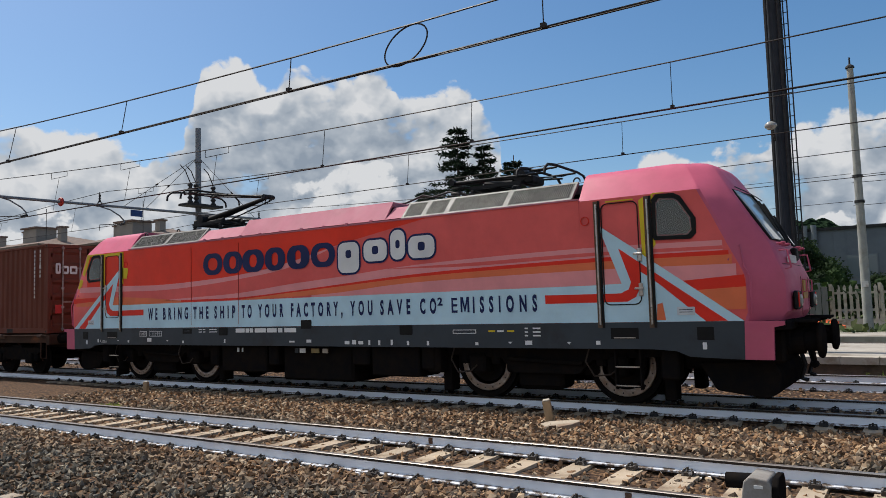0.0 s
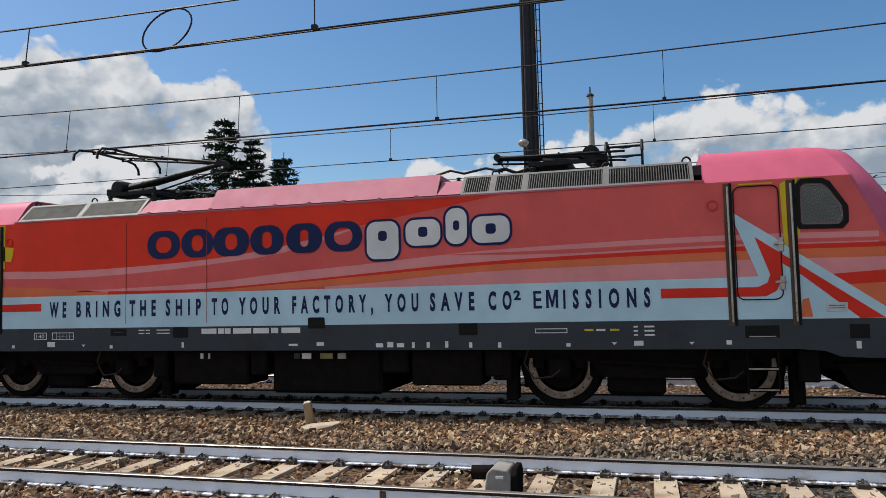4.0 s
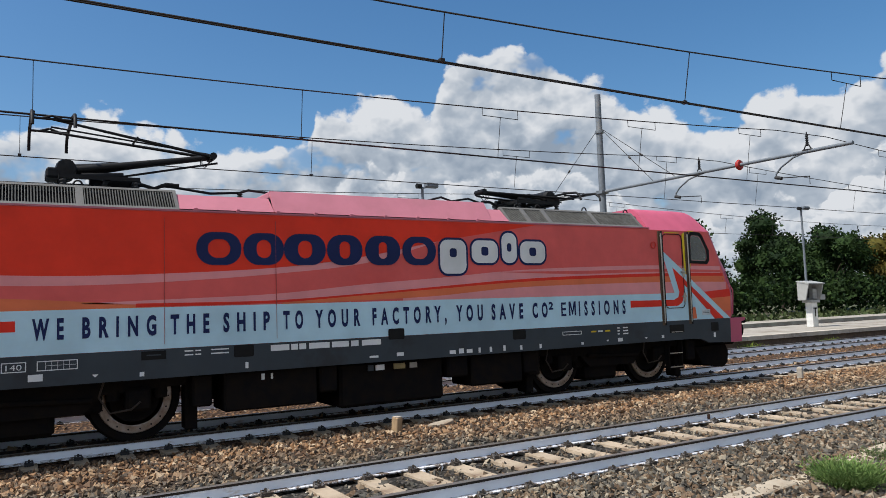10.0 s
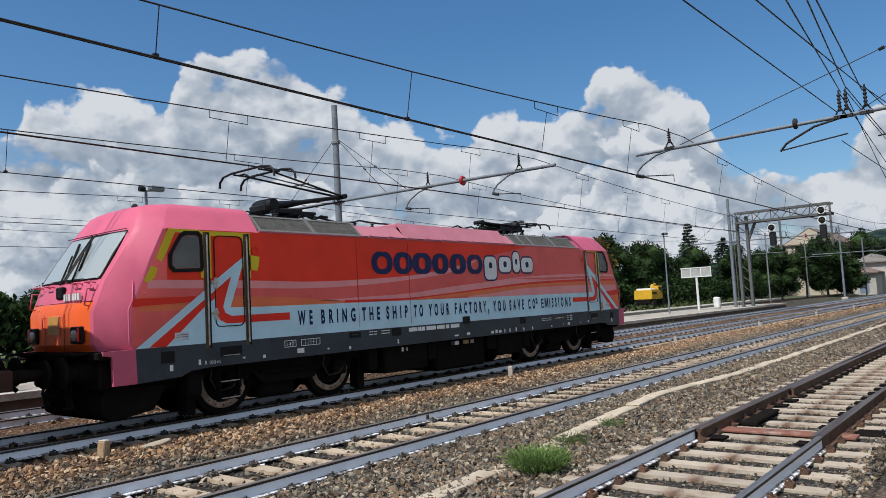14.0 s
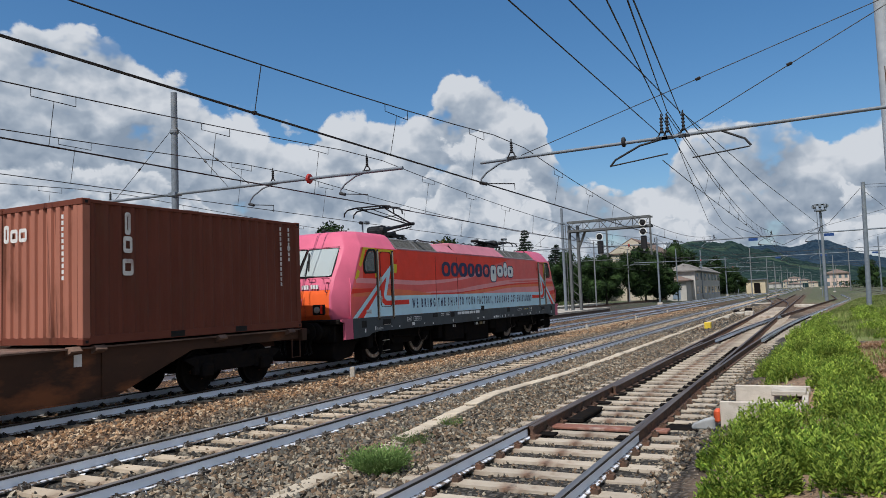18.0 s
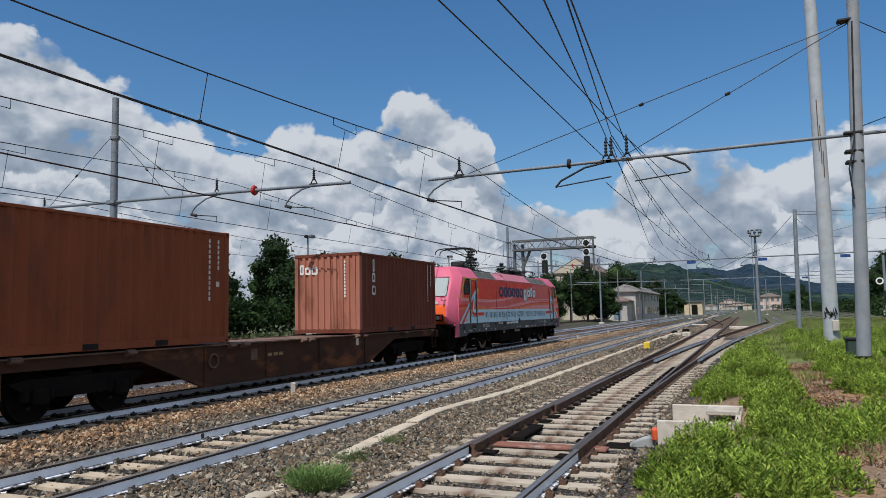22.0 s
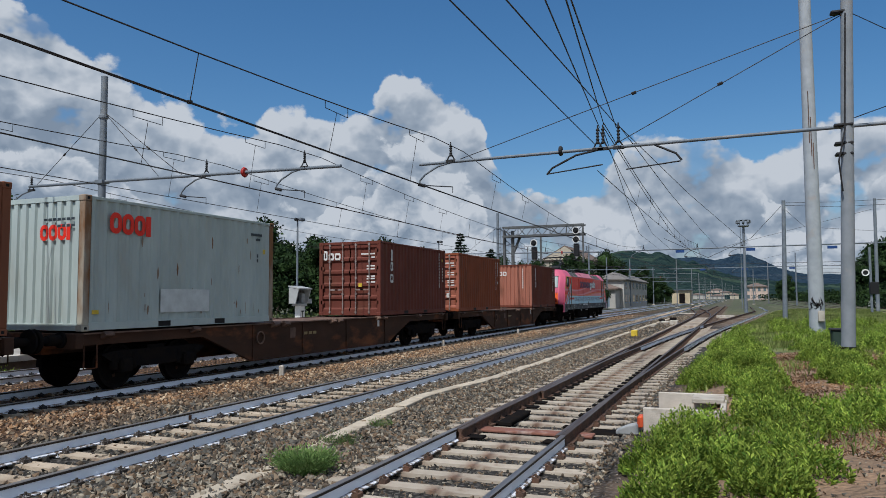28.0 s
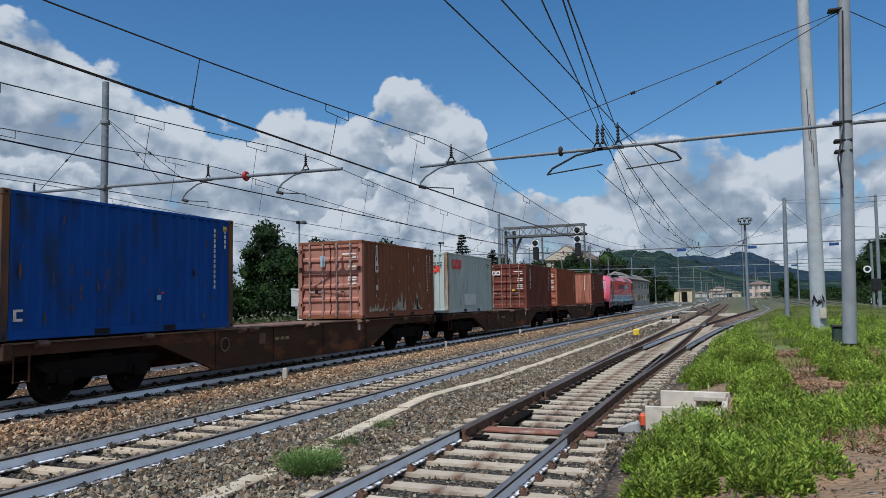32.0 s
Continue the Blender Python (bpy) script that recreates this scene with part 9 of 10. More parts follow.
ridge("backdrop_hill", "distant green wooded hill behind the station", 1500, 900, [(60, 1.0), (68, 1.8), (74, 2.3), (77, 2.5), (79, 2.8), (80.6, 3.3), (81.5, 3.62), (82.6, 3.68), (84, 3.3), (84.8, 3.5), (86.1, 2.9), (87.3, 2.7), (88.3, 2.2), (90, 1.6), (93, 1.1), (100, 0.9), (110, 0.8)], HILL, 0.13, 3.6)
ridge("backdrop_hill", "dark wooded ridge in the distance, its haze painted blue-green", 2300, 700, [(82, 2.2), (84, 2.8), (86, 2.95), (87.6, 3.0), (88.6, 2.88), (89.4, 2.95), (90.1, 3.15), (90.9, 3.0), (92, 2.6), (93, 2.0), (94.2, 1.7), (96, 1.6), (99, 1.3), (104, 1.1), (112, 0.8)], HILL_HAZY, 0.13, 3.0, 4.0)
ridge("backdrop_hill", "dark wooded rise behind the works hall", 420, 200, [(-40, 2.0), (-25, 4.0), (-12, 5.4), (-8.5, 5.8), (-6, 5.5), (-4, 5.1), (0, 4.9), (8, 4.0), (20, 2.5)], HILL_NEAR, 0.2, 3.0, 9.0)

# ---- plants ----
def leaf_mat(name, c, c2, trans=0.25, patch=0.6):
    m = bpy.data.materials.new(name)
    m.use_nodes = True
    nt = m.node_tree
    N, L = nt.nodes.new, nt.links.new
    b = nt.nodes["Principled BSDF"]
    b.inputs["Roughness"].default_value = 0.75
    b.inputs["Specular IOR Level"].default_value = 0.12
    g, x = N("ShaderNodeNewGeometry"), N("ShaderNodeMix")
    x.data_type = "RGBA"
    L(g.outputs["Random Per Island"], x.inputs["Factor"])
    x.inputs["A"].default_value, x.inputs["B"].default_value = (*c, 1), (*c2, 1)
    n, r, h = N("ShaderNodeTexNoise"), N("ShaderNodeMapRange"), N("ShaderNodeHueSaturation")
    n.inputs["Scale"].default_value, n.inputs["Detail"].default_value = patch, 3
    L(g.outputs["Position"], n.inputs["Vector"])
    L(n.outputs["Fac"], r.inputs["Value"])
    r.inputs["From Min"].default_value, r.inputs["From Max"].default_value = 0.35, 0.65
    r.inputs["To Min"].default_value, r.inputs["To Max"].default_value = 0.55, 1.5
    L(r.outputs[0], h.inputs["Value"])
    L(x.outputs["Result"], h.inputs["Color"])
    L(h.outputs[0], b.inputs["Base Color"])
    if trans:
        t, mx, out = N("ShaderNodeBsdfTranslucent"), N("ShaderNodeMixShader"), nt.nodes["Material Output"]
        L(h.outputs[0], t.inputs["Color"])
        mx.inputs[0].default_value = trans
        L(b.outputs[0], mx.inputs[1])
        L(t.outputs[0], mx.inputs[2])
        L(mx.outputs[0], out.inputs["Surface"])
    return m


LEAF_TREE = leaf_mat("tree_leaves", (0.009, 0.021, 0.008), (0.031, 0.057, 0.015), 0.12)
LEAF_AUTUMN = leaf_mat("yellowing_leaves", (0.05, 0.055, 0.012), (0.16, 0.11, 0.025), 0.15)
LEAF_FIR = leaf_mat("fir_needles", (0.008, 0.018, 0.011), (0.018, 0.034, 0.017), 0.05)
LEAF_SHRUB = leaf_mat("verge_leaves", (0.09, 0.175, 0.024), (0.39, 0.48, 0.08), 0.33, 2.2)
LEAF_BUSH = leaf_mat("bush_stems", (0.1, 0.18, 0.05), (0.2, 0.28, 0.09), 0.3)
LEAF_GRASS = leaf_mat("grass_blades", (0.17, 0.25, 0.055), (0.36, 0.37, 0.14), 0.3)
LEAF_LOW = leaf_mat("siding_weeds", (0.03, 0.05, 0.018), (0.075, 0.09, 0.035), 0.2)
DRY = leaf_mat("dry_stalks", (0.2, 0.11, 0.06), (0.32, 0.2, 0.11), 0.1)
BARK = material("bark", (0.07, 0.055, 0.045), 0.95, bump=0.6, bump_scale=12, stretch=(1, 1, 0.2))


def cards(centres, ups, length, width, rng, bend=0.25):
    """Pointed two-quad leaves: arrays of places and directions to vertices and faces."""
    n = len(centres)
    ups = ups / np.linalg.norm(ups, axis=1)[:, None]
    side = np.cross(ups, rng.normal(size=(n, 3)))
    side /= np.linalg.norm(side, axis=1)[:, None] + 1e-9
    nor = np.cross(ups, side)
    ln, wd = length[:, None], width[:, None]
    mid = centres + ups * ln * 0.5 + nor * ln * bend * 0.4
    tip = centres + ups * ln + nor * ln * bend * -0.3
    v = np.stack([centres, mid - side * wd * 0.5, tip, mid + side * wd * 0.5], 1)
    return v.reshape(-1, 3)


def leaf_mesh(name, verts, mat, smooth=False):
    n = len(verts) // 4
    me = bpy.data.meshes.new(name)
    me.vertices.add(n * 4)
    me.vertices.foreach_set("co", verts.reshape(-1))
    tri = np.array([(0, 1, 2), (0, 2, 3)])
    f = (tri[None] + 4 * np.arange(n)[:, None, None]).reshape(-1)
    me.loops.add(len(f))
    me.loops.foreach_set("vertex_index", f.astype(np.int32))
    me.polygons.add(n * 2)
    me.polygons.foreach_set("loop_start", np.arange(0, len(f), 3, dtype=np.int32))
    me.materials.append(mat)
    me.update(calc_edges=True)
    me.validate()
    return me


def broad_tree(seed, height, spread, leaves=5600, label="dense dark green broadleaf tree", mat=None):
    """A broadleaf tree: tapered trunk, limbs and a crown of leaf clumps."""
    rng = np.random.RandomState(seed)
    t = thing("tree", label, "tree", "trees behind the sidings")
    bm = bmesh.new()
    tube(bm, (0, 0, -0.3), (0.1, 0.05, height * 0.35), 0.2, 0.13, seg=8)
    lobes = []
    for k in range(15):
        a = rng.uniform(0, math.tau)
        r = spread * rng.uniform(0.15, 0.75)
        z = height * rng.uniform(0.2, 0.85)
        r *= 1.1 - abs(z / height - 0.45) * 0.9
        c = np.array([math.cos(a) * r, math.sin(a) * r, z])
        lobes.append((c, spread * rng.uniform(0.28, 0.46)))
        tube(bm, (0.1, 0.05, height * 0.3), tuple(c), 0.07, 0.02, seg=5)
    lobes.append((np.array([0.0, 0.0, height * 0.88]), spread * 0.36))
    part("trunk", bm, BARK, t)
    heart = bmesh.new()
    for c, r in lobes:
        for v in bmesh.ops.create_icosphere(heart, subdivisions=2, radius=1.0)["verts"]:
            k_ = r * 0.74 * (1 + 0.3 * noise.noise(v.co * 2.2 + Vector(c)))
            v.co = Vector((c[0] + v.co.x * k_, c[1] + v.co.y * k_, c[2] + v.co.z * k_ * 0.8))
    part("inner_foliage", heart, mat or LEAF_TREE, t)
    vs = []
    per = leaves // len(lobes)
    for c, r in lobes:
        d = rng.normal(size=(per, 3))
        d /= np.linalg.norm(d, axis=1)[:, None]
        rad = r * (0.55 + 0.5 * rng.rand(per)) * (1 + 0.25 * np.sin(d[:, 0] * 5 + seed) * np.cos(d[:, 1] * 4))
        p = c + d * rad[:, None] * np.array([1, 1, 0.8])
        vs.append(cards(p, d + rng.normal(size=(per, 3)) * 0.8, rng.uniform(0.24, 0.46, per), rng.uniform(0.17, 0.32, per), rng))
    ob = new("crown", leaf_mesh("crown", np.concatenate(vs), mat or LEAF_TREE))
    ob.parent = t
    return t


def fir_tree(seed, height, spread, label="dark layered cedar behind the tracks"):
    rng = np.random.RandomState(seed)
    t = thing("conifer", label, "tree", "conifers")
    bm = bmesh.new()
    tube(bm, (0, 0, -0.3), (0, 0, height), 0.28, 0.03, seg=7)
    vs = []
    z = height * 0.12
    while z < height * 0.98:
        u = z / height
        n = 7
        for k in range(n):
            a = rng.uniform(0, math.tau)
            ln = spread * (1 - u) ** 0.75 * rng.uniform(0.6, 1.05) + 0.25
            tip = np.array([math.cos(a) * ln, math.sin(a) * ln, z - ln * 0.12 + ln * 0.1])
            tube(bm, (0, 0, z), tuple(tip), 0.05 * (1 - u) + 0.015, 0.01, seg=4)
            m = int(20 + 26 * ln)
            s = rng.rand(m) ** 0.7
            p = np.array([0, 0, z]) + (tip - np.array([0, 0, z])) * s[:, None] + rng.normal(size=(m, 3)) * np.array([0.16, 0.16, 0.05]) * (0.5 + ln * 0.18)
            dr = np.stack([np.full(m, math.cos(a)), np.full(m, math.sin(a)), np.full(m, -0.15)], 1) + rng.normal(size=(m, 3)) * 0.55
            vs.append(cards(p, dr, rng.uniform(0.25, 0.5, m), rng.uniform(0.08, 0.16, m), rng))
        z += height * 0.034 + 0.05
    part("trunk", bm, BARK, t)
    ob = new("needles", leaf_mesh("needles", np.concatenate(vs), LEAF_FIR))
    ob.parent = t
    return t


for az_, d, top, sp, sd in ((-32.3, 60, 16.4, 5.2, 1), (-30.2, 61, 15.0, 3.4, 2), (-27.9, 62, 14.2, 4.4, 3), (-35.0, 63, 11.6, 2.6, 4), (69.6, 150, 15.2, 3.4, 5), (71.9, 155, 12.4, 3.4, 6)):
    f = fir_tree(sd, top, sp)
    f.location = (d * math.sin(radians(az_)), d * math.cos(radians(az_)), 0)
trees = [broad_tree(20 + k, h, s) for k, (h, s) in enumerate(((10.5, 4.6), (9.0, 4.4), (11.3, 4.2), (8.3, 4.8)))]
spots = []
rng_t = random.Random(4)
x = 14.0
while x < 215:
    y = 49 + rng_t.uniform(-3, 4) + (0 if x < 130 else -8)
    if not 62.5 < x < 68.5:
        spots.append((x, y, rng_t.uniform(0.82, 1.05) * (0.55 if x < 36 else 1.0 if x < 130 else 0.95)))
    x += rng_t.uniform(4.3, 6.6)
spots += [(122, 27.7, 0.88), (125.5, 25.6, 0.82), (129, 23.8, 0.8), (133, 27, 0.9), (112, 31.5, 0.78), (117, 30, 0.76), (58.2, 49.5, 1.08), (163, 26.5, 1.1), (158, 30, 0.9), (192, 22, 0.85), (205, 21, 0.8), (215, 19.5, 0.75), (-5.5, 53, 0.42), (-7.0, 54, 0.45), (-3.2, 56, 0.36),
          (2, 57, 0.35), (7, 57, 0.36), (104, -20, 0.85), (110, -21, 0.9), (116, -22.5, 0.95), (124, -21, 0.9), (131, -23, 1.0), (150, -22, 1.0), (158, -24, 1.1), (141, -21.0, 0.95), (168, -27, 1.1), (180, -26, 1.0), (120, -19.5, 0.7), (240, -13, 0.7), (252, -15, 0.8)]
for k, (x, y, s) in enumerate(spots):
    if k < 4:
        t = trees[k]
        t.matrix_basis = pose(x, y, 0, 0, 0, 40 * k)
    else:
        src = trees[k % 4]
        t = copy_thing(src, pose(x, y, 0, 0, 0, (k * 73) % 360))
    t.scale = (s, s, s * (0.95 + 0.1 * ((k * 7) % 3) / 2))


aut = broad_tree(31, 9.3, 4.4, 4700, "broadleaf tree with yellowing leaves before the belt of trees", LEAF_AUTUMN)
aut.location = (86, 44, 0)


def hedge(name, label, xs, ys, hs, count, seed, mat):
    """A belt of undergrowth along a line of points."""
    rng = np.random.RandomState(seed)
    u = rng.rand(count) * (len(xs) - 1)
    i = u.astype(int)
    f = u - i
    xs, ys, hs = np.array(xs, float), np.array(ys, float), np.array(hs, float)
    x = xs[i] + (xs[i + 1] - xs[i]) * f
    y = ys[i] + (ys[i + 1] - ys[i]) * f + rng.normal(size=count) * 1.1
    h = (hs[i] + (hs[i + 1] - hs[i]) * f) * (0.75 + 0.25 * np.sin(x * 0.9) * np.cos(x * 0.37 + 1))
    z = h * rng.rand(count) ** 0.6
    p = np.stack([x, y, z], 1)
    ob = new(name, leaf_mesh(name, cards(p, rng.normal(size=(count, 3)) + np.array([0, -0.4, 0.5]), rng.uniform(0.28, 0.56, count), rng.uniform(0.22, 0.42, count), rng), mat))
    return tagged(ob, label, "undergrowth", kind="stuff")


hedge("undergrowth", "dark undergrowth below the belt of trees", [8, 60, 130, 200, 260], [45, 45, 42, 30, 22], [3.8, 4.2, 4.2, 3.8, 3.5], 60000, 31, LEAF_TREE)
hedge("hedge", "clipped dark hedge behind the paling fence", [-12, 0, 30], [46, 46, 46], [2.4, 2.6, 2.4], 5000, 32, LEAF_TREE)
hedge("undergrowth", "dark green scrub beyond the yard", [90, 140, 260], [-16, -19, -17], [3.0, 3.6, 3.0], 9000, 33, LEAF_TREE)
hedge("undergrowth", "dark bushes at the end of the yard", [262, 262, 262], [-60, -30, -7], [3.2, 4.0, 3.0], 3500, 35, LEAF_TREE)
hedge("undergrowth", "low weeds between the sidings", [-20, 40, 110], [33.5, 33.5, 34], [0.35, 0.5, 0.4], 2500, 34, LEAF_LOW)

# leafy weeds of the verge, in mounds with bare gaps between
def bare(x, y):
    """Trodden earth paths between the mounds."""
    return abs(y + 1.08) < (0.12 if x < 12.4 else 0.42) + 0.17 * math.sin(x * 1.1) or (x < 9.3 and y < -0.9) or (x < 9.7 and y < -1.7) or abs(x - 9.2) + abs(y + 0.2) < 0.35 or (x < 8.4 and y > 0.75) or (10.2 < x < 15 and y > 0.0)


def verge_edge(x):
    return 1.15 - 1.12 * float(swing(x))


def verge():
    rng = np.random.RandomState(51)
    vs = []
    spots_ = []
    tries = 0
    while len(spots_) < 300 and tries < 20000:
        tries += 1
        cx = 6.6 + 36 * rng.rand() ** 1.25
        cy = verge_edge(cx) - 0.25 - 7.5 * rng.rand() ** 1.2
        r = rng.uniform(0.22, 0.52) * (1.0 if cx < 12 else 1.25)
        if cx > 11.5 and math.sin(cx * 1.3 + cy * 1.9) * math.cos(cx * 0.7 - cy * 1.6 + 0.8) > 0.42:
            continue
        if bare(cx, cy) or bare(cx, cy + r * 0.5) or bare(cx, cy - r * 0.5) or (cx > 17 and rng.rand() < min(0.92, 0.35 + (cx - 17) * 0.06)):
            continue
        if all((cx - a_) ** 2 + (cy - b_) ** 2 > ((1.03 if cx < 12 else 1.12) * (r + r_)) ** 2 for a_, b_, r_ in spots_):
            spots_.append((cx, cy, r))
        elif rng.rand() < 0.012:
            spots_.append((cx, cy, r * 0.6))
    for cx, cy, r in spots_:
        near = cx < 20
        n_st = int((430 if near else 170) * r * r * 3.2)
        a, w = rng.uniform(0, math.tau, n_st), np.sqrt(rng.rand(n_st))
        sx, sy = cx + np.cos(a) * w * r, cy + np.sin(a) * w * r
        h = (0.05 + 0.33 * (1 - w ** 2.6)) * rng.uniform(0.85, 1.12, n_st) * (0.55 + 1.1 * r)
        per = 11 if near else 8
        for j in range(per):
            u = 0.12 + 0.88 * (j + rng.rand(n_st)) / per
            p = np.stack([sx + np.cos(a) * w * 0.35 * h * u, sy + np.sin(a) * w * 0.35 * h * u, ground_z(sx, sy) + h * u - 0.02], 1)
            ang = rng.uniform(0, math.tau, n_st)
            up = np.stack([np.cos(ang) + np.cos(a) * w, np.sin(ang) + np.sin(a) * w, 0.35 + 0.9 * u], 1)
            ln = rng.uniform(0.042, 0.078, n_st) * (1.15 - 0.35 * u) * (1.0 if near else 1.35)
            vs.append(cards(p, up, ln, ln * 0.4, rng, 0.35))
    ob = new("verge_weeds", leaf_mesh("verge_weeds", np.concatenate(vs), LEAF_SHRUB))
    tagged(ob, "bright green leafy weeds in low mounds on the verge", "weeds", kind="stuff")
    # short grass
    n = 130000
    x = 5 + 75 * rng.rand(n) ** 1.1
    y = 1.0 - 1.12 * swing(x) - 8 * rng.rand(n) ** 1.3
    keep = (np.sin(x * 0.8) * np.cos(y * 1.3 + 1) + rng.normal(size=n) * 0.5 + np.clip(x - 20, 0, 10) * 0.16) > 0.75
    x, y = x[keep], y[keep]
    p = np.stack([x, y, ground_z(x, y) - 0.01], 1)
    up = np.stack([rng.normal(size=len(x)) * 0.35, rng.normal(size=len(x)) * 0.35, np.ones(len(x))], 1)
    ln = rng.uniform(0.06, 0.17, len(x)) * (1 + np.clip(x - 22, 0, 30) / 30)
    ob = new("verge_grass", leaf_mesh("verge_grass", cards(p, up, ln, ln * 0.06 + 0.003, rng), LEAF_GRASS))
    tagged(ob, "short patchy yellow-green grass on the verge", "grass", kind="stuff")
    n = 15000
    x, y = 8 + 14 * rng.rand(n), -3.6 + 3.2 * rng.rand(n)
    p = np.stack([x, y, ground_z(x, y)], 1)
    up = np.stack([rng.normal(size=n), rng.normal(size=n), 0.25 + 0.3 * rng.rand(n)], 1)
    ln = rng.uniform(0.04, 0.12, n)
    ob = new("dry_litter", leaf_mesh("dry_litter", cards(p, up, ln, ln * 0.16, rng), DRY))
    tagged(ob, "reddish dry stalks and litter on bare earth", "litter", kind="stuff")


verge()


def tuft(name, label, x, y, r, h, count, seed, mat, width=0.06):
    rng = np.random.RandomState(seed)
    a, q = rng.uniform(0, math.tau, count), np.sqrt(rng.rand(count))
    base = np.stack([x + np.cos(a) * q * r * 0.45, y + np.sin(a) * q * r * 0.45, np.full(count, float(ground_z(x, y)) - 0.02)], 1)
    t_ = rng.rand(count) ** 0.7
    out = np.stack([np.cos(a) * q * 1.1, np.sin(a) * q * 1.1, np.full(count, 0.9)], 1) + rng.normal(size=(count, 3)) * 0.22
    p = base + out * (t_ * h * 0.85)[:, None]
    ln = rng.uniform(0.05, 0.12, count) * (h / 0.4)
    ob = new(name, leaf_mesh(name, cards(p, out + rng.normal(size=(count, 3)) * 0.5, ln, ln * width * 3, rng), mat))
    return tagged(ob, label, "weed")


tuft("weed_bush", "spiky grey-green weed bush growing in the ballast", 7.45, 4.62, 0.33, 0.25, 5500, 61, LEAF_BUSH)
for k, (x, y, r, h) in enumerate(((8.9, 5.0, 0.3, 0.16), (10.3, 5.1, 0.22, 0.13), (19.0, 1.0, 0.4, 0.2), (22, 18.5, 0.5, 0.3), (29.5, 18.45, 0.5, 0.35), (-1, 18.4, 0.5, 0.3), (24.5, 18.5, 0.4, 0.4), (-6.8, 38.5, 1.2, 0.9), (-1.0, 39, 1.0, 0.6), (14, 18.45, 0.6, 0.35), (45, 18.45, 0.6, 0.35), (-13.5, 8.35, 0.12, 0.16))):
    tuft("weed_tuft", "small green weed tuft at the edge of the ballast", x, y, r, h, 900, 70 + k, LEAF_BUSH if k < 4 else LEAF_SHRUB)

# ---- small things by the tracks ----
WOOD = material("weathered_stake", (0.42, 0.3, 0.18), 0.9, color2=(0.28, 0.19, 0.11), scale=8, bump=0.4, stretch=(1, 1, 0.3))


def stake(x, y, h, lean, label, w=0.05, mat=None):
    s = thing("marker_stake", label, "stake", "stakes between the tracks", at=pose(x, y, float(ground_z(x, y)) - 0.06, lean[0], lean[1], 20))
    part("post", boxed(-w, w, -w, w, 0, h + 0.06, bevel=0.012), mat or WOOD, s)
    part("top", boxed(-w * 0.9, w * 0.9, -w * 0.9, w * 0.9, h + 0.055, h + 0.075, bevel=0.01), CONCRETE, s)
    return s


stake(-5.1, 10.25, 0.36, (4, -9), "leaning weathered wooden marker stake in the ballast", 0.06)
stake(-15.3, 10.35, 0.28, (0, 2), "short wooden marker stake in the ballast")
stake(5.2, 10.5, 0.24, (2, 3), "short square wooden stake in the ballast", 0.065)
for x, y in ((15.9, 10.7), (27.9, 11.1), (38.9, 11.1), (51.0, 11.1), (63.0, 11.1)):
    stake(x, y, 0.26, (0, 0), "short pale concrete marker stake", 0.06, CONCRETE)
for x, y, sx, sy, r in ((-4.85, 10.0, 0.36, 0.22, 12), (6.05, 10.55, 0.3, 0.12, 5)):
    fl = bmesh.new()
    pts = [(sx * (0.85 + 0.2 * math.sin(k * 2.3)) * math.cos(k * math.tau / 9), sy * (0.85 + 0.2 * math.cos(k * 1.7)) * math.sin(k * math.tau / 9)) for k in range(9)]
    prism(fl, pts, "z", -0.05, 0.06, 0.015)
    ob = part("stone_slab", fl, SLAB, at=pose(x, y, -0.14, 5, -6, r))
    tagged(ob, "broken flat concrete slab lying on ballast", "slab", "broken slabs")

dwarf = thing("track_device", "grey trackside device with a dark cylinder", "signal device")
DEVICE = material("device_grey_paint", (0.3, 0.285, 0.26), 0.55, color2=(0.22, 0.2, 0.18), scale=7, bump=0.08, dirt=(0.16, 0.12, 0.09), dirt_scale=5)
part("housing", prism(bmesh.new(), [(-1.70, -0.2), (-1.44, -0.2), (-1.43, 0.1), (-1.46, 0.15), (-1.60, 0.165), (-1.65, 0.12)], "y", 6.72, 7.1, 0.012), DEVICE, dwarf)
part("cylinder", tube(bmesh.new(), (-1.83, 6.93, 0.075), (-1.6, 6.93, 0.085), 0.068, seg=16), UNDER, dwarf, smooth=True)
part("label_plate", boxed(-1.565, -1.495, 6.712, 6.72, 0.075, 0.1), SIG_WHITE, dwarf)
part("side_cover", prism(bmesh.new(), [(6.74, -0.12), (7.08, -0.12), (7.09, 0.1), (7.03, 0.165), (6.8, 0.165), (6.74, 0.1)], "x", -1.43, -1.375, 0.012), UNDER, dwarf)

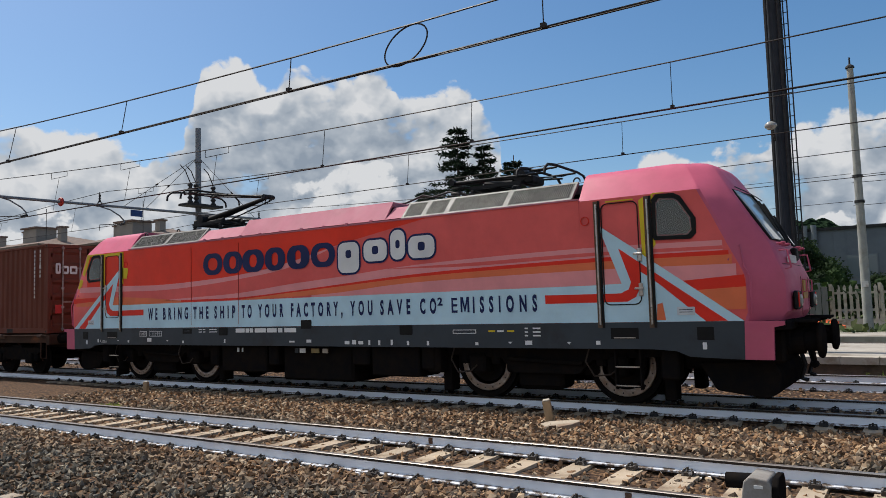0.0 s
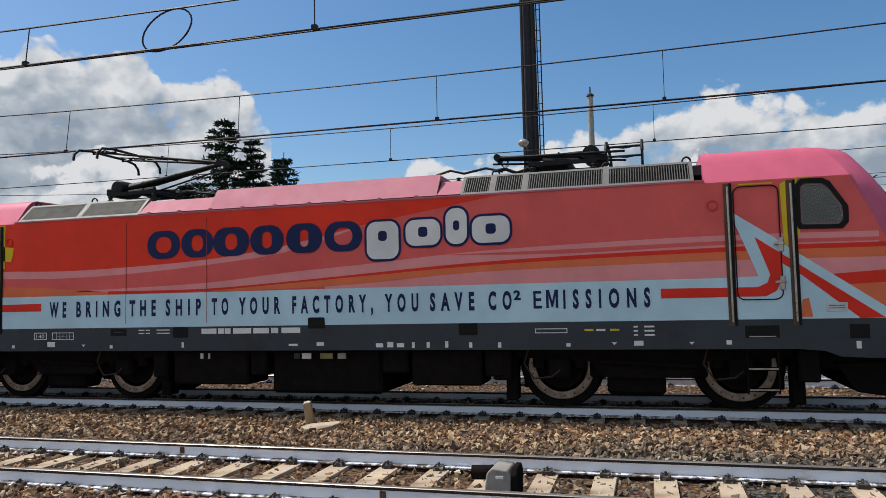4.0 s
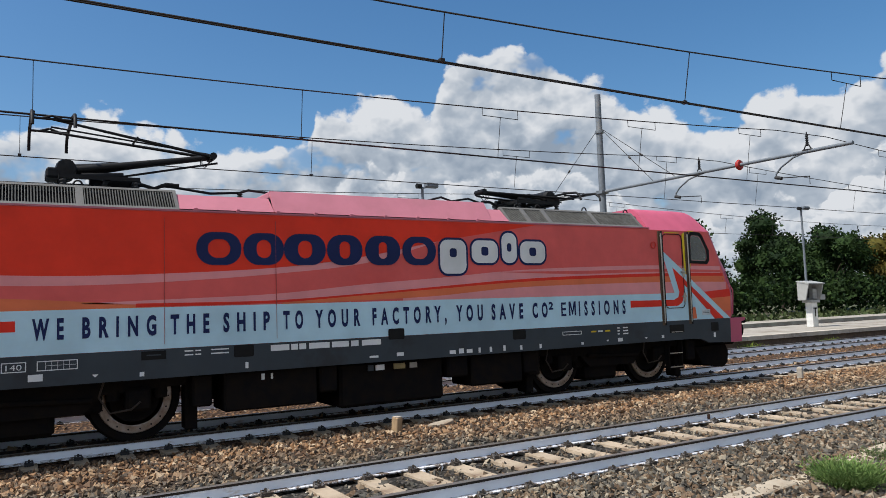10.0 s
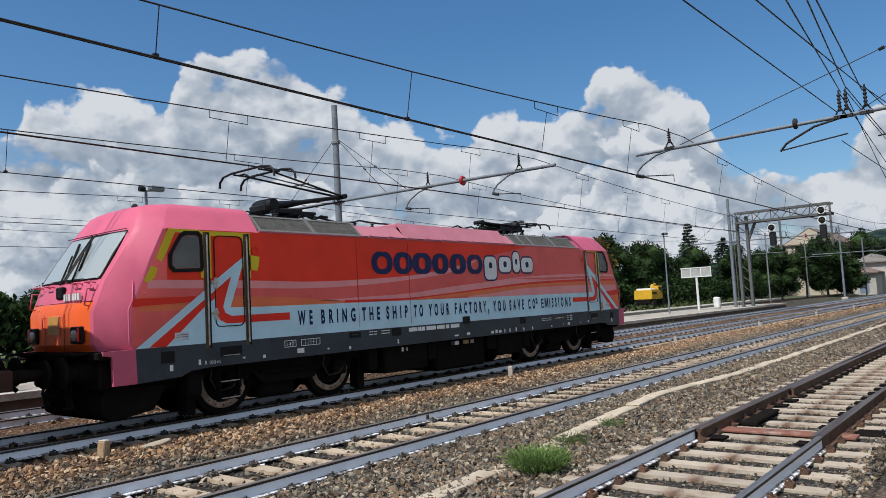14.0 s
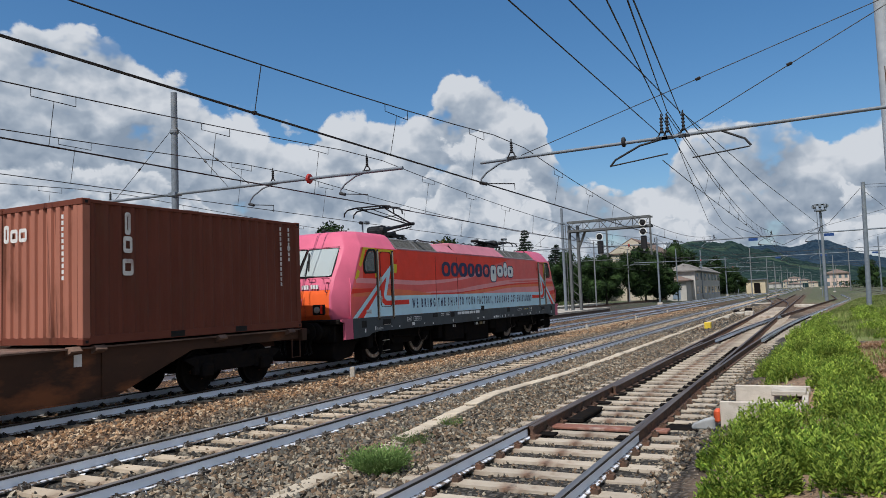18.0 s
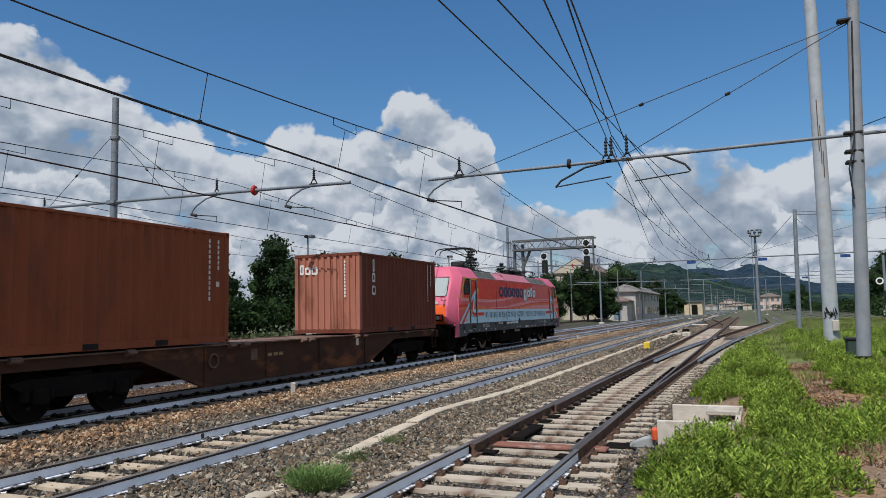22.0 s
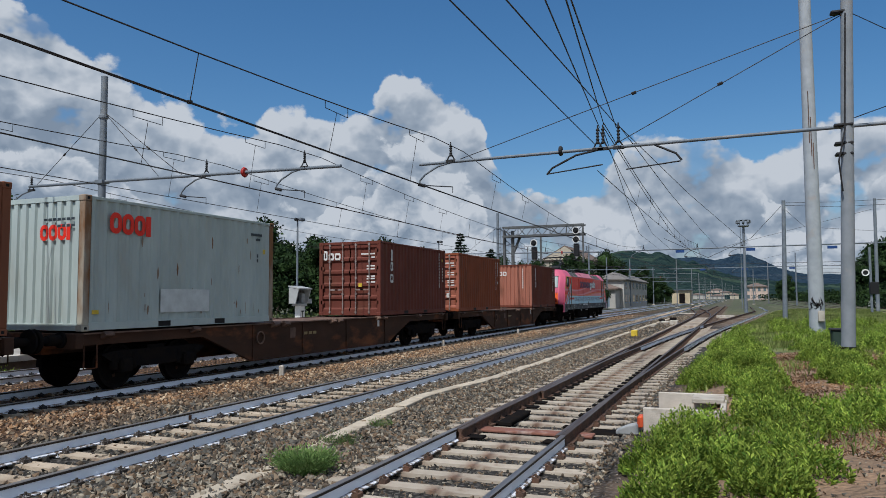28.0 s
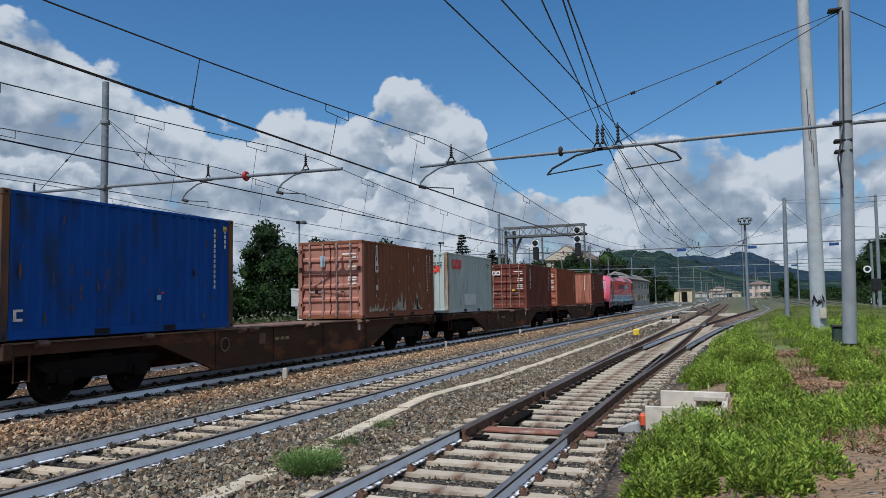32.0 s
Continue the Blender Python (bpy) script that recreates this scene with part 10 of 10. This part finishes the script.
# cable trough lids, one slab after another
tr = thing("cable_trough", "run of pale concrete cable trough lids", "cable trough")
LID = material("trough_concrete", (0.5, 0.43, 0.33), 0.92, color2=(0.37, 0.31, 0.235), scale=2, bump=0.3, dirt=(0.25, 0.19, 0.13), dirt_scale=2.5, rand=0.1)
lid_me = mesh_of("trough_lid", boxed(-0.49, 0.49, -0.125, 0.125, -0.08, 0.03, bevel=0.012), LID)
line = [(4.0, 4.75), (7.45, 5.06), (11.35, 5.5), (13.6, 5.72), (16.1, 5.5), (23.4, 5.42), (47.3, 5.5), (75, 5.6)]
x = 4.0
while x < 70:
    y = float(np.interp(x + 0.5, [p[0] for p in line], [p[1] for p in line]))
    dy = float(np.interp(x + 1.0, [p[0] for p in line], [p[1] for p in line])) - float(np.interp(x, [p[0] for p in line], [p[1] for p in line]))
    ob = new("trough_lid", lid_me)
    ob.parent = tr
    ob.matrix_basis = pose(x + 0.5, y, -0.145 - 0.05 * max(0.0, min(1.0, (10 - x) / 2)) + random.uniform(-0.015, 0.012), random.uniform(-1.5, 1.5), random.uniform(-1, 1), math.degrees(math.atan2(dy, 1.0)) + random.uniform(-1.5, 1.5))
    x += 1.0
part("marker_block", boxed(38.1, 38.5, 4.65, 4.95, -0.2, 0.12, bevel=0.02), STICKER_Y, tr)

# concrete pit walls and point motor
pit = thing("concrete_pit", "open pale concrete pit box half hidden by weeds", "pit")
part("front_wall", boxed(10.85, 10.95, 0.2, 1.22, -0.25, 0.22, bevel=0.008), CONCRETE, pit)
part("back_wall", boxed(12.05, 12.13, 0.1, 1.12, -0.2, 0.3, bevel=0.008), CONCRETE, pit)
part("side_wall", boxed(10.95, 12.05, 0.12, 0.2, -0.2, 0.24, bevel=0.008), CONCRETE, pit)
part("lid", boxed(11.55, 12.05, 0.15, 0.6, 0.22, 0.29, bevel=0.01), CONCRETE, pit)
mot = thing("point_motor", "grey point motor box with an orange cap", "point motor")
part("case", prism(bmesh.new(), [(1.28, -0.16), (1.6, -0.16), (1.6, -0.11), (1.42, -0.03), (1.28, 0.0)], "x", 10.8, 11.0, 0.015), material("motor_grey_paint", (0.4, 0.41, 0.41), 0.6, color2=(0.3, 0.3, 0.29), scale=6), mot)
part("base", boxed(10.7, 11.15, 1.2, 1.95, -0.24, -0.16), UNDER, mot)
part("cap", boxed(10.8, 11.0, 1.22, 1.3, -0.06, 0.11, bevel=0.02), material("orange_cap", (0.75, 0.12, 0.04), 0.5), mot)
gb = thing("green_box", "dark green metal box at the foot of a mast", "box")
part("body", boxed(20.2, 20.6, -2.42, -2.19, 0.28, 0.95, bevel=0.03), material("dark_green_paint", (0.035, 0.06, 0.045), 0.6), gb)
part("lid", boxed(20.17, 20.63, -2.45, -2.16, 0.95, 1.0, bevel=0.01), DARK_STEEL, gb)
# stacked wheelsets on the sidings
for k in range(3):
    ws = thing("stored_wheelset", "rusty wheelset stored beside the platform", "wheelset", "stored wheelsets")
    for yy in (26.6, 28.0):
        part("wheel", lathe(bmesh.new(), [(0.1, -0.06), (0.4, -0.05), (0.47, 0.0), (0.46, 0.06), (0.1, 0.06)], "y", 20, (17.5 + k * 1.3, yy, 0.6)), RAIL_RUST, ws)
    part("axle", tube(bmesh.new(), (17.5 + k * 1.3, 26.4, 0.6), (17.5 + k * 1.3, 28.2, 0.6), 0.09, seg=8), RAIL_RUST, ws)

# pieces lying about the station throat
for name, label, x0, x1, y0, y1, h, mat in (
        ("concrete_slab", "long pale concrete slab laid across between two tracks", 73.4, 74.3, 0.15, 1.8, 0.02, CONCRETE), ("concrete_slab", "pale concrete slab beside the crossover", 89.5, 90.6, 4.5, 6.2, 0.02, CONCRETE),
        ("track_box", "dark metal box beside the turnout", 61.6, 62.4, 4.5, 5.0, 0.22, UNDER), ("track_box", "dark metal box beside the turnout", 59.2, 59.8, 5.2, 5.6, 0.12, UNDER),
        ("concrete_slab", "broken pale concrete cover beside the track", 55.5, 56.6, 3.95, 4.5, 0.1, CONCRETE), ("concrete_slab", "broken pale concrete cover beside the track", 57.2, 58.6, 4.7, 5.3, 0.05, CONCRETE),
        ("concrete_slab", "broken pale concrete cover beside the track", 50.2, 50.9, 5.0, 5.4, 0.04, CONCRETE)):
    z = float(ground_z(x0, y0))
    ob = part(name, boxed(x0, x1, y0, y1, z - 0.1, z + h + (0.12 if y0 > 4 else 0.2), bevel=0.03), mat)
    tagged(ob, label, "slab" if name == "concrete_slab" else "box", "pieces by the turnout" if name == "concrete_slab" else "")
bar = thing("striped_barrier", "black and white striped barrier beyond the yard", "barrier")
for k in range(6):
    part("stripe", boxed(100.0, 100.06, -16.6 + k * 0.33, -16.27 + k * 0.33, 0.55, 1.25), SIG_WHITE if k % 2 else UNDER, bar)
for y in (-16.5, -14.8):
    part("leg", boxed(99.97, 100.0, y, y + 0.08, 0.2, 1.25), UNDER, bar)


def travel(t):
    for (t0, x0), (t1, x1) in zip(TRAVEL, TRAVEL[1:]):
        if t <= t1 + 1e-9:
            return x0 + (x1 - x0) * (t - t0) / (t1 - t0)
    return TRAVEL[-1][1]


def motions():
    for ob, off, z in [(locomotive, 0.0, 0.0)] + [(w, off, 0.0) for off, w in FLATS] + [(c, off, DECK_Z) for off, c in CONTAINERS]:
        walk(ob, [(t, pose(x + off, A_Y, z)) for t, x in TRAVEL])
    for wheel, rest, radius in WHEELS:
        flip = -1 if rest.to_3x3()[1][1] < 0 else 1
        walk(wheel, [(k / 10, rest @ Matrix.Rotation(flip * travel(k / 10) / radius, 4, "Y")) for k in range(321)])


motions()
